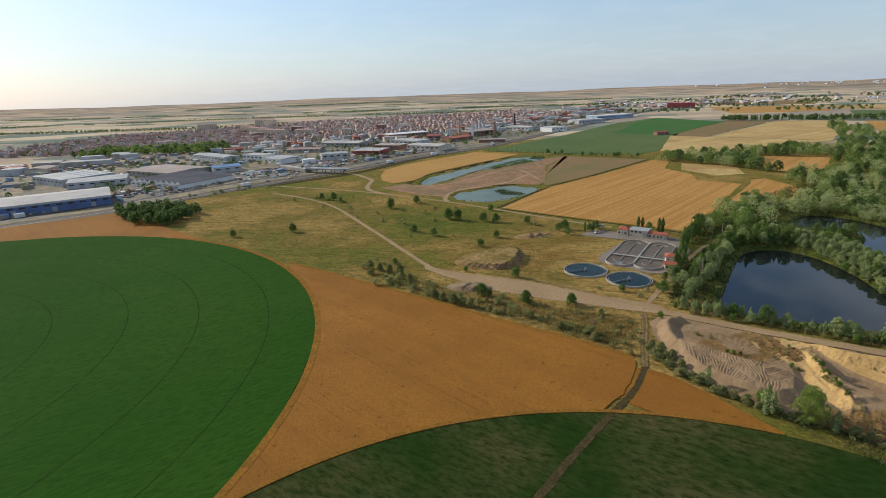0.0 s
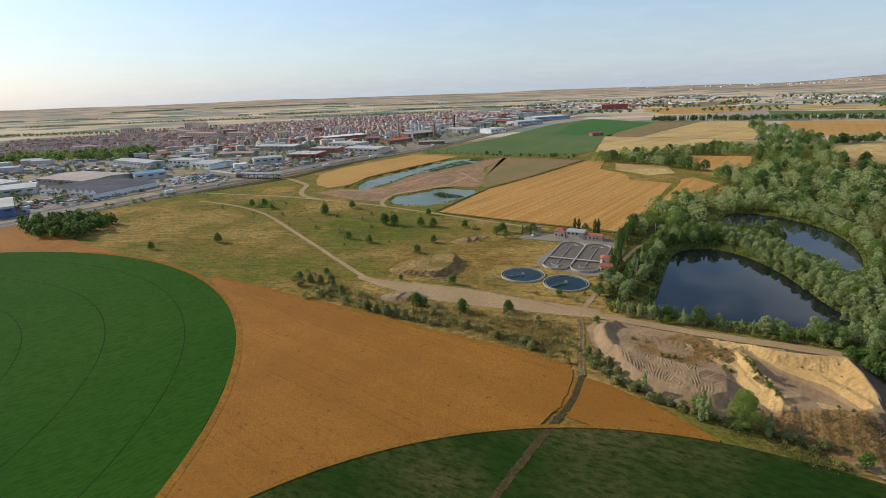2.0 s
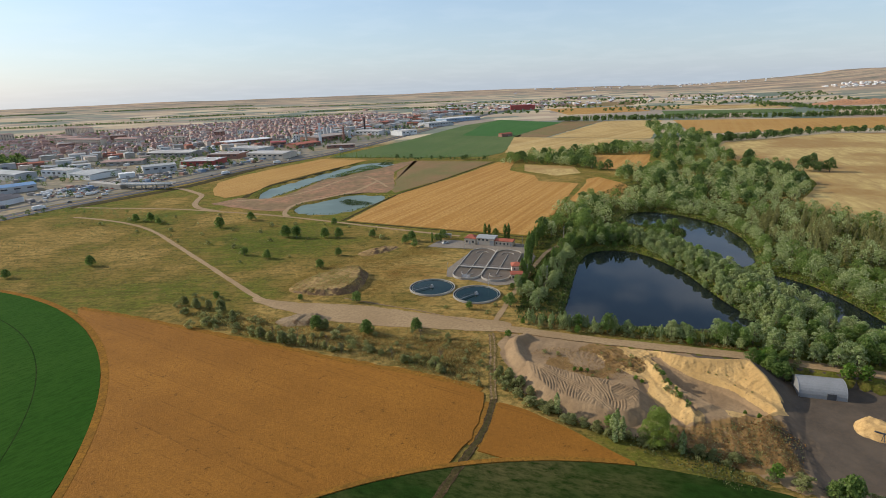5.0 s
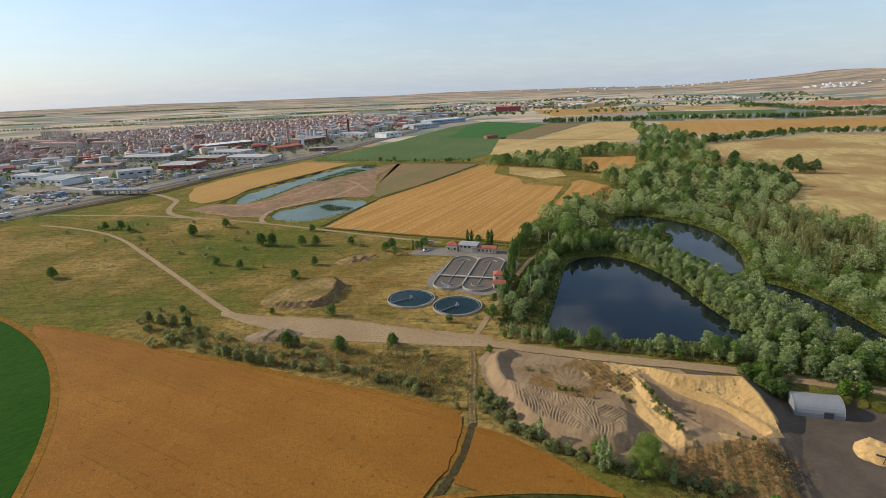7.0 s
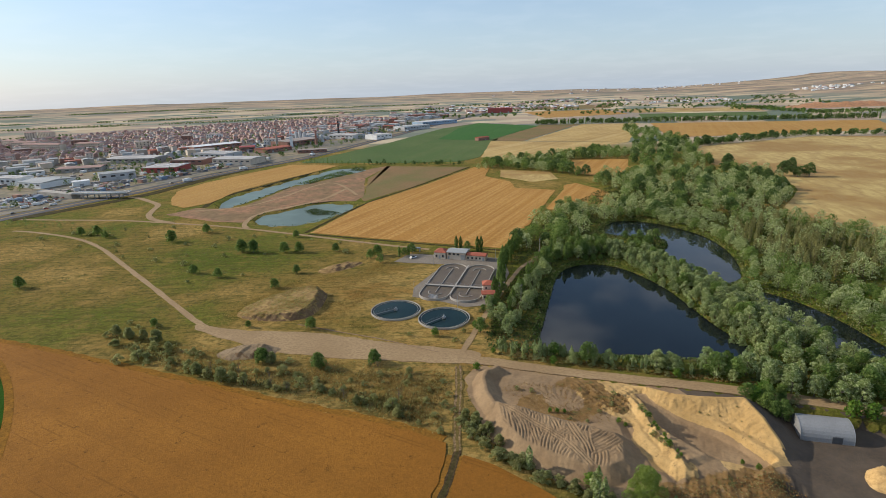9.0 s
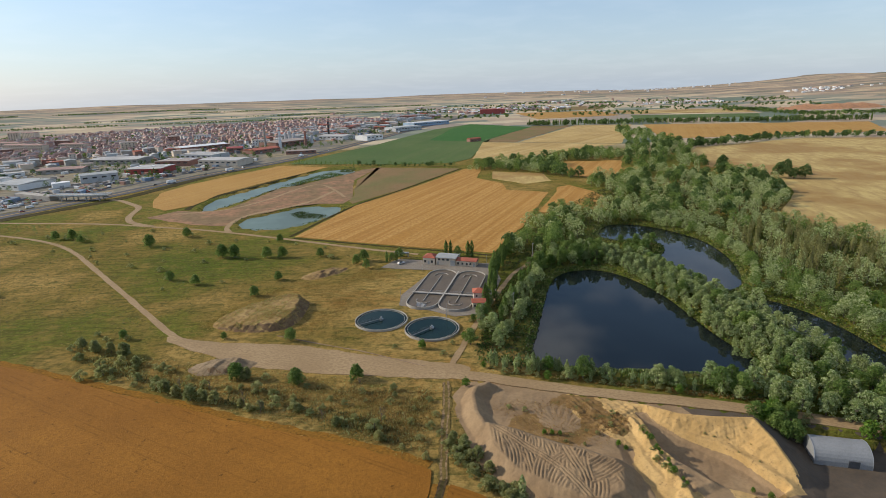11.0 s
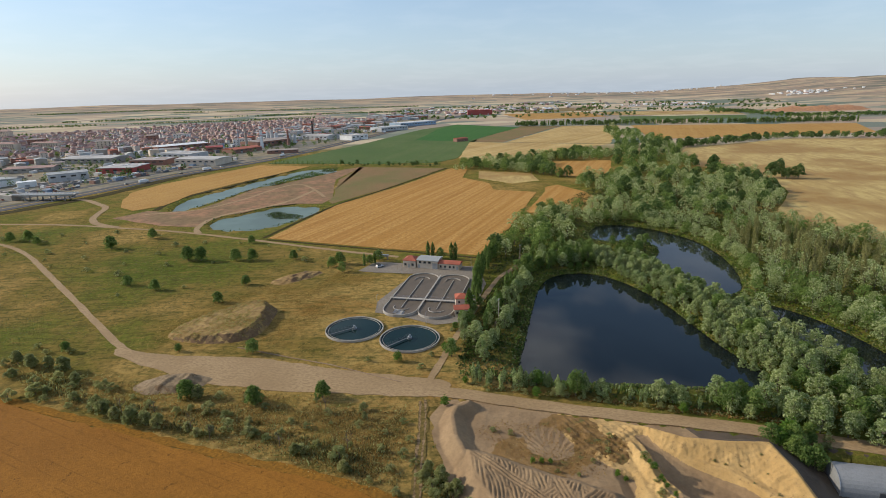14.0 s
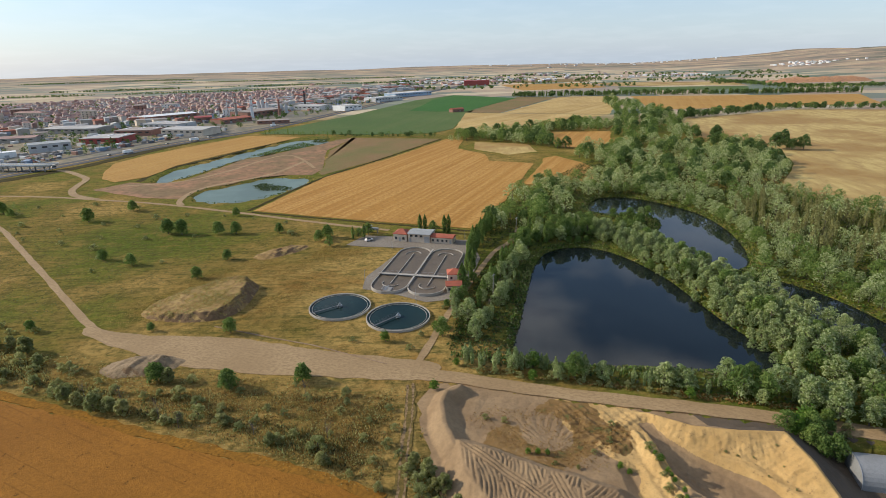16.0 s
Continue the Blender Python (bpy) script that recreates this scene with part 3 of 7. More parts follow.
def ring(x, y, r, n=120, a0=0.0, a1=360.0):
    return [(x + r * math.cos(radians(a0 + (a1 - a0) * i / n)), y + r * math.sin(radians(a0 + (a1 - a0) * i / n))) for i in range(n)]


def strip(name, label, line, width, mat, top, category="road", step=5.0, amount=0.25):
    """A way of even width along a line, its corners rounded."""
    pts = [Vector(p) for p in line]
    for _ in range(2):
        pts = [pts[0]] + [q for a, b in zip(pts, pts[1:]) for q in (a.lerp(b, 0.25), a.lerp(b, 0.75))] + [pts[-1]]
    left, right = [], []
    for i, p in enumerate(pts):
        t = (pts[min(i + 1, len(pts) - 1)] - pts[max(i - 1, 0)]).normalized()
        o = Vector((-t.y, t.x)) * width / 2
        left.append(p + o)
        right.append(p - o)
    return field(name, label, [tuple(p) for p in left + right[::-1]], mat, top, step, amount, category)


# fields
CIRCLE_A, CIRCLE_B = (-271.6, 174.1, 219.3), (33.3, 13.3, 133.6)
field("crop_field", "round green irrigated crop field with wheel tracks", ring(*CIRCLE_A, 200), M_CROP, 0.36, 4, 0.6)
field("crop_field", "round fading green crop field with dry streaks", ring(*CIRCLE_B, 160), M_CROP_DRY, 0.12, 4, 0.4)
field("wheat_field", "ripe orange wheat field between two round fields", [(-92, 309), (-58, 283), (-25, 256), (3, 233), (27, 213), (47, 198), (60, 187), (69, 177.5), (66, 169.5), (57, 156), (47, 146.5)] + ring(33.3, 13.3, 134.6, 24, 85, 136) + ring(-271.6, 174.1, 220.6, 30, -18, 36), M_WHEAT, 0.34, 4, 0.5)
field("wheat_field", "narrow strip of ripe wheat beside the farm track", [(71.8, 171), (80.5, 161), (88, 147.5), (95.5, 133.3)] + ring(33.3, 13.3, 134.6, 12, 64, 78.5) + [(57.5, 150), (64, 159)], M_WHEAT, 0.32, 4, 0.5)
field("wheat_field", "ripe wheat strip between the round field and the highway", [(-395, 410), (-326, 451), (-287, 479), (-248, 444), (-211, 410), (-163, 367), (-250, 330), (-420, 330)], M_WHEAT, 0.3, 6, 0.6)
field("stubble_field", "golden stubble field with straw rows", [(50, 440), (105, 394), (131, 373), (161, 350), (178, 371), (203, 398), (243, 452), (283, 506), (254, 534), (265, 568), (254, 614), (282, 668), (267, 684), (229, 644), (170, 583), (108, 527)], M_STUBBLE, 0.25, 6, 0.5)
field("stubble_field", "small stubble field at the wood's edge", [(235, 435), (290, 503), (303, 525), (320, 530), (322, 480), (310, 450), (291, 426), (262, 428)], M_STUBBLE, 0.25, 6, 0.5)
field("stubble_field", "stubble nook among riverside trees", [(352, 578), (372, 548), (408, 568), (470, 655), (404, 682), (370, 640)], M_STUBBLE, 0.2, 6, 1.0)
field("wheat_field", "long orange wheat field along the highway", [(-64, 600), (-70, 635), (-69, 680), (-47, 722), (2, 779), (55, 833), (75, 818), (114, 788), (83, 751), (50, 715), (20, 681), (-12, 640), (-24, 606), (-30, 592), (-52, 580)], M_WHEAT_PALE, 0.3, 8, 0.8)
field("fallow_field", "brown fallow field with green weeds", [(150, 764), (262, 692), (164, 588), (106, 536), (104, 548), (112, 570), (122, 620), (132, 664), (152, 704), (176, 748)], M_PLOUGH, 0.12, 8, 0.8)
field("bare_soil", "reddish bare soil around the gravel ponds", [(-62, 556), (-40, 574), (-22, 562), (-2, 558), (14, 586), (32, 620), (46, 646), (66, 658), (96, 686), (130, 714), (152, 742), (176, 752), (150, 706), (128, 664), (118, 610), (110, 560), (98, 540), (76, 550), (54, 548), (38, 534), (14, 524), (2, 496), (-20, 508)], M_REDSOIL, 0.09, 6, 1.0)
field("green_field", "long green lucerne field beside the highway", [(66, 846), (229, 1040), (427, 1318), (560, 1430), (640, 1236), (450, 1030), (308, 772), (270, 742), (200, 768)], M_GREEN_FAR, 0.3, 12, 1.0)
field("green_field", "fresh green lucerne strip at the far end", [(336, 1062), (372, 1020), (420, 1000), (640, 1236), (560, 1430), (460, 1300), (400, 1180)], M_GREEN_FRESH, 0.36, 12, 1.0)
field("brown_field", "brown fallow strip beyond the lucerne", [(411, 978), (462, 1040), (656, 1262), (734, 1214), (455, 938)], M_PLOUGH, 0.3, 12, 1.0)
field("tan_field", "tan stubble field beyond the poplars", [(460, 934), (738, 1210), (851, 1149), (590, 822)], M_PALE, 0.3, 12, 1.0)
field("pale_field", "pale straw field before the woods", [(311, 770), (408, 972), (452, 930), (584, 818), (450, 776), (345, 712)], M_PALE, 0.32, 12, 1.0)
field("orange_field", "wide orange wheat field across the river", [(869, 1131), (1260, 900), (1080, 740), (690, 846)], M_WHEAT_PALE, 0.3, 14, 1.0)
field("pale_field", "wide pale dry field across the river", [(560, 640), (642, 716), (873, 735), (1010, 640), (700, 330), (386, 250), (384, 350), (470, 410), (530, 480), (520, 560)], M_DRYFIELD, 0.2, 10, 1.2)

field("green_field", "pale green strip field on the far plain", [(1073, 1451), (1361, 1273), (1252, 1164), (972, 1300)], M_GREEN_FAR, 0.3, 14, 1.0)
field("tan_field", "tan stubble strip on the far plain", [(1182, 1738), (1529, 1494), (1405, 1318), (1104, 1512)], M_DRYFIELD, 0.3, 14, 1.0)
field("orange_field", "ochre stubble field on the far plain", [(887, 1844), (1150, 1762), (1056, 1474), (792, 1496)], M_WHEAT_PALE, 0.3, 14, 1.0)
field("brown_field", "brown fallow field on the far plain", [(1152, 2232), (1388, 2082), (1227, 1815), (950, 1952)], M_PLOUGH, 0.3, 14, 1.0)
field("built_up_ground", "paved and dusty ground of the industrial estate", [(-560, 300), (-363, 448), (-297, 500), (-214, 612), (-94, 732), (-46, 806), (60, 894), (124, 985), (205, 1105), (456, 1485), (689, 1830), (600, 1960), (300, 1700), (60, 1240), (-360, 1060), (-600, 800), (-640, 520)], M_URBAN, 0.10, 20, 1.0, "ground")
field("built_up_ground", "streets and yards under the town", [(-950, 1000), (-620, 990), (-360, 1050), (-100, 1140), (60, 1230), (240, 1420), (440, 1760), (300, 1980), (-100, 1930), (-420, 1730), (-860, 1440)], M_URBAN, 0.06, 20, 1.0, "ground")

field("stubble_field", "dry stubble corner by the tree belt", [(268, 602), (288, 648), (332, 608), (316, 560), (284, 556)], M_DRYFIELD, 0.22, 6, 0.6)
strip("field_border", "band of dry weeds along the wheat", [(-92, 311), (-58, 285), (-25, 258), (3, 235), (27, 215), (47, 200), (60, 189), (69, 180)], 3.0, M_WHEAT_EDGE, 0.16, "field edge", 2.0, 0.5)

# roads
strip("road", "narrow pale farm road crossing the grassland", [(-170, 545), (-155, 536), (-117, 502), (-92, 468), (-62, 406), (-35, 350), (-15, 308), (-7, 292), (2, 283)], 2.8, M_DIRT, 0.10)
field("road", "broad dusty dirt road past the treatment plant", rounded([(-9, 297), (-2, 289), (14, 279), (30, 272), (42, 266), (60, 252), (76, 241), (92, 231), (100, 225), (90, 219), (76, 226), (64, 232), (46, 241), (34, 248), (20, 257), (7, 271), (-4, 282), (-12, 293)]), M_DIRT, 0.12, 2.5, 0.45, "road")
strip("road", "dirt road along the sand pit and lake trees", [(86, 225), (98, 219), (110, 209.5), (126, 198), (139, 189.5), (152, 181.5), (167, 171.5), (188, 155), (212, 136)], 5.5, M_DIRT, 0.13)
strip("track", "two-rut farm track through the dry grass", [(86, 217), (83, 207), (78, 195), (70.5, 173)], 2.6, M_VERGE, 0.17, step=1.5, amount=0.5)
strip("field_border", "trampled wheat along both sides of the farm track", [(70, 171), (63, 159.5), (57, 152.5)], 6.0, M_WHEAT_EDGE, 0.15, "field edge", 2.0, 0.5)
strip("track", "dark farm track between the wheat fields", [(70.5, 173), (62, 158), (52.5, 148), (36.5, 130), (23.5, 114), (-3, 78)], 1.8, M_TRACK, 0.174, step=1.5, amount=0.4)
for side in (-0.8, 0.8):
    strip("rut", "pale wheel rut of the farm track", [(86.5 + side, 219), (83 + side, 207), (78 + side, 195), (70.5 + side, 173)], 0.55, M_RUT, 0.185, step=1.5, amount=0.25)
    strip("rut", "dark damp wheel rut between the wheat", [(70.5 + side, 173), (62 + side, 158 - 0.5 * side), (52.5 + side, 148 - 0.6 * side), (36.5 + side, 130 - 0.6 * side), (23.5 + side, 114 - 0.6 * side), (-3 + side, 78 - 0.6 * side)], 0.5, M_DAMP, 0.185, step=1.5, amount=0.25)
for radius in (107.4, 138.0, 168.3, 199.0):
    c = Buf()
    c.wall(ring(CIRCLE_A[0], CIRCLE_A[1], radius, 180, -75, 105), 0.2, 0.17, 0.4)
    structure("wheel_track", c.mesh("wheel_track", [M_PRESSED]), "dark wheel track pressed into the green crop", "track")
for cx, cy, radius, a0, a1, wide, top in ((-271.6, 174.1, 220.4, -22, 70, 2.6, 0.40), (33.3, 13.3, 134.3, 62.5, 138, 1.6, 0.36)):
    c = Buf()
    c.wall(ring(cx, cy, radius, 140, a0, a1), -0.2, top + 0.2, wide)
    structure("field_border", c.mesh("field_border", [M_WHEAT_EDGE]), "trodden border between wheat and green crop", "field edge")
strip("track", "dirt track along the stubble field", [(-225, 614), (-150, 575), (-91, 547), (-52, 518), (-11, 489), (37, 444), (91, 390), (118, 366)], 3.0, M_DIRT, 0.11)
strip("track", "pale track on the bank between the ponds", [(6, 475), (2, 490), (14, 528), (48, 544), (72, 562), (100, 610)], 4.0, M_DIRT, 0.12)
strip("track", "pale track winding over the bare soil", [(-40, 560), (0, 556), (36, 590), (66, 640), (90, 660), (100, 620), (104, 570)], 3.0, M_DIRT, 0.13)
strip("ditch", "weedy bank along the long pond", [(-34, 574), (-27, 612), (-4, 646), (26, 678), (76, 744)], 5.0, M_TRACK, 0.14, "bank", 3, 0.8)
strip("ditch", "dark weedy ditch between fallow and stubble", [(47, 442), (105, 529), (167, 586), (264, 690)], 2.4, M_TRACK, 0.16, "ditch")
strip("ditch", "dark weedy edge of the stubble field", [(49, 437), (104, 391), (158, 347)], 2.0, M_TRACK, 0.15, "ditch")
strip("verge", "dark earth embankment beside the carriageway", [(-190, 592), (-142, 630), (-104, 664), (-84, 692), (-60, 732), (-26, 790), (46, 866)], 13.0, M_TRACK, 0.20, "embankment", 6, 1.0)
strip("track", "path between the poplars and the lake", [(89, 225), (97, 236), (105, 247.6), (124, 273), (141, 294), (155, 312), (172, 324), (184, 342)], 2.4, M_DIRT, 0.152)
strip("road", "winding pale access road beside the ponds", [(-112, 664), (-100, 652), (-88, 630), (-75, 606), (-77, 582), (-77, 558), (-69, 537), (-52, 519)], 5.0, M_DIRT, 0.24)
strip("road", "grey dual carriageway past the industrial estate", [(-520, 270), (-363, 430), (-297, 483), (-214, 590), (-160, 645), (-94, 716), (-46, 790), (60, 880), (124, 965), (205, 1085), (456, 1465), (689, 1800), (1100, 2300)], 22, M_ASPHALT, 0.25, step=12, amount=0.1)

strip("median", "straw-coloured verge between the carriageways", [(-520, 270), (-363, 430), (-297, 483), (-214, 590), (-160, 645), (-94, 716), (-46, 790), (60, 880), (124, 965), (205, 1085), (456, 1465)], 2.6, M_HEAP, 0.29, "verge", 10, 0.3)
strip("service_road", "grey service road beside the carriageway", [(-400, 450), (-318, 515), (-236, 622), (-182, 676), (-116, 748), (-70, 816), (36, 906)], 7.0, M_ASPHALT, 0.22, "road", 12, 0.2)

# water
for name, poly, level, mat, label in (("lake", LAKE, -2.0, M_LAKE, "dark still lake ringed by trees"), ("lake", LAKE_B, -2.0, M_LAKE, "second dark lake behind a tree-lined dike"), ("lake", LAKE_C, -2.0, M_LAKE, "dark river pool under the trees"), ("pond", POND_A, -1.0, M_POND, "long shallow gravel pond"), ("pond", POND_B, -1.0, M_POND, "shallow blue-green gravel pond with reeds")):
    b = Buf()
    cx, cy = np.mean(poly, 0)
    b.add([(cx + (x - cx) * 1.06, cy + (y - cy) * 1.06, level) for x, y in poly], [tuple(range(len(poly)))])
    structure(name, b.mesh(name, [mat]), label, "water")


# ---- sand pit and heaps ----
PIT = [(135, 181), (133.8, 172), (132.4, 164), (132.6, 158.8), (134, 154.7), (135.2, 149.5), (140.5, 144.5), (143, 141.5), (150, 142.5), (148.7, 147), (148, 152), (146.1, 158.5), (143.5, 163.5), (140.4, 169), (138, 174.5), (137.5, 181)]
CREST = [(136.5, 187, 0.3), (139, 179.5, 2.4), (143, 172.5, 3.3), (149.5, 166.8, 4.3), (158.5, 161.2, 5.3), (156.8, 152.8, 4.3), (155.2, 145, 1.5), (154, 140.5, -1.8)]
LOW_YARD = [(160, 139), (167, 147), (176, 158), (190, 152), (202, 126), (196, 104), (160, 98), (140, 110), (148, 128)]
BERM = [(89.2, 189), (93.5, 185), (97.5, 180.5), (103.3, 173.8), (108.1, 168.8), (114, 162), (114.7, 158.5), (110, 151.5), (104, 150.5), (99.5, 152.5), (93.6, 159.5), (88, 168.5), (86.4, 178)]
LIP = [(88.4, 188), (88.6, 196), (91, 205), (94, 209), (98, 210)]
SPUR = [(130.5, 177), (129.7, 170.7), (128, 161.6), (126, 150.7), (124, 145)]
SPUR_FOOT = [(123, 169), (121, 162.6), (120.4, 155.6), (120, 150), (121, 144)]
GOLD_SLOPE = [(131, 177), (126, 170), (121, 163), (119, 156), (119, 150), (120, 144), (125, 142), (127, 147), (127.6, 158), (130, 168)]
BROWN_SLOPE = [(112, 144), (122, 142), (136, 141), (146, 140), (150, 128), (134, 116), (116, 124), (106, 136)]


def line_distance(line, x, y):
    d = np.full(np.shape(x), 1e9)
    for a, b in zip(line, line[1:]):
        a, e = np.array(a, float), np.subtract(b, a).astype(float)
        t = np.clip(((x - a[0]) * e[0] + (y - a[1]) * e[1]) / (e @ e), 0, 1)
        d = np.minimum(d, np.hypot(x - a[0] - t * e[0], y - a[1] - t * e[1]))
    return d


SPINE = [(89.5, 189), (93, 180), (96.8, 171), (99.6, 163), (100.6, 153)]


def ruts():
    """Bundles of loader tracks on the berm: branches on both sides of the spine, then the spine itself."""
    rnd = random.Random(19)
    out, main = [], []
    for (ax, ay), (bx, by) in zip(SPINE, SPINE[1:]):
        long, turn = math.dist((ax, ay), (bx, by)), math.atan2(by - ay, bx - ax)
        for k in range(3):
            t = (k + 0.5) / 3
            mx, my = ax + t * (bx - ax), ay + t * (by - ay)
            for side, lean, reach in ((1, -0.70, 5.0), (1, -1.15, 9.0), (1, 0.15, 12.0), (-1, -0.95, 4.2), (-1, -0.55, 5.5)):
                w = turn + lean + rnd.uniform(-0.35, 0.35)
                out.append((mx - side * reach * math.sin(turn), my + side * reach * math.cos(turn), w, rnd.uniform(8, 13), rnd.uniform(2.8, 4.4), rnd.uniform(-0.02, 0.03)))
        main.append(((ax + bx) / 2, (ay + by) / 2, turn, long + 1.5, 2.8, 0.0))
    rnd.shuffle(out)
    return out + main


RUTS = ruts()


def cliff(x, y):
    """The yellow face: its crest's height and distance, how far it lies from the ramp below, and whether a place is on the face's side."""
    far, top, side, way = np.full(np.shape(x), 1e9), np.zeros(np.shape(x)), np.zeros(np.shape(x)), np.zeros(np.shape(x))
    run = 0.0
    for (ax, ay, az), (bx, by, bz) in zip(CREST, CREST[1:]):
        ex, ey = bx - ax, by - ay
        long = math.hypot(ex, ey)
        t = np.clip(((x - ax) * ex + (y - ay) * ey) / (long * long), 0, 1)
        d = np.hypot(x - ax - t * ex, y - ay - t * ey)
        near = d < far
        top, side = np.where(near, az + t * (bz - az), top), np.where(near, ex * (y - ay) - ey * (x - ax), side)
        way, far = np.where(near, run + t * long, way), np.where(near, d, far)
        run += long
    return top, far, np.maximum(signed(PIT, x, y), 0), side < 0, way


def pit_height(x, y):
    z = -0.1 + 0.35 * wobble(x, y, 9) * 0.6 + 0.12 * wobble(x, y, 2.5, 4)
    ramp = -3.7 + 3.5 * smooth((y - 160) / 23) + 0.08 * wobble(x, y, 1.6, 3)
    # tilted shelf between the spur and the ramp
    shelf = signed([(131, 178), (136, 178), (135.4, 174), (133, 166), (133, 160), (135, 156), (135.5, 152), (140, 147), (126, 146), (128, 160), (130, 172)], x, y)
    z = np.where(shelf < 0, z + 0.9 * smooth(-shelf / 2) + 0.18 * np.abs(np.sin(1.1 * x + 0.55 * y + 1.2 * wobble(x, y, 5, 3))), z)
    z = np.minimum(z, -1.3 + 0.42 * line_distance(SPUR_FOOT, x, y))
    z = np.minimum(z, ramp + 2.0 * np.maximum(signed(PIT, x, y), 0))
    d = np.maximum(signed(LOW_YARD, x, y), 0)
    z = np.minimum(z, -3.0 + 0.32 * d + 0.3 * wobble(x, y, 4) * smooth(d / 4))
    top, far, foot, front, way = cliff(x, y)
    share = foot / (foot + far + 0.01)
    rill = 0.20 * np.abs(np.sin(1.25 * way + 1.5 * wobble(x, y, 6, 9))) + 0.14 * np.abs(np.sin(2.9 * way + 2.0 * wobble(x, y, 4, 2))) - 0.25
    lump = 0.42 * wobble(x * 1.4 + y, y - x, 2.6, 2) + 0.12 * wobble(x, y, 0.9, 6)
    face = ramp + (top - ramp) * share ** 0.85 + (rill + lump) * np.sin(math.pi * np.clip(share, 0, 1)) ** 0.7
    back = top - 0.62 * far + 0.2 * wobble(x, y, 2.5, 7) * smooth(far / 2)
    z = np.where(front & (far < 19) & (foot > 0) & (share > 0), np.where(y > 139, np.maximum(z, face), z), z)
    z = np.where(front, z, np.maximum(z, back))
    d = signed(BERM, x, y)
    # feathered tracks of the loader, fanning from the berm's middle line
    furrow = 0.10 * wobble(x, y, 1.1, 5)
    for cx, cy, turn, long, wide, curve in RUTS:
        c, q = math.cos(turn), math.sin(turn)
        p = (x - cx) * c + (y - cy) * q
        across = -(x - cx) * q + (y - cy) * c + curve * p * p
        inside_it = (np.abs(p) < long / 2 + 0.8 * wobble(x, y, 2.0, cx)) & (np.abs(across) < wide / 2)
        furrow = np.where(inside_it, 0.80 * (np.abs(np.sin(math.pi * across / 0.95)) ** 0.6 - 0.6) * (0.6 + 0.4 * wobble(x, y, 3.0, cy)), furrow)
    top = 3.0 + 0.4 * wobble(x, y, 8, 3) + 0.10 * wobble(x, y, 1.3, 2) + furrow * smooth(-(d + 0.2) / 1.0)
    z = np.maximum(z, top - 0.70 * np.maximum(d + 0.4, 0) + 0.10 * wobble(x, y, 1.6, 8) * (d > 0))
    z = np.maximum(z, 2.5 - 0.75 * np.maximum(line_distance(LIP, x, y) - 0.5, 0) + 0.15 * wobble(x, y, 2, 8))
    # swirling tyre tracks on the basin's floor
    turn = np.hypot((x - 112) * 1.2, y - 187)
    spin = np.arctan2(y - 180, x - 110)
    z = z + 0.16 * np.abs(np.sin(17 * spin + 0.25 * turn + 1.4 * wobble(x, y, 5, 4))) * (1 - smooth((turn - 7) / 4)) * smooth((turn - 1.5) / 2) * (d > 4)
    spur = line_distance(SPUR, x + 1.6 * wobble(x, y, 6, 2), y)
    z = np.maximum(z, 1.6 - 0.66 * spur + 0.5 * wobble(x, y, 2.2, 1) + 0.22 * wobble(x, y, 0.9, 1))
    d = np.maximum(signed(BROWN_SLOPE, x, y), 0)
    z = np.where(d < 3, z + (0.5 * wobble(x, y, 3.2, 6) + 0.25 * wobble(x, y, 1.2, 2) - 0.25) * (1 - d / 3), z)
    edge = -signed(SANDPIT, x, y)
    return np.where(edge < 4, z * smooth(edge / 4) - 0.25 * (1 - smooth(edge / 4)), z)


def patch_mesh(name, poly, step, height, mats, pick):
    p = np.array(poly)
    gx, gy = np.arange(p[:, 0].min() - 1, p[:, 0].max() + 1, step), np.arange(p[:, 1].min() - 1, p[:, 1].max() + 1, step)
    me = grid_mesh(name, gx, gy, height, mats, lambda x, y: signed(poly, x, y) < 0)
    n = len(me.polygons)
    c, nor = np.empty(3 * n, np.float32), np.empty(3 * n, np.float32)
    me.polygons.foreach_get("center", c)
    me.polygons.foreach_get("normal", nor)
    c, nor = c.reshape(-1, 3), nor.reshape(-1, 3)
    me.polygons.foreach_set("material_index", pick(c[:, 0], c[:, 1], c[:, 2], nor[:, 2]).astype(np.int32))
    return me


def pit_soil(x, y, z):
    """How much yellow sand, dry grass and soil darkened for shade lie at each place."""
    top, near, foot, front, way = cliff(x, y)
    gold = np.where(front & (near < 19) & (y > 139), smooth((foot / (foot + near + 0.01) - 0.06) / 0.08), 0.0)
    gold = np.maximum(gold, (1 - smooth((near - 0.6) / 0.8)) * (top > 0.5))
    gold = np.maximum(gold, 1 - smooth((signed(GOLD_SLOPE, x, y) + 1.2 + 1.8 * wobble(x, y, 4, 6)) / 2.4))
    off = np.hypot((x - 114) / 17, (y - 185) / 13) + 0.35 * wobble(x, y, 8) + 0.15 * wobble(x, y, 2.4, 3)
    bald = 1 - smooth((np.hypot((x - 112) * 1.15, y - 187) - 6) / 4)
    grass = (1 - smooth((off - 0.75) / 0.35)) * (1 - smooth((z - 0.6) / 0.8)) * (1 - 0.75 * bald)
    grass = np.maximum(grass, (1 - smooth((signed(BROWN_SLOPE, x, y) + 1) / 4)) * 0.8)
    # back of the crest and low yard: their shade goes into the soil colour
    dark = np.where(~front, (1 - smooth((near - 9) / 8)) * (x > 150), 0.0)
    dark = np.maximum(dark, (1 - smooth((signed(LOW_YARD, x, y) - 3) / 7)) * 0.7)
    return np.stack([gold, grass, dark * (1 - gold), np.ones(len(x))], -1)


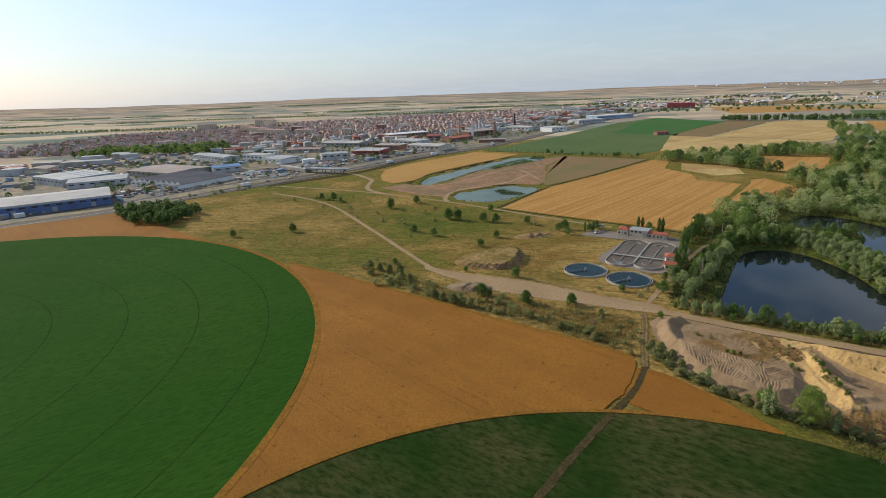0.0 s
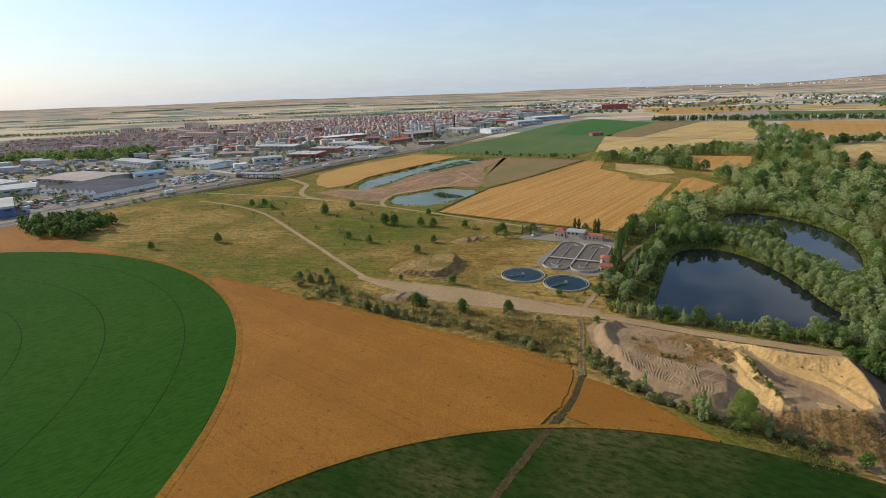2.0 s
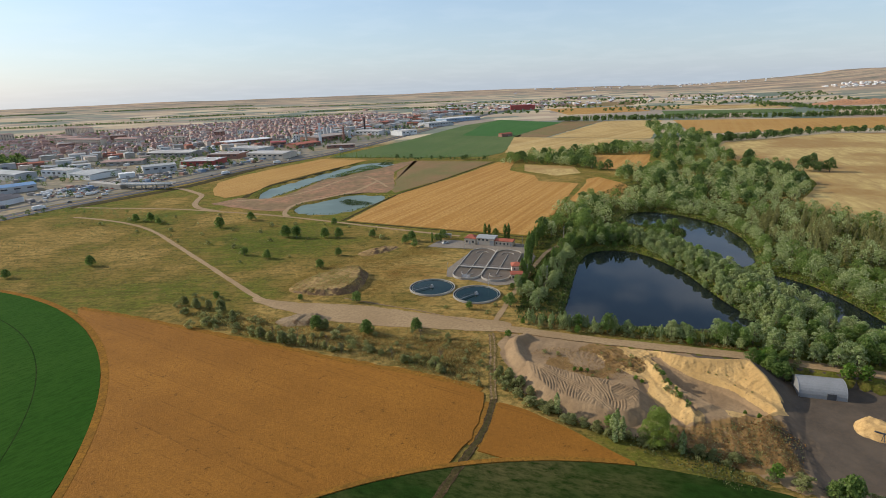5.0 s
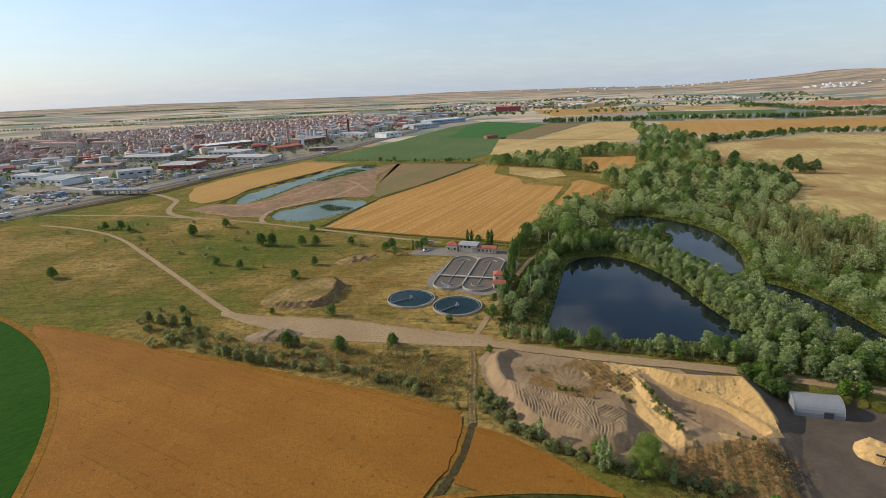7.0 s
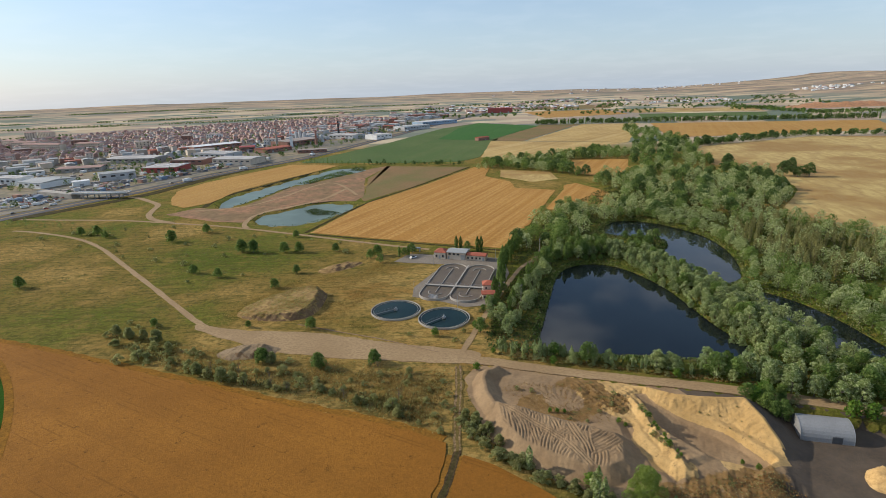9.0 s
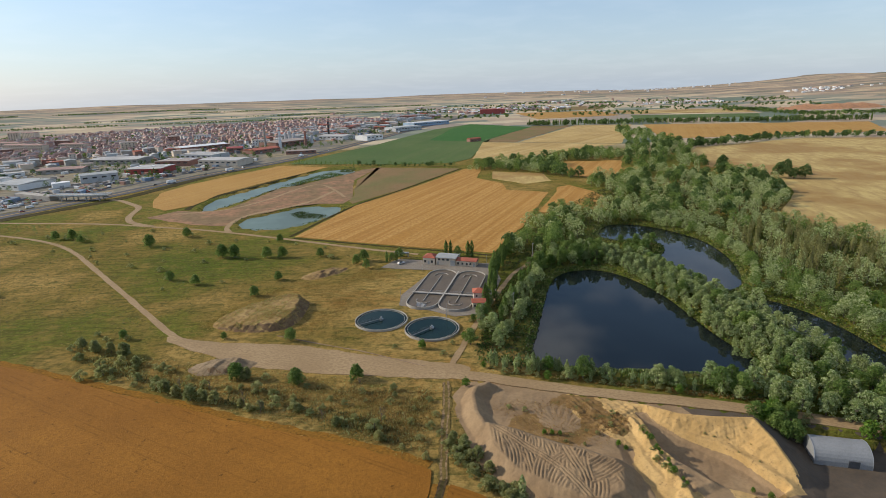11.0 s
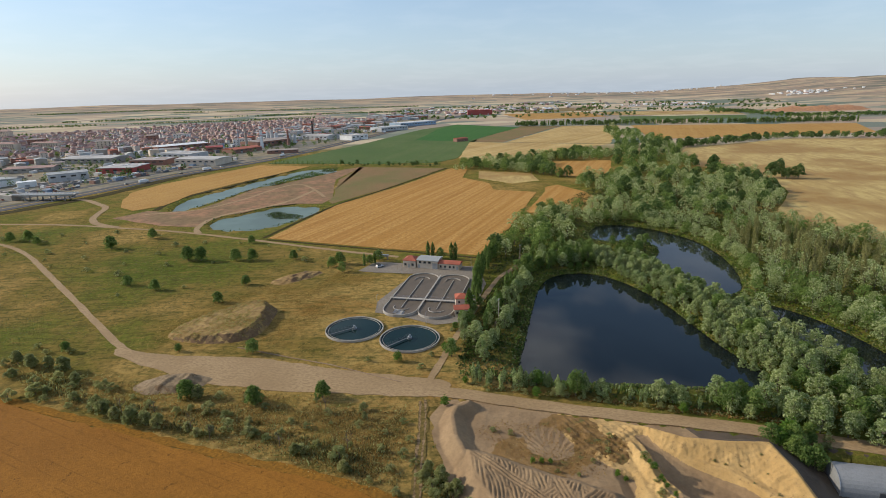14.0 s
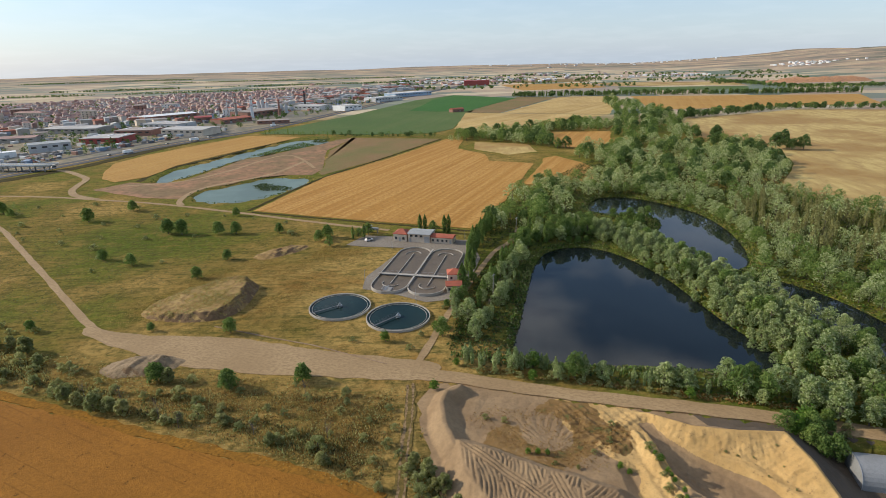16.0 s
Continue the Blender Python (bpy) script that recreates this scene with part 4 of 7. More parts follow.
pit = patch_mesh("sand_pit", SANDPIT, 0.30, pit_height, [M_PIT], lambda x, y, z, up: np.zeros(len(x)))
co = np.empty(3 * len(pit.vertices), np.float32)
pit.vertices.foreach_get("co", co)
co = co.reshape(-1, 3)
layer = pit.attributes.new("soil", "FLOAT_COLOR", "POINT")
layer.data.foreach_set("color", pit_soil(co[:, 0], co[:, 1], co[:, 2]).astype(np.float32).ravel())
structure("sand_pit", pit, "worked sand pit with a yellow cliff and rutted berm", "sand pit")


def ground_height(x, y):
    """Height of the ground at one place, inside the pit or outside."""
    if float(signed(SANDPIT, np.array([x]), np.array([y]))[0]) < -0.5:
        return float(pit_height(np.array([float(x)]), np.array([float(y)]))[0])
    return float(terrain(x, y))


M_SOILFACE = surface("broken_soil", (0.235, 0.145, 0.075), (0.165, 0.10, 0.05), (0.11, 0.068, 0.032), 0.15, 0.7, bump=0.7, depth=0.4)


def heap(name, label, cx, cy, turn, a, b, h, mat, rough, step=0.6, square=2.0, steep=-1.0):
    """A heap of soil: a long, b wide, h high, with slumped sides."""
    c, s = math.cos(radians(turn)), math.sin(radians(turn))

    def height(x, y):
        u, v = ((x - cx) * c + (y - cy) * s) / a, (-(x - cx) * s + (y - cy) * c) / b
        r = (np.abs(u) ** square + np.abs(v) ** square) ** (1 / square) + 0.13 * wobble(x, y, a * 0.4)
        lean = 0.75 + 0.25 * np.clip(u, -1, 1)
        return h * lean * (1 - smooth((r - 0.35) / 0.65)) * (1 + rough * wobble(x, y, a * 0.16, 3)) - 0.12

    out = ring(cx, cy, max(a, b) * 1.2, 40)
    return structure(name, patch_mesh(name, out, step, height, [mat, M_SOILFACE], lambda x, y, z, n: ((n < steep) & (wobble(x, y, 3, 2) > -0.5)).astype(int)), label, "heap")


SPOIL = rounded([(5, 302), (9, 294), (20, 287), (33, 283), (42, 288), (47, 302), (50, 314), (40, 321), (26, 318), (12, 311)])


def spoil_height(x, y):
    """A grassy bank rising along its length to a dug-off end."""
    d = -signed(SPOIL, x, y)
    along_it = np.clip(((x - 6) * 0.93 + (y - 299) * 0.36) / 42, 0, 1)
    crown_z = 1.2 + 3.7 * along_it ** 0.8 + 0.35 * wobble(x, y, 7, 2)
    front = smooth((0.36 * (x - 26) - 0.93 * (y - 300) + 2) / 8)
    slope = 0.62 + 0.5 * along_it + 0.35 * front * np.abs(wobble(x, y, 5, 6))
    rise = slope * d * (1 + 0.28 * wobble(x, y, 3.2, 4)) + 0.25 * wobble(x, y, 1.4, 1) * smooth(d / 2)
    return np.minimum(crown_z, rise) + 0.12 * wobble(x, y, 1.0, 8) - 0.15


structure("spoil_heap", patch_mesh("spoil_heap", SPOIL, 0.4, spoil_height, [M_HEAP, M_SOILFACE], lambda x, y, z, n: ((n < 0.80) & (wobble(x, y, 3, 2) > -0.35)).astype(int)), "overgrown spoil bank of straw-coloured earth with a dug-off end", "heap")
heap("spoil_heap", "low brown earth heap in the grass", 60, 352, 20, 15, 7, 2.0, M_HEAP, 0.5, 0.45, 2.0, 0.93)
heap("gravel_heap", "small grey gravel heap beside the dirt road", 12, 259, -12, 14, 7.0, 2.8, M_GRAVEL, 0.30, 0.45, 2.0, 0.80)
heap("sand_heap", "pale cone of sifted sand", 172, 127, 0, 6.0, 6.0, 4.2, M_YELLOW_SAND, 0.1).location.z = -3.0
M_BLUFF = surface("orange_earth", (0.50, 0.25, 0.12), (0.40, 0.20, 0.10), (0.26, 0.15, 0.09), 0.03, 0.2)
heap("red_bluff", "orange eroded bluff at the foot of the hills", 1660, 1310, -28, 190, 55, 17, M_BLUFF, 0.35, 6.0)


# ---- plants ----
def leaf_quads(points, out, size, rng, loose=0.62):
    """Leaf sprays of about that size at the points, facing roughly outwards."""
    n = len(points)
    a = out + loose * rng.normal(size=(n, 3))
    a /= np.linalg.norm(a, axis=1)[:, None] + 1e-9
    b = np.cross(a, rng.normal(size=(n, 3)))
    b /= np.linalg.norm(b, axis=1)[:, None] + 1e-9
    s = size * rng.uniform(0.55, 1.3, (n, 1))
    c = np.cross(a, b)
    v = np.stack([points - s * b * 0.5, points + s * c * 0.4 + s * a * 0.12, points + s * b * 0.5, points - s * c * 0.4 + s * a * 0.12], 1).reshape(-1, 3)
    return v, np.arange(4 * n).reshape(-1, 4)


def crown_points(kind, h, rng, n):
    """Where the leaves of a tree h metres high sit, and which way is out."""
    if kind in ("poplar", "bare", "sapling"):
        t = rng.uniform(0.02, 1, n)
        r = h * 0.125 * np.sin(np.pi * np.clip(t * 0.90 + 0.12, 0, 1)) ** 0.7 * np.sqrt(rng.uniform(0.35, 1, n)) * (1 + 0.25 * np.sin(9 * t + 2))
        w = rng.uniform(0, 2 * np.pi, n)
        return np.stack([r * np.cos(w), r * np.sin(w), h * (0.03 + 0.97 * t)], -1), np.stack([np.cos(w), np.sin(w), 0.25 + 0 * w], -1)
    lobes = {"round": 17, "silver": 24, "bush": 12, "shrub": 8, "big": 16}[kind]
    wide = {"round": 0.36, "silver": 0.35, "bush": 0.44, "shrub": 0.62, "big": 0.38}[kind] * h
    low = {"round": 0.16, "silver": 0.12, "bush": 0.16, "shrub": 0.10, "big": 0.18}[kind] * h
    pts, outs = [], []
    for k in range(lobes):
        w, t = 2.4 * k + rng.uniform(0, 0.7), (k + 0.5) / lobes
        rad = wide * ((0.34 + 0.3 * rng.uniform()) if kind == "bush" else (0.45 + 0.55 * rng.uniform())) * math.sin(math.pi * min(0.96, 0.22 + 0.76 * t)) ** 0.7
        c = np.array([rad * math.cos(w), rad * math.sin(w), low + (h * 0.88 - low) * t])
        size = wide * (rng.uniform(0.50, 0.66) if kind == "bush" else rng.uniform(0.24, 0.44) if kind == "silver" else rng.uniform(0.32, 0.54))
        d = rng.normal(size=(n // lobes + 1, 3))
        d /= np.linalg.norm(d, axis=1)[:, None]
        d[:, 2] = np.where(d[:, 2] < -0.35, -d[:, 2], d[:, 2])
        pts.append(c + d * size * (0.6 + 0.4 * rng.uniform(size=(len(d), 1)) ** 0.5) * (1, 1, 0.9))
        outs.append(d)
    return np.concatenate(pts)[:n], np.concatenate(outs)[:n]


KINDS = {"bare": (M_FADED, 0.6), "sapling": (M_SILVER, 0.55), "poplar": (M_LEAF, 0.62), "round": (M_LEAF, 0.68), "silver": (M_SILVER, 0.58), "bush": (M_LEAF, 0.55), "shrub": (M_SHRUB, 0.36), "big": (M_LEAF_DARK, 1.05)}


def crown(kind, h, seed, n, grow=1.0):
    """Leaves of one crown, as vertices and faces."""
    rng = np.random.default_rng(seed)
    pts, out = crown_points(kind, h, rng, n)
    return leaf_quads(pts, out, KINDS[kind][1] * grow, rng)


def trunk_buf(kind, h, seed):
    rnd = random.Random(seed)
    b = Buf()
    r = h * 0.022 + 0.05
    top = Vector((rnd.uniform(-0.3, 0.3), rnd.uniform(-0.3, 0.3), h * 0.45))
    b.beam((0, 0, -0.3), top, r, 7, r * 0.6)
    b.beam(top, (top.x * 1.5, top.y * 1.5, h * 0.85), r * 0.6, 6, r * 0.15)
    for k in range(5):
        w = 2.4 * k + rnd.uniform(0, 1)
        s = top * rnd.uniform(0.5, 1.0)
        reach = h * (0.06 if kind == "poplar" else 0.2)
        b.beam(s, s + Vector((math.cos(w) * reach, math.sin(w) * reach, h * rnd.uniform(0.15, 0.3))), r * 0.4, 5, r * 0.1)
    return b


def tree_thing(name, label, category, kind, h, seed, n, leaves=None, group=""):
    t = thing(name, label, category, group=group)
    part("trunk", trunk_buf(kind, h, seed), M_BARK, t)
    v, f = crown(kind, h, seed, n)
    part("crown", array_mesh("crown", v, f, [leaves or KINDS[kind][0]]), [], t)
    return t


def plant(model, x, y, turn=0.0, size=1.0, z=None):
    z = ground_height(x, y) if z is None else z
    model_pose = pose(x, y, z, 0, 0, turn)
    if not model.get("planted"):
        model["planted"] = 1
        model.matrix_basis = model_pose
        model.scale = (size,) * 3
        return model
    c = copy_thing(model, model_pose)
    c.scale = (size,) * 3
    return c


def inside(poly, x, y, margin=0.0):
    return float(signed(poly, np.array([x]), np.array([y]))[0]) < -margin


WATERS = (LAKE, LAKE_B, LAKE_C, POND_A, POND_B)


def spread(poly, gap, seed, count=4000, shore=1.5):
    """Random places in a polygon, no two nearer than gap, none in the water."""
    rng = np.random.default_rng(seed)
    p = np.array(poly, float)
    lo, hi = p.min(0), p.max(0)
    q = lo + rng.uniform(size=(count, 2)) * (hi - lo)
    q = q[signed(poly, q[:, 0], q[:, 1]) < 0]
    for w in WATERS:
        q = q[signed(w, q[:, 0], q[:, 1]) > shore]
    out = []
    cells = {}
    for x, y in q:
        k = (int(x // gap), int(y // gap))
        if any(math.hypot(x - a, y - b) < gap for i in (-1, 0, 1) for j in (-1, 0, 1) for a, b in cells.get((k[0] + i, k[1] + j), ())):
            continue
        cells.setdefault(k, []).append((x, y))
        out.append((x, y))
    return out


def along(line, gap, jitter, seed):
    rnd = random.Random(seed)
    out = []
    for a, b in zip(line, line[1:]):
        n = max(1, int(math.dist(a, b) / gap))
        out += [(a[0] + (b[0] - a[0]) * (i + rnd.random() * 0.6) / n + rnd.uniform(-jitter, jitter), a[1] + (b[1] - a[1]) * (i + rnd.random() * 0.6) / n + rnd.uniform(-jitter, jitter)) for i in range(n)]
    return out


M_FEATHER = leafy("feathery_leaves", (0.17, 0.24, 0.045), (0.29, 0.37, 0.08), (0.42, 0.48, 0.14), 0.55)
rnd = random.Random(11)
G_LAKE = "trees round the lakes"
silver = [tree_thing("tree", "silver-leaved white poplar on the lake bank", "tree", "silver", 10.0, s, 1700, group=G_LAKE) for s in (1, 2, 3, 4)]
rounds = [tree_thing("tree", "round green broadleaf tree by the lake", "tree", "round", 10.0, s, 1400, group=G_LAKE) for s in (5, 6, 7)]
poplars = [tree_thing("poplar", "slim dark upright poplar", "tree", "poplar", 11.0, s, 900, group="poplars by the plant") for s in (8, 9, 10)]
saplings = [tree_thing("sapling", "upright young silver poplar by the road", "tree", "sapling", 7.0, s, 420, group=G_LAKE) for s in (31, 32)]
bushes = [tree_thing("bush", "rounded dark green bush in the dry grass", "bush", "bush", 5.2, s, 1200, group="bushes on the grassland") for s in (12, 13, 14)]
shrubs = [tree_thing("shrub", "low olive-green shrub among dry grass", "shrub", "shrub", 2.6, s, 620, group="shrubs on the waste ground") for s in (15, 16, 17)]
bright = [tree_thing("bush", "bright green leafy bush", "bush", "bush", 4.0, s, 420, M_BRIGHT, group="bright bushes") for s in (18, 19)]


def put(models, places, lo, hi):
    for x, y in places:
        plant(rnd.choice(models), x, y, rnd.uniform(0, 360), rnd.uniform(lo, hi))


# dike between the lakes
DIKE = [(206, 326), (222, 318), (226, 302), (225, 280), (224, 256), (218, 232), (210, 208), (206, 188)]
for off, size in ((-13.0, 0.7), (-9.5, 0.8), (-5.0, 0.9), (-0.5, 1.0), (4.0, 0.95), (8.0, 0.8)):
    put(silver + silver + rounds[:1], along([(x + off, y + 0.2 * off) for x, y in DIKE], 5.0, 1.5, off), 0.62 * size, 0.98 * size)
put(silver + silver + rounds[:1], along([(232, 232), (228, 214), (224, 196), (216, 172), (216, 150)], 5.0, 2.0, 83), 0.6, 0.9)
# lake front, beside the dirt road
FRONT = [(104, 226), (115, 217), (131, 206), (145, 196), (160, 186), (176, 174), (190, 163)]
put(saplings, along([(103, 227), (115, 217), (128, 208)], 1.9, 2.2, 2), 0.6, 0.95)
put(bright[:1], [(123, 214)], 1.3, 1.4)
put(silver + silver + rounds[:1] + saplings + saplings + saplings, along(FRONT[1:], 2.6, 3.0, 12), 0.35, 0.95)
put(shrubs + bright[:1], along([(102, 224), (113, 214), (130, 202.5), (144, 193), (158, 183)], 3.6, 0.8, 3), 0.5, 0.9)
put(silver + rounds, spread([(160, 188), (196, 184), (214, 196), (228, 166), (214, 144), (196, 154), (180, 168)], 5.0, 41, 300), 0.65, 1.0)
# between plant and lake
put(poplars, along([(126, 278), (134, 290), (142, 308), (156, 330), (172, 352)], 2.2, 1.6, 4), 0.6, 1.1)
put(bushes + silver[:1] + bright, along([(112, 260), (120, 270), (130, 284)], 4.2, 1.6, 5), 0.5, 0.85)
put(rounds + poplars, along([(156, 332), (168, 346), (182, 362)], 4.5, 2.0, 51), 0.6, 0.95)
put(saplings + silver[:2], along([(112, 236), (124, 248), (141, 268), (156, 290), (168, 308)], 3.0, 1.8, 6), 0.5, 0.95)
put(poplars + silver[:1], along([(116, 248), (130, 264), (146, 284), (160, 304)], 5.0, 1.5, 85), 0.6, 0.95)
put(rounds[:2] + silver[:1], along([(104, 240), (118, 262), (134, 284)], 5.5, 1.2, 86), 0.45, 0.75)
put(shrubs, along([(114, 236), (128, 252), (146, 276), (160, 300)], 5.0, 1.2, 60), 0.5, 0.9)
put(rounds + silver[:1], along([(166, 316), (178, 318), (192, 320), (208, 318)], 3.6, 3.5, 61), 0.6, 1.05)
put(rounds + silver[:1] + poplars[:1], spread([(164, 306), (176, 312), (206, 314), (222, 330), (206, 340), (184, 336)], 4.6, 84, 300), 0.6, 1.05)
put(rounds[:1] + silver[:1] + bushes, [(243, 318), (247, 322), (251, 325), (245, 328), (255, 331), (251, 334), (258, 329), (246, 336), (241, 326), (240, 336)], 0.5, 0.85)
put(bushes + silver[:1], [(200, 309), (204, 308), (196, 311)], 0.5, 0.7)
# bushes on the grassland
for x, y, s in ((38, 272, 1.05), (24, 331, 1.0), (-6, 361, 1.05), (-20, 374, 1.0), (36, 351, 0.95), (5, 408, 1.6), (12, 404, 1.6), (-22, 472, 1.3), (31, 397, 1.3), (40, 393, 1.3), (62, 386, 1.0), (-43, 455, 1.6), (-109, 385, 1.25), (-100, 500, 1.4), (-112, 505, 1.2), (-92, 488, 1.0), (40, 432, 1.0), (-150, 378, 1.0), (-28, 300, 0.8), (12, 284, 0.6), (85, 366, 1.3), (80, 362, 1.1)):
    plant(rnd.choice(bushes), x, y, rnd.uniform(0, 360), s)
put(shrubs, spread([(-48, 300), (-40, 312), (-26, 298), (-12, 270), (4, 252), (20, 238), (14, 232), (-4, 244), (-22, 260), (-40, 284)], 7.5, 69, 300), 0.6, 1.2)
put(shrubs, spread([(16, 250), (30, 246), (44, 236), (66, 226), (70, 220), (60, 214), (36, 226), (20, 238)], 7.5, 70, 200), 0.6, 1.1)
put(shrubs, spread([(70, 180), (82, 208), (78, 214), (40, 222), (58, 196)], 6.0, 71, 200), 0.4, 0.9)
put(shrubs, spread([(-160, 520), (-40, 500), (40, 440), (90, 375), (40, 380), (-10, 340), (-50, 400), (-110, 470)], 17, 72, 300), 0.5, 1.3)
put(shrubs, [(-40, 285), (-36, 292), (-24, 276), (-18, 268), (-8, 264), (-30, 270), (-46, 296)], 0.9, 1.3)
put(shrubs, along([(-34, 272), (-14, 258), (2, 246), (20, 236)], 6.0, 3.5, 7), 0.9, 1.6)
put(shrubs, along([(20, 234), (34, 222), (48, 206), (62, 196)], 6.0, 5, 8), 0.7, 1.5)
put(bushes, [(18, 248), (38, 236), (58, 232)], 0.9, 1.25)
plant(bright[0], 92, 214, 0, 0.8)
tall = [tree_thing("shrub", "tall grey-green shrub standing over dry grass", "shrub", "silver", 4.8, s, 850, M_SHRUB, group="tall shrubs on the waste ground") for s in (37, 38, 39)]
for x, y, size in ((21.4, 246, 1.05), (38.3, 236, 0.9), (47.5, 206.6, 0.75), (58.4, 195, 0.8), (59.4, 234, 0.7), (-4.9, 247, 1.1), (-1, 243, 0.9), (4, 238, 1.2), (8, 236, 1.0), (11.7, 233, 1.05), (-36, 290, 1.2), (-42, 296, 1.1), (-24, 282, 1.3), (-30, 288, 1.0), (-18, 272, 0.9), (20, 228, 0.7), (26, 224, 0.75), (80, 183, 1.0), (78, 187, 0.8), (82, 178, 0.9), (83, 172, 0.8), (36, 222, 0.6), (68, 216, 0.5)):
    plant(rnd.choice(tall), x, y, rnd.uniform(0, 360), size)
# hedge under the sand pit
put(shrubs, along([(76, 190), (79, 176), (83, 164), (90, 153), (99, 143), (110, 134), (122, 122)], 1.5, 2.0, 9), 0.5, 1.25)
put(shrubs + saplings, along([(80, 168), (88, 154), (98, 142), (110, 131)], 3.0, 1.0, 91), 0.7, 1.3)
put(saplings, [(97, 146), (99, 147)], 0.9, 1.1)
put(bright, [(98, 149), (126, 117), (140, 108), (152, 100)], 0.9, 1.4)
feathery = thing("tree", "feathery yellow-green tree beside the hedge", "tree")
part("trunk", trunk_buf("silver", 12.0, 36), M_BARK, feathery)
v, f = crown("silver", 12.0, 36, 9000, 0.5)
part("crown", array_mesh("crown", v, f, [M_FEATHER]), [], feathery)
plant(feathery, 105, 137, 40, 1.05)
plant(feathery, 109, 141, 140, 0.75)
put(shrubs + bushes, along([(118, 120), (134, 110), (150, 100), (170, 92)], 4, 2, 62), 0.7, 1.3)
put(bright[:1], along([(130, 172), (129, 166), (127.6, 159), (126.4, 152), (125.5, 148)], 1.8, 0.6, 63), 0.25, 0.5)
put(shrubs, along([(130, 172), (126, 158), (124, 148)], 3.0, 0.8, 66), 0.4, 0.7)
put(shrubs, [(146, 165), (150, 161), (153, 156), (151, 151), (147.5, 163), (155, 160), (149, 156)], 0.12, 0.28)
put(bright, [(144, 146), (146.4, 142.8), (122.4, 168.5), (121, 170), (106, 180.5), (108, 179.5), (104, 181.5)], 0.35, 0.55)
put(shrubs, [(100, 197), (104, 194), (118, 176), (124, 178), (112, 173), (108, 176), (128, 183)], 0.35, 0.6)
# thicket round the shed
put(rounds, [(167, 160), (170, 163), (164, 165), (169, 156)], 0.55, 0.72)
put(bushes + shrubs, spread([(164, 163), (169, 152), (172, 158), (180, 160), (178, 166), (168, 168)], 3.0, 68, 200), 0.5, 0.95)
put(bright, [(171, 165), (166, 164)], 1.2, 1.5)
put(silver, [(181, 164), (186, 160), (190, 155), (178, 170), (185, 168), (195, 152)], 0.75, 1.0)
put(bright, [(188, 149), (192, 146)], 1.2, 1.5)
# plant surroundings
put(poplars, [(133, 357), (135.5, 356), (144, 349), (146, 348)], 0.85, 1.05)
put(rounds, [(100, 358), (106, 362), (139, 353), (84, 352)], 0.5, 0.75)
put(poplars, [(103, 359), (97, 358)], 0.6, 0.8)
put(bright + shrubs, [(104, 248), (108, 254), (98, 245), (112, 262), (76, 250), (86, 246), (92, 238)], 0.5, 1.1)


def wood(name, label, poly, gap, mix, seed, lo=6.0, hi=11.0, n=300, grow=1.15, count=6000, clump=0.0, keep=0.25, avoid=(), at=None):
    """A wood as one object of many crowns with their trunks."""
    rng = np.random.default_rng(seed)
    made = {k: [crown(k, 10.0, seed * 50 + i, n, grow) for i in range(3)] for k in set(mix)}
    mats = [KINDS[k][0] for k in dict.fromkeys(mix)]
    slot = {k: i for i, k in enumerate(dict.fromkeys(mix))}
    vs, fs, ms, total = [], [], [], 0
    tb = Buf()
    spots = np.array(at or spread(poly, gap, seed, count))
    if clump:
        spots = spots[wobble(spots[:, 0], spots[:, 1], clump, seed) > keep]
    for a in avoid:
        spots = spots[signed(a, spots[:, 0], spots[:, 1]) > 2.0]
    for (x, y), z in zip(spots, terrain(spots[:, 0], spots[:, 1])):
        k = mix[rng.integers(len(mix))]
        v, f = made[k][rng.integers(3)]
        h = rng.uniform(lo, hi) / 10
        w = rng.uniform(0, 2 * np.pi)
        c, s = np.cos(w) * h, np.sin(w) * h
        vs.append(np.stack([x + c * v[:, 0] - s * v[:, 1], y + s * v[:, 0] + c * v[:, 1], z + h * v[:, 2]], -1))
        fs.append(f + total)
        ms.append(np.full(len(f), slot[k]))
        total += len(v)
        tb.beam((x, y, z - 0.3), (x, y, z + 6 * h), 0.2 * h, 5, 0.08 * h)
    ob = tagged(new(name, array_mesh(name, np.concatenate(vs), np.concatenate(fs), mats, index=np.concatenate(ms))), label, "wood", kind="stuff")
    part("trunk", tb, M_BARK, ob)
    return ob


FADING = [(284, 262), (298, 298), (316, 326), (352, 332), (356, 262), (334, 222), (284, 236)]
CLEARING = [(258, 218), (274, 204), (300, 210), (298, 230), (272, 228)]
NOOK = [(352, 578), (372, 548), (408, 568), (470, 655), (404, 682), (370, 640)]
BANK_TREES = (along([(264, 252), (270, 230), (267, 204), (258, 182), (246, 158)], 4.0, 2.0, 81) + along([(282, 232), (284, 206), (276, 180), (262, 150)], 5.0, 2.5, 82)
              + along([(256, 250), (271, 266), (289, 295), (300, 327), (299, 352), (290, 379), (272, 392)], 3.8, 1.2, 87) + along([(256, 238), (258, 222), (257, 204), (252, 186), (245, 166)], 3.8, 1.2, 88))
wood("woods", "silver-leaved poplars lining the banks of the small lakes", (), 4.0, ["silver", "silver", "round"], 81, 5, 9.5, 800, 1.05, at=BANK_TREES)
wood("woods", "mixed silver and green riverside wood by the lakes", [(222, 228), (238, 243), (262, 248), (280, 270), (302, 304), (310, 338), (296, 378), (312, 376), (340, 360), (386, 345), (378, 230), (330, 140), (270, 120), (226, 130), (212, 150), (206, 176), (212, 200)], 5.8, ["silver", "silver", "silver", "round"], 21, 5, 12, 460, 1.05, 6000, 15.0, -0.38, (FADING, CLEARING))
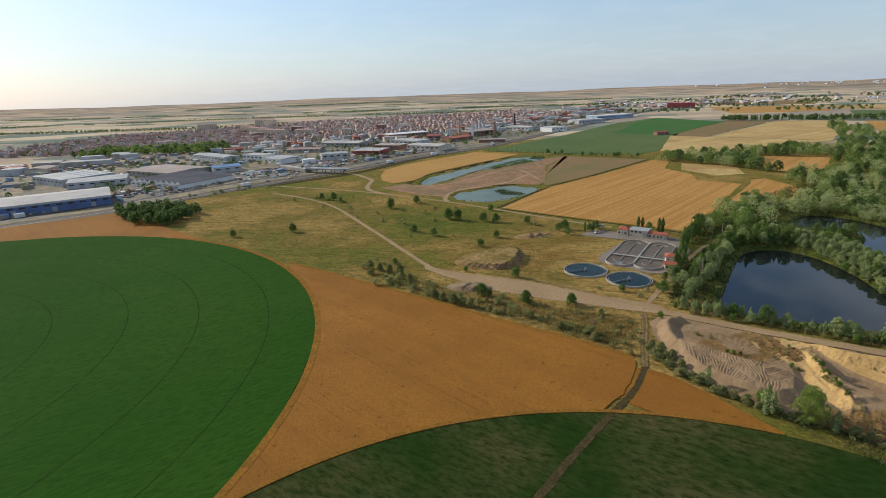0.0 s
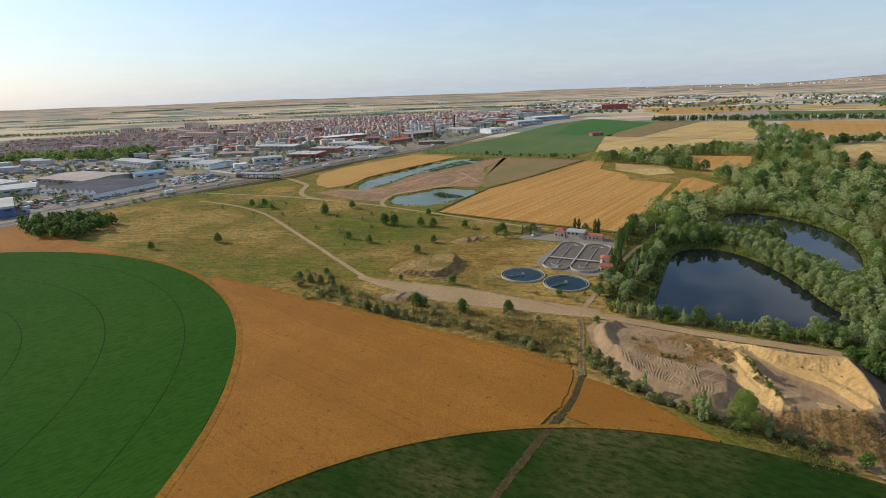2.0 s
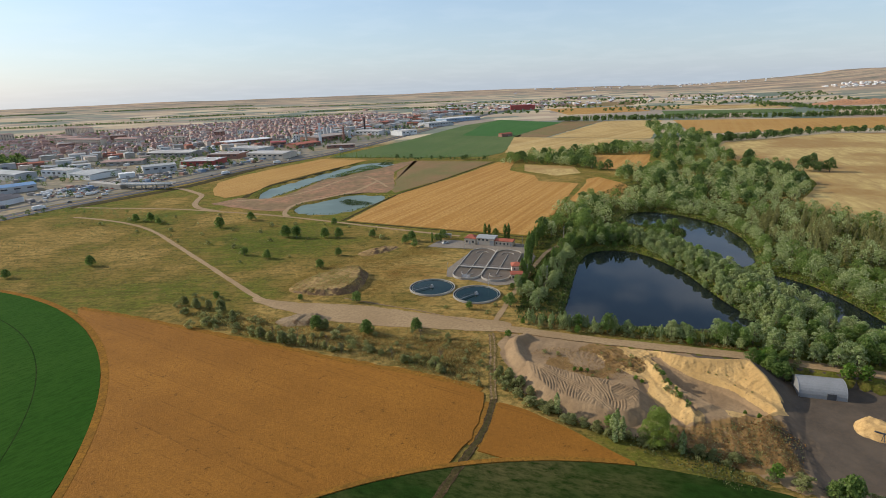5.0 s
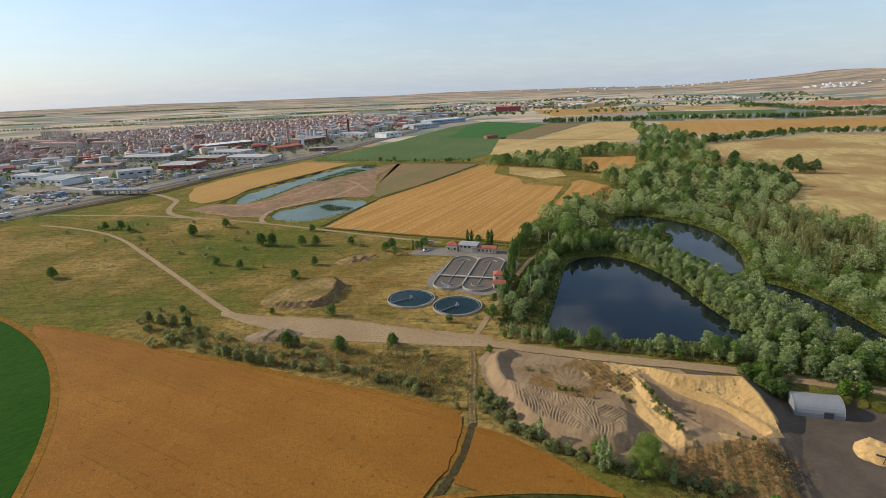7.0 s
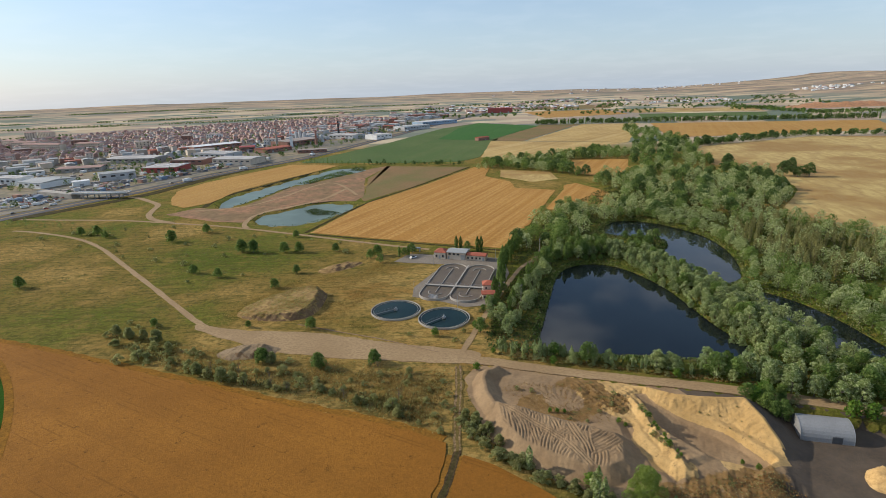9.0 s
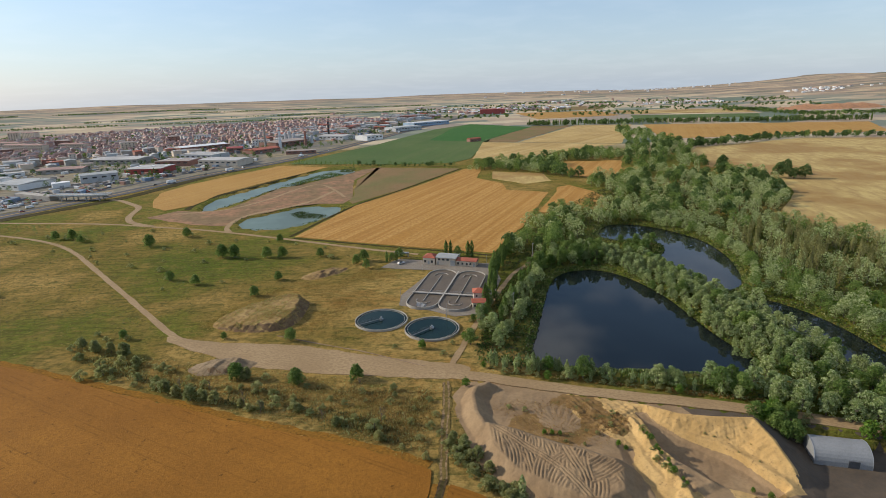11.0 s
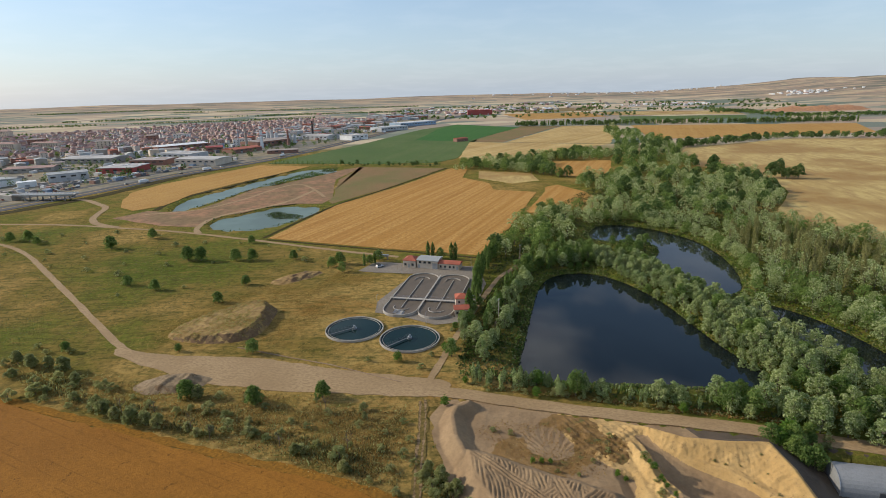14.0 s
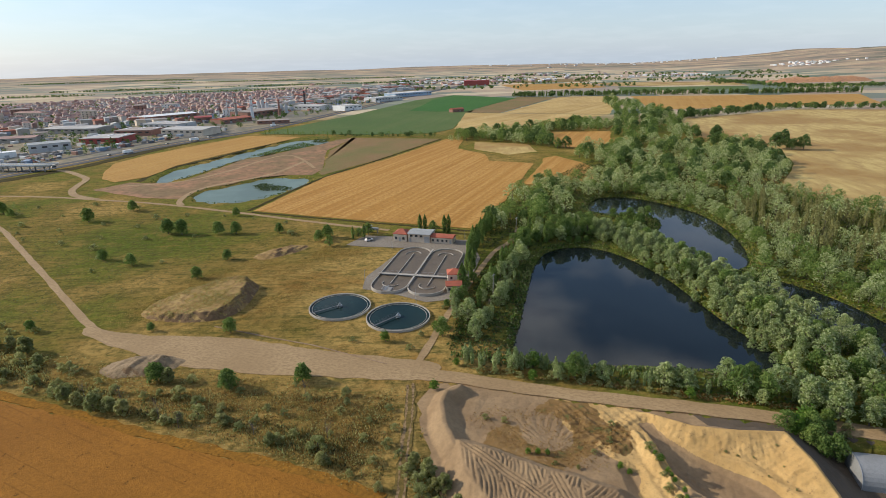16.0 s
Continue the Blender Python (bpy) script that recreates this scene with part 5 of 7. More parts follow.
wood("woods", "dense riverside wood between stubble and lake", [(168, 348), (189, 374), (240, 430), (300, 428), (334, 470), (334, 520), (372, 560), (398, 560), (440, 560), (470, 520), (516, 500), (500, 455), (455, 402), (390, 352), (306, 374), (290, 386), (240, 386), (220, 350), (205, 330), (180, 330)], 6.8, ["round", "silver", "silver", "big"], 22, 6, 14, 400, 1.2, 6000, 20.0, -0.42, (NOOK,))
wood("woods", "dark belt of trees along the river", [(264, 664), (300, 650), (330, 600), (345, 560), (372, 575), (374, 630), (412, 662), (455, 655), (500, 700), (480, 740), (400, 712), (345, 706), (300, 700)], 7.6, ["big", "round", "round", "silver"], 23, 7, 15, 300, 1.45, 6000, 0.0, 0.0, (NOOK,))
wood("woods", "river trees winding away between the fields", [(440, 560), (520, 560), (560, 640), (640, 720), (690, 840), (740, 1000), (780, 1080), (740, 1060), (640, 880), (590, 800), (500, 700), (455, 650)], 8.4, ["big", "round", "round", "silver"], 24, 6, 15, 230, 1.7, 6000, 26.0, -0.35)
wood("woods", "tree belt beside the far dry fields", [(640, 716), (860, 740), (1010, 660), (1300, 760), (1290, 800), (1020, 700), (870, 770), (660, 750)], 8.5, ["big", "round"], 25, 7, 12, 120, 2.3)
wood("woods", "line of trees across the far fields", [(640, 1260), (860, 1165), (1300, 920), (1330, 950), (880, 1200), (660, 1300)], 9, ["poplar", "big"], 26, 9, 14, 100, 2.5)
wood("woods", "dark trees at the foot of the orange bluff", [(1530, 1560), (1490, 1390), (1400, 1160), (1560, 1080), (1680, 1000), (1660, 970), (1500, 1040), (1330, 1110), (1440, 1400), (1490, 1560)], 11, ["big", "round"], 36, 8, 13, 70, 2.8)
wood("woods", "dark tree clump beside the highway", [(-290, 478), (-255, 430), (-215, 420), (-210, 460), (-240, 490)], 6.5, ["big"], 27, 7, 11, 240, 1.6)
wood("woods", "hedge and trees between the fallow and the lucerne", [(150, 775), (260, 705), (264, 712), (156, 783)], 6, ["bush", "big"], 28, 3, 8, 120, 1.8)
wood("woods", "row of small poplars at the lucerne corner", [(70, 842), (150, 778), (154, 783), (76, 850)], 5, ["poplar", "bush"], 35, 3, 8, 110, 1.6)
wood("woods", "dark park trees before the town", [(-640, 960), (-396, 950), (-380, 1010), (-420, 1080), (-640, 1060)], 10, ["big", "round"], 29, 9, 14, 110, 2.4)
wood("woods", "street trees scattered through the town", [(-900, 1010), (-360, 1060), (60, 1230), (420, 1750), (300, 1950), (-420, 1700), (-860, 1440)], 15, ["big", "round"], 30, 5, 10, 64, 2.4, 9000, 90.0, -0.25)
wood("woods", "far tree lines and copses on the plain", [(500, 1700), (1000, 1500), (1700, 1300), (2300, 2000), (1500, 2700), (700, 2600)], 22, ["big"], 32, 6, 11, 36, 3.6, 9000, 120.0, 0.1)
wood("woods", "street trees among the industrial halls", [(-500, 560), (-300, 560), (-40, 830), (200, 1120), (500, 1560), (380, 1560), (0, 1130), (-360, 1000), (-540, 760)], 11, ["big", "round"], 33, 4, 9, 100, 1.7, 9000, 55.0, -0.12)


wood("woods", "half-dead grey-brown poplars in the riverside wood", [(284, 262), (298, 298), (316, 326), (352, 332), (356, 262), (334, 222), (284, 236)], 4.2, ["bare", "silver", "bare", "bare", "bare"], 34, 5, 13, 300, 1.1, 6000, 13.0, -0.4)
for k, line in enumerate((((-1500, 1720), (-700, 1640), (-380, 1800)), ((-1700, 2100), (-700, 2180), (260, 2050)), ((-600, 2500), (200, 2420), (700, 2300)), ((-2100, 2700), (-900, 2620)), ((-300, 3100), (900, 2900)), ((-1500, 3300), (-200, 3500)))):
    wood("woods", "dark hedgerow between fields on the plain past the town", [*line, *[(x + 20, y + 34 + 14 * (k % 3)) for x, y in line[::-1]]], 9, ["big"], 137 + k, 4, 8, 14, 4.5, 16000, 140.0, -0.35)
wood("woods", "bushes along the foot of the highway bank", [(-196, 578), (-180, 564), (-130, 528), (-88, 496), (-84, 506), (-126, 548), (-150, 566), (-188, 590)], 8, ["bush"], 38, 2, 5, 200, 1.2)
wood("woods", "weedy bushes along the carriageway verge", [(-300, 492), (-262, 500), (-200, 574), (-206, 586), (-270, 520)], 8, ["bush", "big"], 39, 2, 6, 180, 1.3)
big_trees = [tree_thing("tree", "tall dark broadleaf tree at the dry field", "tree", "big", 14.0, s, 1500, group="trees at the dry field") for s in (41, 42)]
put(big_trees, [(546, 484), (536, 472), (528, 460), (538, 456), (520, 470), (519, 541), (512, 536), (500, 520), (470, 440), (480, 452), (462, 426), (655, 726)], 0.7, 1.15)


def carpet(name, label, poly, count, size, mats, seed, tall, avoid=(), loose=0.8, shore=0.0, least=-9.0, band=None, edge=5.0, height=terrain):
    """Low growth over a piece of ground, as one object."""
    rng = np.random.default_rng(seed)
    p = np.array(poly, float)
    q = p.min(0) + rng.uniform(size=(count, 2)) * (p.max(0) - p.min(0))
    q = q[smooth(-signed(poly, q[:, 0], q[:, 1]) / edge) > rng.uniform(size=len(q))]
    for w in WATERS:
        q = q[signed(w, q[:, 0], q[:, 1]) > shore]
    for a in avoid:
        q = q[signed(a, q[:, 0], q[:, 1]) > 0.3]
    if band:
        q = q[np.min([signed(w, q[:, 0], q[:, 1]) for w in WATERS], 0) < band]
    clump = wobble(q[:, 0], q[:, 1], 7, seed) + 0.6 * wobble(q[:, 0], q[:, 1], 2.5, seed + 1)
    q = q[clump + rng.normal(size=len(q)) * 0.45 > -0.45]
    z = np.maximum(height(q[:, 0], q[:, 1]), least) + tall * rng.uniform(0.15, 1, len(q)) ** 1.5
    pts = np.column_stack([q, z])
    v, f = leaf_quads(pts, np.tile([0.0, 0.0, 0.6], (len(pts), 1)), size, rng, loose)
    return tagged(new(name, array_mesh(name, v, f, mats, index=rng.integers(0, len(mats), len(f)))), label, "undergrowth", kind="stuff")


M_ORANGE = leafy("orange_dead_weeds", (0.16, 0.075, 0.02), (0.25, 0.125, 0.035), (0.36, 0.21, 0.07), 0.3)


def blades(name, label, poly, count, tall, wide, mats, seed, avoid=(), edge=3.0, clump=6.0, height=terrain):
    """Standing grass and weed stems, each a narrow upright leaf, as one object."""
    rng = np.random.default_rng(seed)
    p = np.array(poly, float)
    q = p.min(0) + rng.uniform(size=(count, 2)) * (p.max(0) - p.min(0))
    q = q[smooth(-signed(poly, q[:, 0], q[:, 1]) / edge) > rng.uniform(size=len(q))]
    for a in avoid:
        q = q[signed(a, q[:, 0], q[:, 1]) > 0.3]
    thick = wobble(q[:, 0], q[:, 1], clump, seed) + 0.5 * wobble(q[:, 0], q[:, 1], 2.0, seed + 3)
    keep = thick + 0.4 * rng.normal(size=len(q)) > -0.2
    q, thick = q[keep], thick[keep]
    n = len(q)
    w = rng.uniform(0, 2 * np.pi, n)
    side = np.stack([np.cos(w), np.sin(w), 0 * w], -1) * (wide * rng.uniform(0.5, 1.3, n))[:, None] * 0.5
    h = tall * rng.uniform(0.35, 1.0, n) * (0.75 + 0.35 * np.clip(thick, -0.5, 1))
    root = np.column_stack([q, height(q[:, 0], q[:, 1]) - 0.1])
    lean = rng.normal(size=(n, 3)) * 0.22 * h[:, None]
    lean[:, 2] = h
    v = np.stack([root, root + 0.55 * lean + side, root + lean, root + 0.55 * lean - side], 1).reshape(-1, 3)
    kind = (rng.uniform(size=n) * len(mats)).astype(int)
    return tagged(new(name, array_mesh(name, v, np.arange(4 * n).reshape(-1, 4), mats, index=kind)), label, "grass", kind="stuff")


FARM_ROAD = [(-172, 545), (-116, 499), (-91, 464), (-60, 402), (-32, 348), (-12, 306), (-2, 290), (-10, 290), (-19, 308), (-39, 352), (-66, 410), (-96, 472), (-120, 506), (-170, 549)]
ROADWAY = [(-18, 300), (19, 276), (58, 254), (100, 226), (98, 216), (64, 230), (24, 255), (-20, 282)]
PATHWAY = [(92, 232), (103, 248), (122, 275), (140, 297), (155, 316), (180, 333), (183, 327), (158, 310), (143, 291), (126, 270), (106, 244), (96, 228)]
TANKS = [(60, 280), (78, 292), (90, 308), (112, 334), (88, 346), (98, 366), (154, 336), (146, 300), (124, 262), (110, 254), (95, 247), (80, 262)]
carpet("undergrowth", "green undergrowth below the lakeside trees", [(100, 226), (130, 205), (190, 160), (230, 128), (330, 140), (386, 345), (500, 455), (334, 500), (240, 430), (168, 348), (134, 290), (104, 240)], 190000, 1.0, [M_UNDER, M_UNDER, M_BRUSH], 51, 1.0, (PATHWAY,), shore=-0.6)
carpet("dry_grass", "tall dry grass and weeds beside the farm track", [(-40, 290), (-22, 258), (26, 216), (58, 189), (68, 178), (76, 192), (86, 218), (64, 229), (24, 254), (-14, 278)], 70000, 0.42, [M_STRAW, M_ORANGE, M_STRAW, M_SHRUB], 52, 0.5, (ROADWAY,))
carpet("weeds", "weeds and grass between track and sand pit", [(76, 176), (84, 164), (100, 144), (116, 122), (124, 128), (106, 148), (92, 168), (84, 190), (86, 214), (91, 222), (86, 214)], 9000, 0.7, [M_UNDER, M_STRAW], 54, 0.6)
carpet("reeds", "green reed islands in the gravel pond", [(50, 524), (62, 528), (72, 514), (80, 504), (78, 491), (68, 495), (55, 502)], 2600, 1.0, [M_REED, M_UNDER], 55, 0.9, shore=-40, least=-1.05, edge=3.0)
carpet("reeds", "reeds closing the far end of the long pond", [(120, 740), (128, 768), (146, 772), (152, 752), (136, 730)], 1600, 1.4, [M_REED, M_UNDER], 56, 0.9, shore=-40, least=-1.05)
carpet("reeds", "weed beds covering the middle of the long pond", [(50, 672), (69, 660), (128, 716), (114, 752), (78, 708)], 9000, 1.1, [M_REED, M_UNDER, M_BRIGHT], 73, 0.5, shore=-40, least=-1.05, edge=5.0)
carpet("reeds", "low weeds on the near shore of the gravel pond", [(20, 476), (44, 468), (70, 484), (92, 508), (86, 512), (64, 490), (44, 477), (24, 484)], 900, 0.9, [M_REED, M_UNDER], 74, 0.4, shore=-40, least=-1.05)
carpet("reeds", "weedy banks of the gravel ponds", [(-36, 556), (-30, 612), (10, 650), (80, 752), (140, 800), (170, 770), (110, 700), (106, 540), (100, 506), (56, 468), (24, 462), (0, 490)], 9000, 1.4, [M_UNDER, M_STRAW, M_REED], 57, 0.7, shore=-0.5, band=5.0)
carpet("undergrowth", "bright green growth along the lake banks", [(118, 214), (150, 196), (202, 174), (226, 148), (262, 160), (316, 330), (300, 384), (270, 396), (230, 394), (170, 330), (124, 250)], 190000, 0.8, [M_BRIGHT, M_UNDER, M_SHRUB], 59, 1.0, shore=-0.3, band=3.2)
carpet("grass", "lush green grass in the wood clearing", [(258, 218), (274, 204), (300, 210), (298, 230), (272, 228)], 3000, 1.2, [M_BRIGHT], 64, 0.5)
carpet("dry_grass", "orange weeds on the pit floor", [(94, 200), (104, 202), (128, 190), (132, 178), (116, 168), (104, 178), (97, 190)], 9000, 0.3, [M_ORANGE, M_ORANGE, M_STRAW], 66, 0.25, height=pit_height, edge=3.0)
carpet("dry_grass", "brown brush on the slope under the pit", BROWN_SLOPE, 12000, 0.38, [M_ORANGE, M_SHRUB, M_ORANGE, M_BRUSH], 67, 0.5, height=pit_height, edge=3.0)
carpet("dry_grass", "orange dry grass along the lake road", [(102, 222), (113, 213), (130, 201.5), (142, 193), (158, 182), (176, 170), (178, 173), (160, 186), (144, 196), (131, 205), (115, 216)], 26000, 0.7, [M_STRAW, M_ORANGE, M_ORANGE, M_SHRUB], 58, 0.5, edge=1.0)


carpet("weeds", "olive weeds and tussocks over the meadow", [(-190, 540), (-60, 520), (40, 436), (110, 366), (60, 350), (-10, 300), (-60, 300), (-150, 370), (-210, 430)], 30000, 0.5, [M_BRUSH, M_UNDER, M_BRUSH, M_REED], 75, 0.3, (ROADWAY, TANKS, FARM_ROAD), edge=18.0)
blades("weeds", "tall grey-green weeds standing along the wheat", [(-50, 294), (-30, 270), (0, 242), (30, 216), (60, 192), (70, 182), (74, 188), (62, 206), (40, 226), (16, 240), (-10, 262), (-36, 298)], 110000, 1.4, 0.22, [M_SHRUB, M_STRAW, M_BRUSH, M_SHRUB, M_BRUSH], 76, clump=12.0)
blades("dry_grass", "standing golden grass on the waste ground", [(30, 240), (60, 226), (82, 216), (78, 200), (70, 184), (56, 196), (36, 218), (12, 242)], 70000, 0.9, 0.20, [M_STRAW, M_BRUSH, M_ORANGE, M_BRUSH, M_SHRUB], 78, clump=11.0)
blades("dry_grass", "standing golden grass round heap and tanks", [(-8, 300), (10, 282), (44, 268), (66, 258), (92, 238), (108, 250), (92, 262), (62, 280), (86, 306), (108, 338), (84, 362), (44, 352), (10, 330)], 110000, 0.65, 0.20, [M_STRAW, M_STRAW, M_STRAW, M_STRAW, M_ORANGE], 79, (ROADWAY, TANKS), edge=10.0, clump=12.0)
blades("dry_grass", "straw grass growing on the spoil bank", SPOIL, 30000, 0.6, 0.2, [M_STRAW, M_STRAW, M_SHRUB], 82, edge=2.5, clump=7.0, height=spoil_height)
blades("grass", "dark green grass on the shaded lake bank", [(104, 236), (122, 228), (134, 246), (152, 272), (168, 296), (176, 312), (160, 316), (140, 292), (122, 268)], 60000, 0.9, 0.6, [M_UNDER, M_UNDER, M_BRUSH, M_LEAF], 81, (LAKE,), edge=2.0, clump=9.0)
blades("reeds", "tall green reeds standing along the lake road", [(102, 229), (114, 219), (130, 208), (146, 198), (170, 182), (174, 186), (150, 202), (132, 213), (118, 224), (106, 236)], 16000, 2.2, 0.45, [M_UNDER, M_SILVER, M_LEAF], 80, edge=1.5, clump=5.0)
carpet("weeds", "dark scrubby weeds under the hedge at the pit", [(74, 196), (78, 174), (88, 152), (98, 138), (112, 116), (124, 112), (116, 132), (102, 148), (90, 160), (84, 172), (81, 190)], 16000, 0.55, [M_BRUSH, M_SHRUB, M_BRUSH, M_UNDER], 77, 1.0, edge=2.0)


# ---- treatment plant ----
def clarifier(x, y, turn):
    t = thing("settling_tank", "round concrete settling tank with scraper bridge and dark water", "tank", x, y, 0, turn, "settling tanks")
    b = Buf()
    b.wall([(11.3 * math.cos(i * math.pi / 36), 11.3 * math.sin(i * math.pi / 36)) for i in range(72)], -0.5, 1.35, 0.32, True)
    part("rim", b, M_CONCRETE, t, "pale concrete rim wall")
    b = Buf()
    b.wall([(10.2 * math.cos(i * math.pi / 36), 10.2 * math.sin(i * math.pi / 36)) for i in range(72)], 0.2, 0.42, 0.1, True)
    part("weir", b, M_CONCRETE, t)
    b = Buf()
    b.add([(11.1 * math.cos(i * math.pi / 36), 11.1 * math.sin(i * math.pi / 36), 0.45) for i in range(72)], [tuple(range(72))])
    part("water", b, M_TANK, t, "dark blue-green water")
    b = Buf()
    b.box(-5.5, 0, 1.0, 11.6, 0.6, 0.12)
    part("bridge", b, M_DARKSTEEL, t, "dark steel walkway")
    for side in (-0.34, 0.34):
        b = Buf()
        for h in (0.55, 1.0):
            b.beam((-11.2, side, 1.3 + h), (0.3, side, 1.3 + h), 0.02, 4)
        for i in range(9):
            b.beam((-11.2 + 1.43 * i, side, 1.3), (-11.2 + 1.43 * i, side, 2.3), 0.02, 4)
        part("handrail", b, M_DARKSTEEL, t)
    b = Buf()
    b.tube(0, 0, 0.3, 0.9, 0.9, 0.75, 20)
    b.tube(0, 0, 1.0, 0.5, 0.4, 0.9, 12)
    part("centre_column", b, M_STEEL, t)
    return t


clarifier(76.6, 277.8, 15)
clarifier(94.6, 261.2, 25)


def ditch(x, y, turn):
    """Two racetrack channels side by side, each with a dividing wall and guide vanes."""
    t = thing("aeration_basin", "twin racetrack aeration basin of pale concrete", "basin", x, y, 0, turn)
    L, W = 27.0, 7.75

    def stadium(cx, half, rad, n=12):
        straight = half - rad
        return [(straight + rad * math.cos(a), cx + rad * math.sin(a)) for a in np.linspace(-math.pi / 2, math.pi / 2, n)] + [(-straight + rad * math.cos(a), cx + rad * math.sin(a)) for a in np.linspace(math.pi / 2, 3 * math.pi / 2, n)]

    for cx in (-W, W):
        out = stadium(cx, L, W - 0.2)
        b = Buf()
        b.wall(out, -0.5, 1.7, 0.32, True)
        part("channel_wall", b, M_CONCRETE, t, "pale concrete channel wall")
        b = Buf()
        b.add([(p, q, 0.72) for p, q in out], [tuple(range(len(out)))])
        part("water", b, M_DITCH, t, "brown aerated sludge water")
        b = Buf()
        b.wall([(-L + W + 1.0, cx), (L - W - 1.0, cx)], -0.5, 1.65, 0.26)
        part("dividing_wall", b, M_CONCRETE, t)
        for end in (-1, 1):
            b = Buf()
            b.wall([(end * (L - W - 1.5 + 3.6 * math.cos(a)), cx + 3.6 * math.sin(a)) for a in np.linspace(-1.2, 1.9, 12)], -0.5, 1.6, 0.22)
            part("guide_vane", b, M_CONCRETE, t)
    b = Buf()
    b.box(-9.0, 0, 1.3, 1.6, 4 * W + 0.8, 0.22)
    part("walkway", b, M_CONCRETE, t, "concrete walkway across both channels")
    b = Buf()
    b.box(3.0, 0, 1.22, 44, 0.7, 0.14)
    part("walkway", b, M_CONCRETE, t)
    for k in (-9.8, -8.2):
        b = Buf()
        b.beam((k, -2 * W, 2.5), (k, 2 * W, 2.5), 0.03, 4)
        for i in range(17):
            b.beam((k, -2 * W + i * W / 4, 1.5), (k, -2 * W + i * W / 4, 2.5), 0.03, 4)
        part("handrail", b, M_STEEL, t)
    return t


field("yard", "grey paved yard of the treatment plant", [(92, 350), (104, 362), (152, 332), (146, 306), (122, 268), (108, 270), (100, 280), (88, 292), (92, 304), (118, 334), (100, 344)], M_YARD, 0.14, 5, 0.2, "yard")
ditch(115.8, 302.5, 58)


def openings(t, items, name="window"):
    for x, y, z, w, d, h, turn in items:
        b = Buf()
        b.box(x, y, z, w, d, h, turn)
        part(name, b, M_DARK, t)


def block(label, x, y, turn, w, d, h, wall, roof, roof_kind, rise, windows, doors=(), category="building", name="building", group=""):
    """A building with its front on -y: walls, roof, and openings (offset along the front, height above ground, width, height)."""
    t = thing(name, label, category, x, y, 0, turn, group)
    b = Buf()
    b.box(0, 0, -0.3, w, d, h + 0.3)
    part("wall", b, wall, t)
    b = Buf()
    if roof_kind == "flat":
        b.box(0, 0, h, w + 0.5, d + 0.5, 0.35)
    else:
        b.roof(0, 0, h, w, d, rise, 0, d / 2 if roof_kind == "hip" else 0.0)
    part("roof", b, roof, t)
    for k, (o, z, ww, hh) in enumerate(windows):
        b = Buf()
        b.box(o, -d / 2, z, ww, 0.16, hh)
        win = part("window", b, M_DARK, t)
        b = Buf()
        b.box(o, -d / 2 - 0.06, z - 0.14, ww + 0.3, 0.3, 0.12)
        part("sill", b, M_CONCRETE, win)
    for o, ww, hh in doors:
        b = Buf()
        b.box(o, -d / 2, 0, ww, 0.2, hh)
        part("door", b, M_STEEL, t)
    return t


G_PLANT = "plant buildings"
block("cream plant office with a red hipped tile roof", 120.6, 347.6, -36, 7.0, 7.0, 3.9, M_WALL, M_TILE, "hip", 2.0, [(-2.2, 1.2, 1.2, 1.3), (1.8, 1.2, 1.2, 1.3)], [(-0.2, 1.1, 2.2)], group=G_PLANT)
block("tall pale plant hall with a grey low-pitched roof", 129.3, 342.6, -36, 11.4, 8.6, 4.4, M_WALL, M_GREYROOF, "gable", 0.9, [(-4.0, 3.0, 1.4, 1.0), (-1.4, 3.0, 1.4, 1.0), (1.2, 3.0, 1.4, 1.0)], [(4.2, 2.8, 3.2), (-4.6, 1.0, 2.1)], group=G_PLANT)
block("long low cream plant building with a red tile roof", 138.4, 335.4, -36, 11.4, 6.0, 3.1, M_WALL, M_TILE, "gable", 1.2, [(-4.5, 1.1, 1.0, 1.1), (-2.0, 1.1, 1.0, 1.1), (0.5, 1.1, 1.0, 1.1), (2.6, 1.1, 1.0, 1.1)], [(4.6, 1.0, 2.1)], group=G_PLANT)
M_BRICK = plain("brick_wall", (0.32, 0.17, 0.12), (0.25, 0.13, 0.10), 0.5, 0.9)
block("brick farmhouse with a tiled roof among the lucerne", 401, 997, 20, 26, 10, 5.0, M_BRICK, M_TILE, "gable", 2.0, [(-8, 1.4, 1.4, 1.4), (0, 1.4, 1.4, 1.4), (8, 1.4, 1.4, 1.4)], [(4, 2, 2.4)], "farmhouse", "farmhouse")
block("cream pump house with a red hipped roof", 124.0, 281.5, -18, 5.6, 5.4, 5.6, M_WALL, M_TILE, "hip", 1.7, [(-1.4, 3.8, 0.8, 0.9), (1.4, 3.8, 0.8, 0.9)], [], group=G_PLANT)
block("low cream annex with a red tile roof", 121.6, 276.2, -18, 5.8, 4.8, 3.0, M_WALL, M_TILE, "gable", 1.2, [(-1.8, 1.2, 0.9, 1.0), (1.6, 1.2, 0.9, 1.0)], [], group=G_PLANT)
shed = thing("shed", "grey arched metal shed at the sand pit, darkened for shade", "shed", 175.4, 148.6, -3.1, -32)
b = Buf()
prof = [(4.8 * math.cos(a), 5.0 * math.sin(a) ** 0.75) for a in np.linspace(0, math.pi, 17)]
b.add([(x, y, z) for x in (-6.8, 6.8) for y, z in prof], [(k, k + 1, k + 18, k + 17) for k in range(16)] + [tuple(range(17)), tuple(range(33, 16, -1))])
part("vault", b, M_SHED, shed, "grey corrugated metal vault")
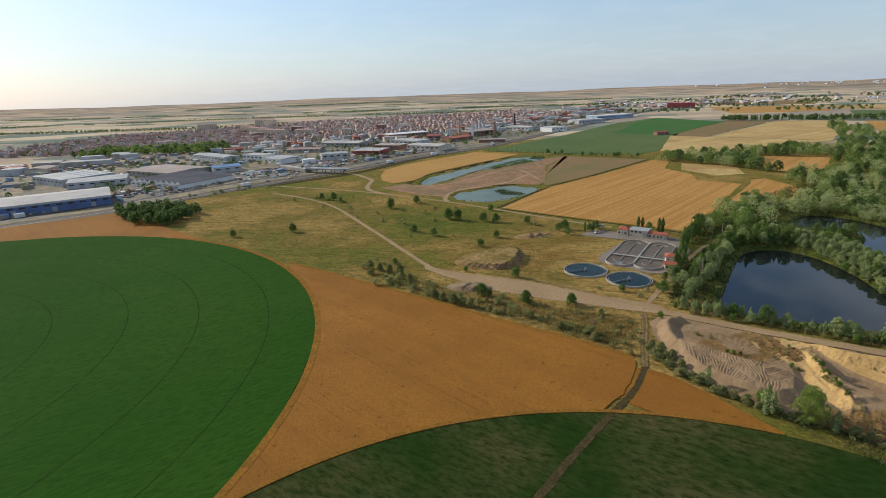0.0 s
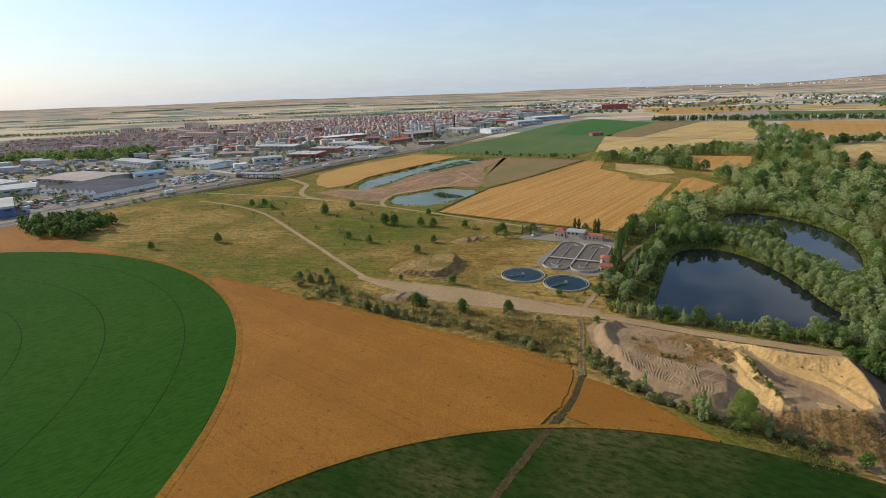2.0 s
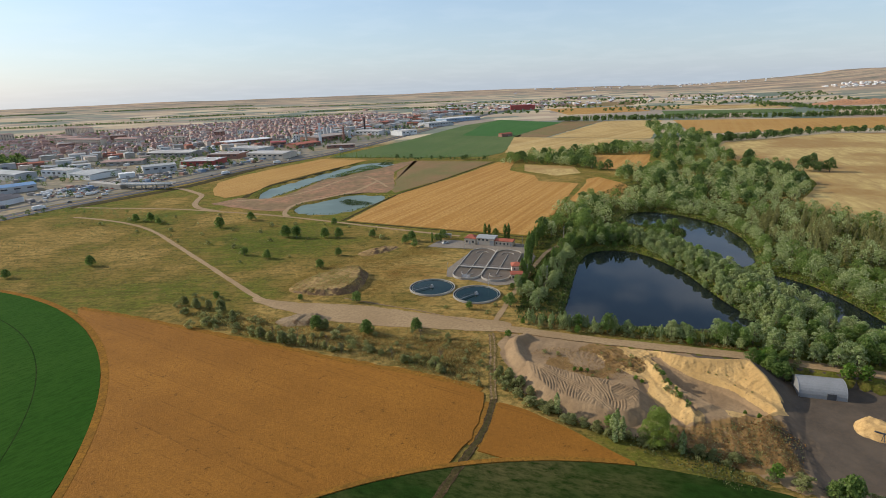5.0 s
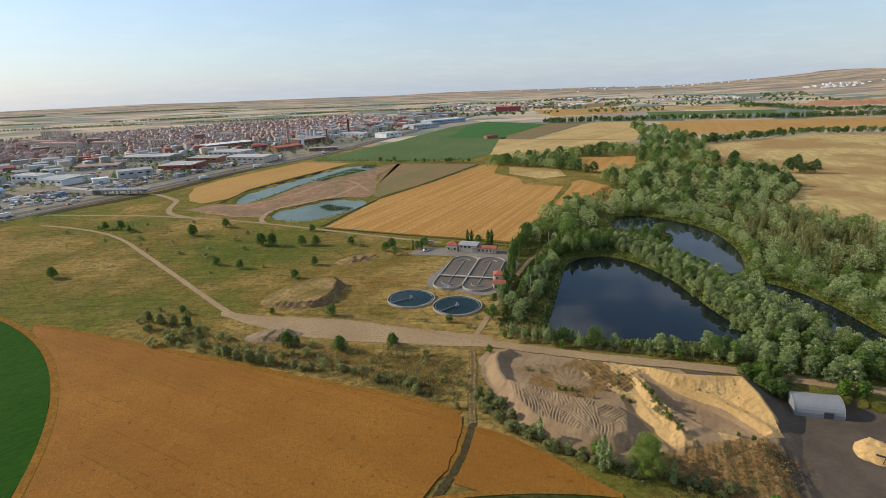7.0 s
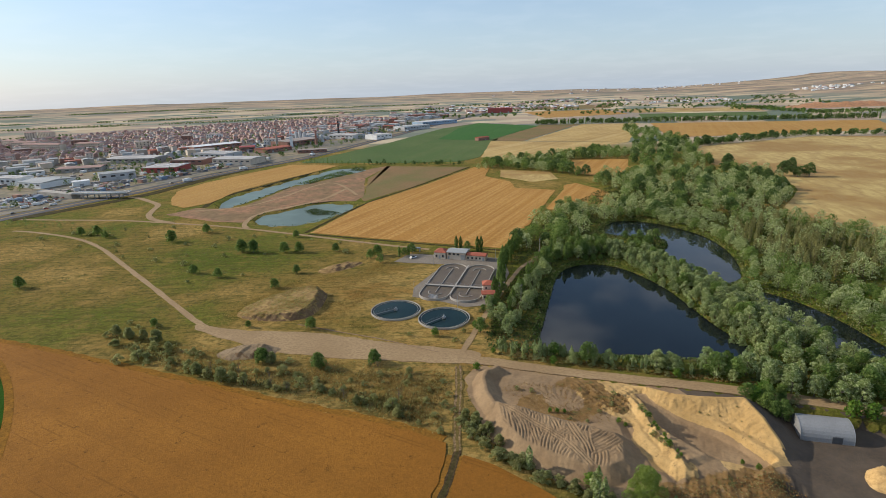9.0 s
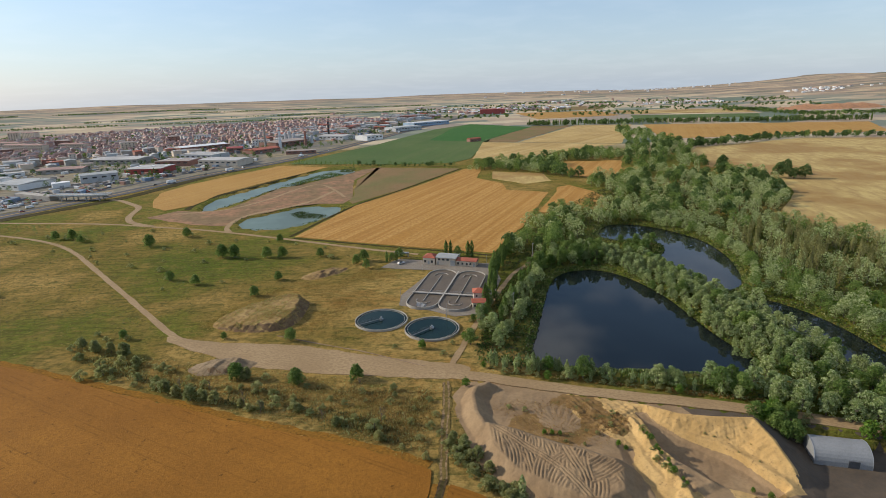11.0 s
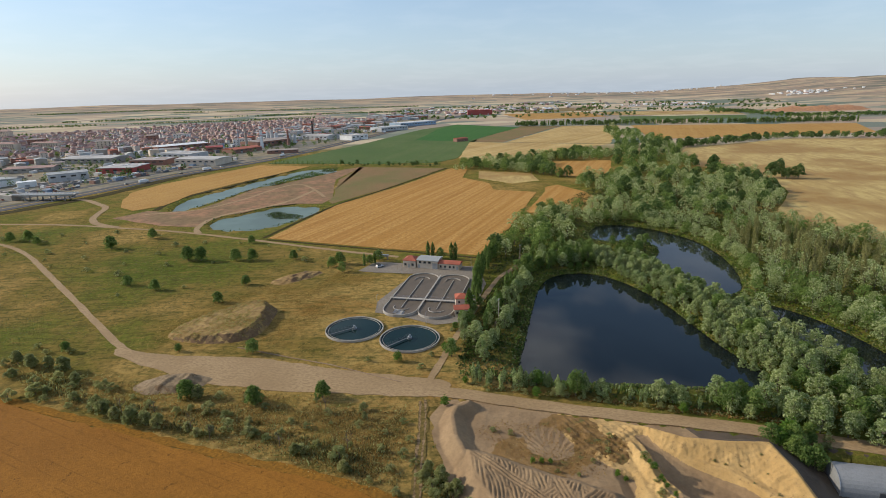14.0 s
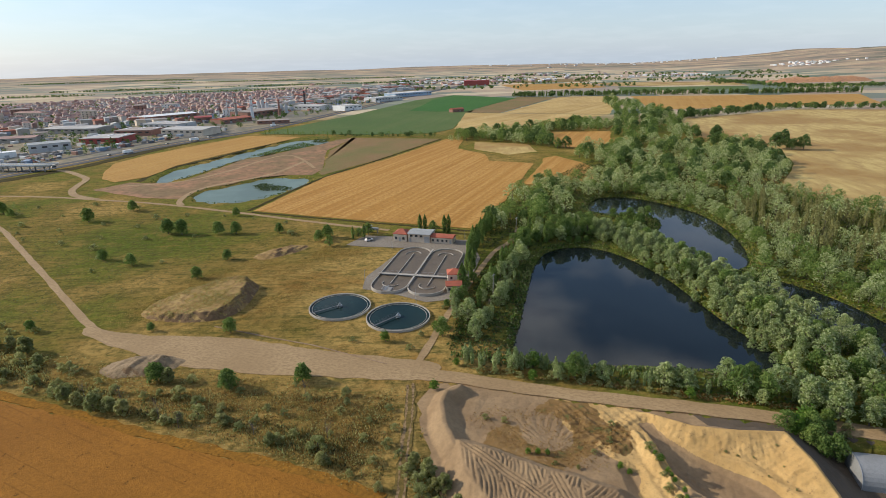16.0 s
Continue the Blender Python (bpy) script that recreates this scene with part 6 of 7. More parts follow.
for x in (-6.9, 6.78):
    b = Buf()
    b.add([(x + dx, y * f, z * f) for f in (1.0, 1.02) for dx in (0, 0.12) for y, z in prof], [(q + 34, q + 35, q + 52, q + 51) for q in range(16)] + [(q, q + 34, q + 35, q + 1) for q in range(16)] + [(q + 17, q + 18, q + 52, q + 51) for q in range(16)])
    part("rim", b, M_STEEL, shed)
b = Buf()
b.box(2.5, -4.65, 0, 2.6, 0.4, 2.2)
part("door", b, M_DARKSTEEL, shed)


HALLS, FOOTPRINTS = [], []


def open_ground(x, y, margin):
    """Whether a place lies outside all halls."""
    return all(abs((x - a) * math.cos(t) + (y - b) * math.sin(t)) > w + margin or abs((y - b) * math.cos(t) - (x - a) * math.sin(t)) > d + margin for a, b, t, w, d in FOOTPRINTS)


def free(x, y, w, depth, ang):
    """Whether a hall there would stand clear of those already built."""
    cx, cy = x + w / 2 * math.cos(ang) - depth / 2 * math.sin(ang), y + w / 2 * math.sin(ang) + depth / 2 * math.cos(ang)
    return all(math.hypot(cx - a, cy - b) > 0.5 * (max(w, depth) * 0.95 + r) for a, b, r in HALLS)


def hall(label, a, b, depth, h, wall, roof, rise=0.0, windows=True, band=None):
    """An industrial hall whose front runs from a to b, with its depth behind the front."""
    a, b = Vector(a), Vector(b)
    w = (b - a).length
    turn = math.degrees(math.atan2(b.y - a.y, b.x - a.x))
    mid = (a + b) / 2 + Vector((-(b - a).y, (b - a).x)).normalized() * depth / 2
    n = max(2, int(w / 9))
    HALLS.append((mid.x, mid.y, max(w, depth) * 0.95))
    FOOTPRINTS.append((mid.x, mid.y, radians(turn), w / 2, depth / 2))
    holes = [((i + 0.5) * w / n - w / 2, h * 0.55, w / n * 0.5, h * 0.2) for i in range(n)] if windows else []
    gates = [((i + 0.5) * w / max(1, n // 3) - w / 2, 4.0, min(4.2, h * 0.5)) for i in range(max(1, n // 3))]
    t = block(label, mid.x, mid.y, turn, w, depth, h, wall, roof, "gable" if rise else "flat", rise, holes, gates, "industrial hall", "industrial_hall", "industrial halls")
    if band:
        k = Buf()
        k.box(0, -depth / 2, h - 1.6, w, 0.3, 1.5)
        part("fascia", k, band, t)
    if not rise:
        for i in range(0, n, 2):
            k = Buf()
            k.box((i + 0.5) * w / n - w / 2, depth * 0.15, h + 0.3, 2.4, depth * 0.4, 0.5)
            part("skylight", k, M_WHITE, t)
    return t


M_BLUE = plain("blue_cladding", (0.10, 0.16, 0.33), None, 0.3, 0.5)
M_REDCLAD = plain("red_cladding", (0.42, 0.075, 0.06), None, 0.3, 0.6)
M_REDDISH = plain("faded_red_roof", (0.36, 0.22, 0.18), (0.27, 0.17, 0.145), 0.2, 0.9)
M_PALEBLUE = plain("pale_blue_cladding", (0.30, 0.42, 0.55), None, 0.3, 0.6)
M_BROWNROOF = plain("brown_fibre_roof", (0.36, 0.30, 0.26), (0.28, 0.23, 0.20), 0.2, 0.9)
M_PALEROOF = plain("pale_roof", (0.46, 0.44, 0.41), (0.35, 0.33, 0.31), 0.2, 0.8)
hall("long blue warehouse with a pale roof", (-500, 408), (-318, 520), 60, 9, M_BLUE, M_PALEROOF, 3.0, band=M_CLAD)
hall("white warehouse with solar panels on a grey roof", (-504, 674), (-439, 632), 60, 9, M_CLAD, M_GREYROOF)
hall("low white hall with a grey roof", (-425, 617), (-370, 643), 45, 7, M_CLAD, M_GREYROOF, 2.0)
hall("wide brown factory with white gables", (-358, 628), (-283, 586), 74, 5.0, M_WHITE, M_BROWNROOF)
hall("brown-roofed factory wing behind the gables", (-408, 712), (-330, 668), 60, 7, M_CONCRETE, M_BROWNROOF, 2.0)
hall("blue-roofed workshop beside the factory", (-292, 704), (-262, 722), 26, 7, M_CLAD, plain("blue_roof", (0.13, 0.27, 0.47), None, 0.3, 0.5), 2.0)
hall("long grey hall with pale walls", (-390, 872), (-319, 812), 26, 8, M_CLAD, M_GREYROOF, 1.5)
hall("white two-storey depot with flat roof", (-300, 838), (-262, 812), 22, 9, M_WHITE, M_PALEROOF)
hall("low grey hall with a white front", (-256, 799), (-225, 773), 42, 6.5, M_WHITE, M_GREYROOF, 2.0)
hall("grey warehouse with pale gable walls", (-171, 796), (-134, 808), 24, 9, M_CLAD, M_GREYROOF, 1.5)
hall("white petrol station roof on thin columns", (-192, 770), (-176, 776), 12, 5.5, M_WHITE, M_WHITE, windows=False)
hall("long red-fronted retail hall with pale roof", (-136, 851), (-92, 836), 42, 7, M_REDCLAD, M_PALEROOF)
hall("brown-roofed retail hall with red walls", (-112, 925), (-66, 905), 36, 7, M_BRICK, M_BROWNROOF)
hall("cream factory hall with pale roof", (-53, 898), (0, 862), 36, 8, M_WALL, M_PALEROOF, 1.5)
hall("long white factory with pale roof", (-88, 997), (-39, 958), 38, 8, M_CLAD, M_PALEROOF)
hall("long hall with a white ridge roof", (-100, 1108), (-24, 1150), 34, 8, M_BRICK, M_WHITE, 2.0)
hall("small factory with a bright red roof", (-22, 1050), (4, 1052), 18, 8, M_BRICK, M_REDCLAD, 2.0)
hall("wide pale-roofed depot among trees", (-214, 1004), (-143, 972), 40, 7, M_CONCRETE, M_PALEROOF, 1.5)
hall("low workshop row with reddish roofs", (-254, 916), (-198, 912), 30, 5.5, M_CONCRETE, M_REDDISH, 1.5)
hall("small white workshop at the dusty yard", (-292, 905), (-266, 912), 14, 5, M_WHITE, M_PALEROOF)
hall("brown-roofed brick factory beside the chimneys", (60, 1090), (118, 1140), 46, 9, M_BRICK, M_BROWNROOF, 2)
hall("low brick factory wing with tiled roof", (22, 1006), (64, 1040), 32, 6, M_BRICK, M_TILE, 2)
hall("long brown sidings shed beside the highway", (70, 972), (116, 966), 14, 5, M_BRICK, M_BROWNROOF, 1.5)
hall("white hall with a flat pale roof", (230, 1127), (266, 1150), 34, 9, M_WHITE, M_PALEROOF)
hall("white warehouse with a grey roof", (330, 1307), (402, 1345), 40, 9, M_CLAD, M_GREYROOF)
hall("pale blue-walled logistics hall", (410, 1438), (520, 1486), 46, 9, M_PALEBLUE, M_CLAD)
hall("long white hall beyond the sidings", (146, 1215), (190, 1170), 40, 8, M_CLAD, M_PALEROOF, 1.5)
rnd = random.Random(5)
ESTATES = (
    (260, (110, 1130), (520, 760), (-110, 160), (56, 56, -34, 52), (12, 40), (10, 28)),
    (90, (-330, 860), (300, 190), (-110, 130), (20, 24, -66, 18), (10, 26), (8, 16)),
    (14, (-660, 660), (150, 190), (-30, 120), (8, 12, -80), (22, 46), (16, 30)),
)
for tries, o, u_way, v_way, turns, wide, deep in ESTATES:
    for i in range(tries):
        u, v = rnd.random(), rnd.random()
        x, y = o[0] + u_way[0] * u + v_way[0] * v, o[1] + u_way[1] * u + v_way[1] * v
        w, depth, ang = rnd.uniform(*wide), rnd.uniform(*deep), radians(rnd.choice(turns))
        kind = rnd.choice([("white industrial hall with pale flat roof", M_CLAD, M_PALEROOF), ("grey industrial hall with metal roof", M_CONCRETE, M_GREYROOF), ("pale workshop hall with brown roof", M_WALL, M_BROWNROOF), ("white storage hall with grey roof", M_CLAD, M_GREYROOF), ("brick workshop with a tiled roof", M_BRICK, M_TILE)])
        if free(x, y, w, depth, ang):
            hall(kind[0], (x, y), (x + w * math.cos(ang), y + w * math.sin(ang)), depth, rnd.uniform(5, 9), kind[1], kind[2], rnd.choice([0, 1.5, 2.0]), windows=False)
factory = thing("sawtooth_roof", "row of white-gabled roofs on the brown factory", "roof", -320.5, 607, 5.35, -29.2)
for k in range(9):
    x = -38.4 + 9.6 * k
    b = Buf()
    b.roof(x, 38, 0, 70, 9.0, 2.8, 90, 0.0, 0, 0.1)
    tooth = part("roof_bay", b, M_BROWNROOF, factory)
    b = Buf()
    b.add([(x + q, y, h) for y in (2.0, 2.5) for q, h in ((-4.5, 0.1), (4.5, 0.1), (0, 3.2))], [(0, 1, 2), (5, 4, 3), (0, 3, 4, 1), (1, 4, 5, 2), (2, 5, 3, 0)])
    part("gable", b, M_WHITE, tooth)
b = Buf()
for k in range(1300):
    u, v = rnd.random(), rnd.random()
    x, y = -560 + 900 * u - 60 * v, 560 + 760 * u + 330 * v
    w, d = rnd.choice([(4.4, 1.8), (4.4, 1.8), (4.4, 1.8), (6, 2.5), (12, 2.6), (7, 5)])
    a = rnd.choice([20, 24, -66, 56])
    if open_ground(x, y, 5) and 0.75 * (x + 214) - 0.66 * (y - 612) < -14:
        b.box(x, y, 0, w, d, 1.5 if d < 2 else rnd.uniform(2.4, 4.6), a, 0)
for k in range(520):
    u, off = rnd.random(), rnd.uniform(18, 85)
    x, y = -420 + 470 * u - 0.74 * off, 395 + 520 * u + 0.67 * off
    w, d = rnd.choice([(4.4, 1.8), (4.4, 1.8), (4.4, 1.8), (4.4, 1.8), (7, 2.5), (8, 5)])
    if open_ground(x, y, 3):
        b.box(x, y, 0, w, d, 1.5 if d < 2 else rnd.uniform(2.2, 3.6), rnd.choice([48, -42]), 0)
tagged(new("yard_clutter", b.mesh("yard_clutter", [island_tones("yard_tones", [(0.62, 0.62, 0.60), (0.30, 0.27, 0.24), (0.45, 0.40, 0.34), (0.12, 0.13, 0.15), (0.34, 0.18, 0.13), (0.20, 0.27, 0.36)])])), "containers, sheds and lorries crowding the yards", "yard clutter", kind="stuff")
hall("red department store on the skyline", (770, 1880), (850, 1850), 50, 16, M_REDCLAD, M_REDCLAD, windows=False)


def chimney(x, y, h, r, mat, label):
    t = thing("chimney", label, "chimney", x, y, 0)
    b = Buf()
    b.tube(0, 0, -0.3, r * 1.4, r, h, 16)
    part("shaft", b, mat, t)
    for k in (0.55, 0.8, 0.97):
        b = Buf()
        b.tube(0, 0, h * k, r * 1.25, r * 1.25, h * 0.025, 16)
        part("band", b, M_REDCLAD, t)


chimney(41, 1100, 42, 1.7, M_CONCRETE, "tall factory chimney with red bands")
chimney(66, 1086, 38, 2.0, M_WHITE, "white factory stack with red bands")
chimney(28, 1098, 34, 0.9, M_STEEL, "thin steel factory stack")
chimney(112, 1110, 26, 1.6, M_BRICK, "brown brick factory chimney stack")
chimney(172, 1256, 34, 1.8, M_DARK, "dark slender factory chimney stack")

# town
W_TOWN = island_tones("town_walls", [(0.62, 0.55, 0.48), (0.46, 0.30, 0.24), (0.66, 0.62, 0.57), (0.46, 0.36, 0.30), (0.56, 0.50, 0.45), (0.36, 0.22, 0.18), (0.40, 0.26, 0.21)])
R_TOWN = island_tones("town_roofs", [(0.36, 0.21, 0.17), (0.29, 0.18, 0.155), (0.42, 0.26, 0.205), (0.32, 0.27, 0.25), (0.27, 0.165, 0.14)])
rnd = random.Random(9)
TOWN = [(-900, 1010), (-620, 1010), (-360, 1060), (-100, 1150), (40, 1230), (220, 1420), (420, 1750), (300, 1950), (-100, 1900), (-420, 1700), (-820, 1420)]


def house(b, x, y, turn, w, d, h, rise):
    b.box(x, y, -0.3, w, d, h + 0.3, turn, 0)
    b.roof(x, y, h, w, d, rise, turn, d * 0.3, 1)
    c, s = math.cos(radians(turn)), math.sin(radians(turn))
    for st in range(int(h // 3) if y < 1330 else 0):
        for k in range(max(2, int(w // 4))):
            o = (k + 0.5) * w / max(2, int(w // 4)) - w / 2
            b.box(x + c * o + s * d / 2, y + s * o - c * d / 2, 1.0 + 3 * st, 1.3, 0.14, 1.4, turn, 2)


b = Buf()
for x, y in spread(TOWN, 11.0, 31, 12000):
    house(b, x, y, rnd.choice([20, 24, 110, -68]) + rnd.uniform(-6, 6), rnd.uniform(6, 11), rnd.uniform(5.5, 8.5), rnd.choice([5.8, 6.2, 6.2, 9.2]), rnd.uniform(1.8, 3))
tagged(new("town", b.mesh("town", [W_TOWN, R_TOWN, M_DARK])), "brick and plaster town houses with red-brown roofs", "houses", kind="stuff")
for x0, y0, x1, y1, st in ((-422, 1300, -340, 1243, 5), (-509, 1451, -467, 1417, 5), (-525, 1609, -504, 1608, 7), (-654, 1512, -609, 1536, 6), (-515, 1669, -480, 1643, 6), (-330, 1290, -280, 1262, 4), (-465, 1372, -410, 1338, 5)):
    w = math.dist((x0, y0), (x1, y1))
    block("long pale apartment block with rows of windows", (x0 + x1) / 2, (y0 + y1) / 2, math.degrees(math.atan2(y1 - y0, x1 - x0)), w, 13, 3 * st + 1, M_WALL, M_REDDISH, "hip", 2.2, [((k + 0.5) * w / int(w / 5) - w / 2, 1.2 + 3 * s, 1.8, 1.5) for s in range(st) for k in range(int(w / 5))], (), "apartment building", "apartment_building", "apartment blocks")
for i in range(10):
    x, y = rnd.uniform(-560, 60), 0
    y = 1150 + rnd.uniform(0, 260) + 0.2 * x
    w, st = rnd.uniform(18, 38), rnd.choice([3, 4, 5])
    t = block("pale brick apartment block with many windows", x, y, rnd.uniform(-10, 30), w, 13, 3 * st + 1, rnd.choice([M_WALL, M_WHITE, M_BRICK]), M_BROWNROOF, "hip", 2.2, [((k + 0.5) * w / int(w / 5) - w / 2, 1.2 + 3 * s, 1.8, 1.5) for s in range(st) for k in range(int(w / 5))], (), "apartment building", "apartment_building", "apartment blocks")

# far villages on the slopes
b = Buf()
for cx, cy, n, sp in ((1780, 2030, 34, 90), (2780, 2210, 44, 120), (900, 2100, 90, 260), (1500, 2500, 40, 240), (2900, 3900, 50, 500)):
    for i in range(n):
        x, y = cx + rnd.gauss(0, sp), cy + rnd.gauss(0, sp * 0.5)
        z = float(terrain(x, y))
        w, d, a = rnd.uniform(12, 30), rnd.uniform(8, 15), rnd.uniform(0, 60)
        b.box(x, y, z - 2, w, d, 7.5, a, 0 if cx < 1700 else 2)
        b.roof(x, y, z + 5.5, w, d, 2.2, a, 1.0, rnd.choice([1, 2]))
tagged(new("village", b.mesh("village", [W_TOWN, R_TOWN, M_WHITE])), "scattered white sheds and houses on the far plain", "houses", kind="stuff")


# ---- vehicles, bridge, poles ----
def car_model(label, paint):
    t = thing("car", label, "car", group="parked cars")
    b = Buf()
    b.add([(x, y * 0.88, z) for y in (-1, 1) for x, z in ((-2.1, 0.35), (2.1, 0.35), (2.1, 0.75), (1.0, 0.92), (-2.0, 0.95))], [(0, 1, 2, 3, 4), (9, 8, 7, 6, 5), (0, 5, 6, 1), (1, 6, 7, 2), (2, 7, 8, 3), (3, 8, 9, 4), (4, 9, 5, 0)])
    part("body", b, paint, t)
    b = Buf()
    b.add([(x, y * s, z) for y in (-1, 1) for x, z, s in ((-1.8, 0.94, 0.82), (1.0, 0.92, 0.82), (0.35, 1.45, 0.66), (-1.4, 1.47, 0.66))], [(0, 1, 2, 3), (7, 6, 5, 4), (0, 4, 5, 1), (1, 5, 6, 2), (2, 6, 7, 3), (3, 7, 4, 0)])
    part("cabin", b, M_DARK, t, "dark glass cabin")
    for x in (-1.35, 1.35):
        for y in (-0.8, 0.8):
            b = Buf()
            b.beam((x, y - 0.1, 0.32), (x, y + 0.1, 0.32), 0.32, 10)
            part("wheel", b, M_DARK, t)
    return t


cars = [car_model(f"{c} parked car on the paved yard", plain(c + "_car_paint", v, None, 1.0, 0.3)) for c, v in (("white", (0.75, 0.75, 0.75)), ("silver", (0.45, 0.46, 0.48)), ("dark", (0.05, 0.055, 0.07)), ("red", (0.4, 0.04, 0.03)))]
rnd = random.Random(77)
plant(cars[0], 104, 352, 20, 1.0, 0.15)
for ox, oy, rows_, per, ang in ((-236, 690, 4, 14, 28), (-290, 560, 2, 12, 48), (-166, 716, 3, 12, 28), (-330, 560, 2, 10, 48), (-200, 672, 3, 12, 45)):
    for r in range(rows_):
        for k in range(per):
            if rnd.random() < 0.75:
                c, s = math.cos(radians(ang)), math.sin(radians(ang))
                plant(rnd.choice(cars), ox + c * 3.2 * k - s * 9 * r, oy + s * 3.2 * k + c * 9 * r, ang + 90 + rnd.choice([0, 180]), 1.0, 0.12)


lorry = thing("lorry", "white box lorry on the grey asphalt", "lorry", group="white lorries")
b = Buf()
b.box(-1.2, 0, 1.0, 8.6, 2.5, 2.8)
part("box", b, M_WHITE, lorry)
b = Buf()
b.box(4.4, 0, 0.6, 2.0, 2.4, 2.4)
part("cab", b, M_WHITE, lorry)
b = Buf()
b.box(5.38, 0, 1.7, 0.1, 2.1, 0.9)
part("windscreen", b, M_DARK, lorry)
for x in (-4.2, -3.0, 3.9):
    for y in (-1.1, 1.1):
        b = Buf()
        b.beam((x, y - 0.15, 0.5), (x, y + 0.15, 0.5), 0.5, 10)
        part("wheel", b, M_DARK, lorry)
for x, y, turn in ((-8, 818, 38), (-68, 745, 48), (-214, 596, 50), (90, 926, 54), (330, 1278, 56)):
    plant(lorry, x, y, turn, 1.0, 0.27)
for k in range(16):
    plant(lorry, -240 + 13 * (k % 6) + rnd.uniform(-5, 5), 704 - 7.2 * (k % 6) - 15 * (k // 6) + rnd.uniform(-4, 4), rnd.choice([62, 242, 28, 40, 100]), rnd.uniform(0.5, 0.85), 0.12)
for x, y, turn in ((8, 842, 38), (-198, 622, 49), (-176, 634, 44), (-120, 684, 48), (-250, 548, 52), (-36, 800, 47), (140, 992, 57), (206, 1090, 57), (-84, 738, 48)):
    plant(rnd.choice(cars), x, y, turn, 1.0, 0.27)


def silo(x, y, h):
    t = thing("silo", "tall pale steel silo beside the factory", "silo", x, y, 0, 0, "factory silos")
    b = Buf()
    b.tube(0, 0, 0, 3.2, 3.2, h, 18)
    part("shell", b, M_CLAD, t)
    b = Buf()
    b.tube(0, 0, h, 3.3, 0.4, 2.2, 18)
    part("roof", b, M_GREYROOF, t)


for x, y, h in ((80, 1176, 20), (87, 1170, 22), (94, 1164, 18), (118, 1150, 14), (126, 1145, 14)):
    silo(x, y, h)
bridge = thing("overpass", "pale concrete road overpass on round piers", "bridge", -146, 676, 0, 0)
b = Buf()
b.wall([(-20, 10), (0, 0), (20, -9), (34, -12)], 4.6, 1.1, 9.0)
part("deck", b, M_CONCRETE, bridge)
for off in (-4.4, 4.4):
    b = Buf()
    b.wall([(-20 + 0.42 * off, 10 + 0.9 * off), (0.42 * off, 0.9 * off), (20 + 0.38 * off, -9 + 0.92 * off), (34 + 0.3 * off, -12 + 0.95 * off)], 5.7, 0.9, 0.3)
    part("parapet", b, M_WHITE, bridge)
b = Buf()
b.wall([(-62, 50), (-40, 28), (-20, 10)], -0.3, 5.2, 8.6)
part("abutment", b, M_CONCRETE, bridge, "pale concrete approach wall")
for x, y in ((-10, 5), (2, -1), (14, -6), (26, -10)):
    b = Buf()
    b.tube(x - 1.2, y - 2.8, -0.3, 0.6, 0.6, 5, 12)
    b.tube(x + 1.2, y + 2.8, -0.3, 0.6, 0.6, 5, 12)
    part("pier", b, M_CONCRETE, bridge)


def pole_model():
    t = thing("lamp_post", "thin grey steel lamp post with one arm", "lamp post", group="lamp posts")
    b = Buf()
    b.tube(0, 0, -0.2, 0.12, 0.06, 6.2, 8)
    part("pole", b, M_STEEL, t)
    b = Buf()
    b.beam((0, 0, 5.9), (0.9, 0, 6.1), 0.05, 5)
    part("arm", b, M_STEEL, t)
    b = Buf()
    b.box(1.1, 0, 6.05, 0.6, 0.25, 0.12)
    part("lamp_head", b, M_DARK, t)
    return t


lamp = pole_model()
for x, y, a in ((143, 304, 150), (136, 292, 150), (129, 279, 150), (148, 330, 200), (104, 270, 60), (90, 296, 60), (112, 336, 300)):
    plant(lamp, x, y, a, 1.0, 0.1)
for x, y in ((178, 333), (134, 266)):
    t = thing("power_pole", "weathered grey pole with a cross arm", "pole", x, y, 0, 30, "power poles")
    b = Buf()
    b.tube(0, 0, -0.3, 0.17, 0.11, 9.3, 8)
    part("pole", b, M_CONCRETE, t)
    b = Buf()
    b.box(0, 0, 8.3, 2.2, 0.14, 0.16)
    part("cross_arm", b, M_STEEL, t)


def bare_tree(x, y, h, seed, label="thin bare grey tree standing in the dry scrub"):
    r = random.Random(seed)
    t = thing("bare_tree", label, "tree", x, y, float(terrain(x, y)), r.uniform(0, 360), "bare trees")
    b = Buf()
    b.beam((0, 0, -0.3), (0.2, 0.1, h * 0.95), 0.11, 6, 0.02)
    part("trunk", b, M_TWIG, t)
    for k in range(11):
        z = h * r.uniform(0.25, 0.85)
        w = r.uniform(0, 6.28)
        reach = (h - z) * 0.45 + 0.4
        b = Buf()
        tip = (reach * math.cos(w), reach * math.sin(w), z + reach * r.uniform(0.8, 1.6))
        b.beam((0.1, 0.05, z), tip, 0.05, 4, 0.012)
        mid = Vector((0.1, 0.05, z)).lerp(Vector(tip), 0.5)
        b.beam(mid, mid + Vector((r.uniform(-0.7, 0.7), r.uniform(-0.7, 0.7), 0.9)), 0.03, 4, 0.01)
        part("branch", b, M_TWIG, t)


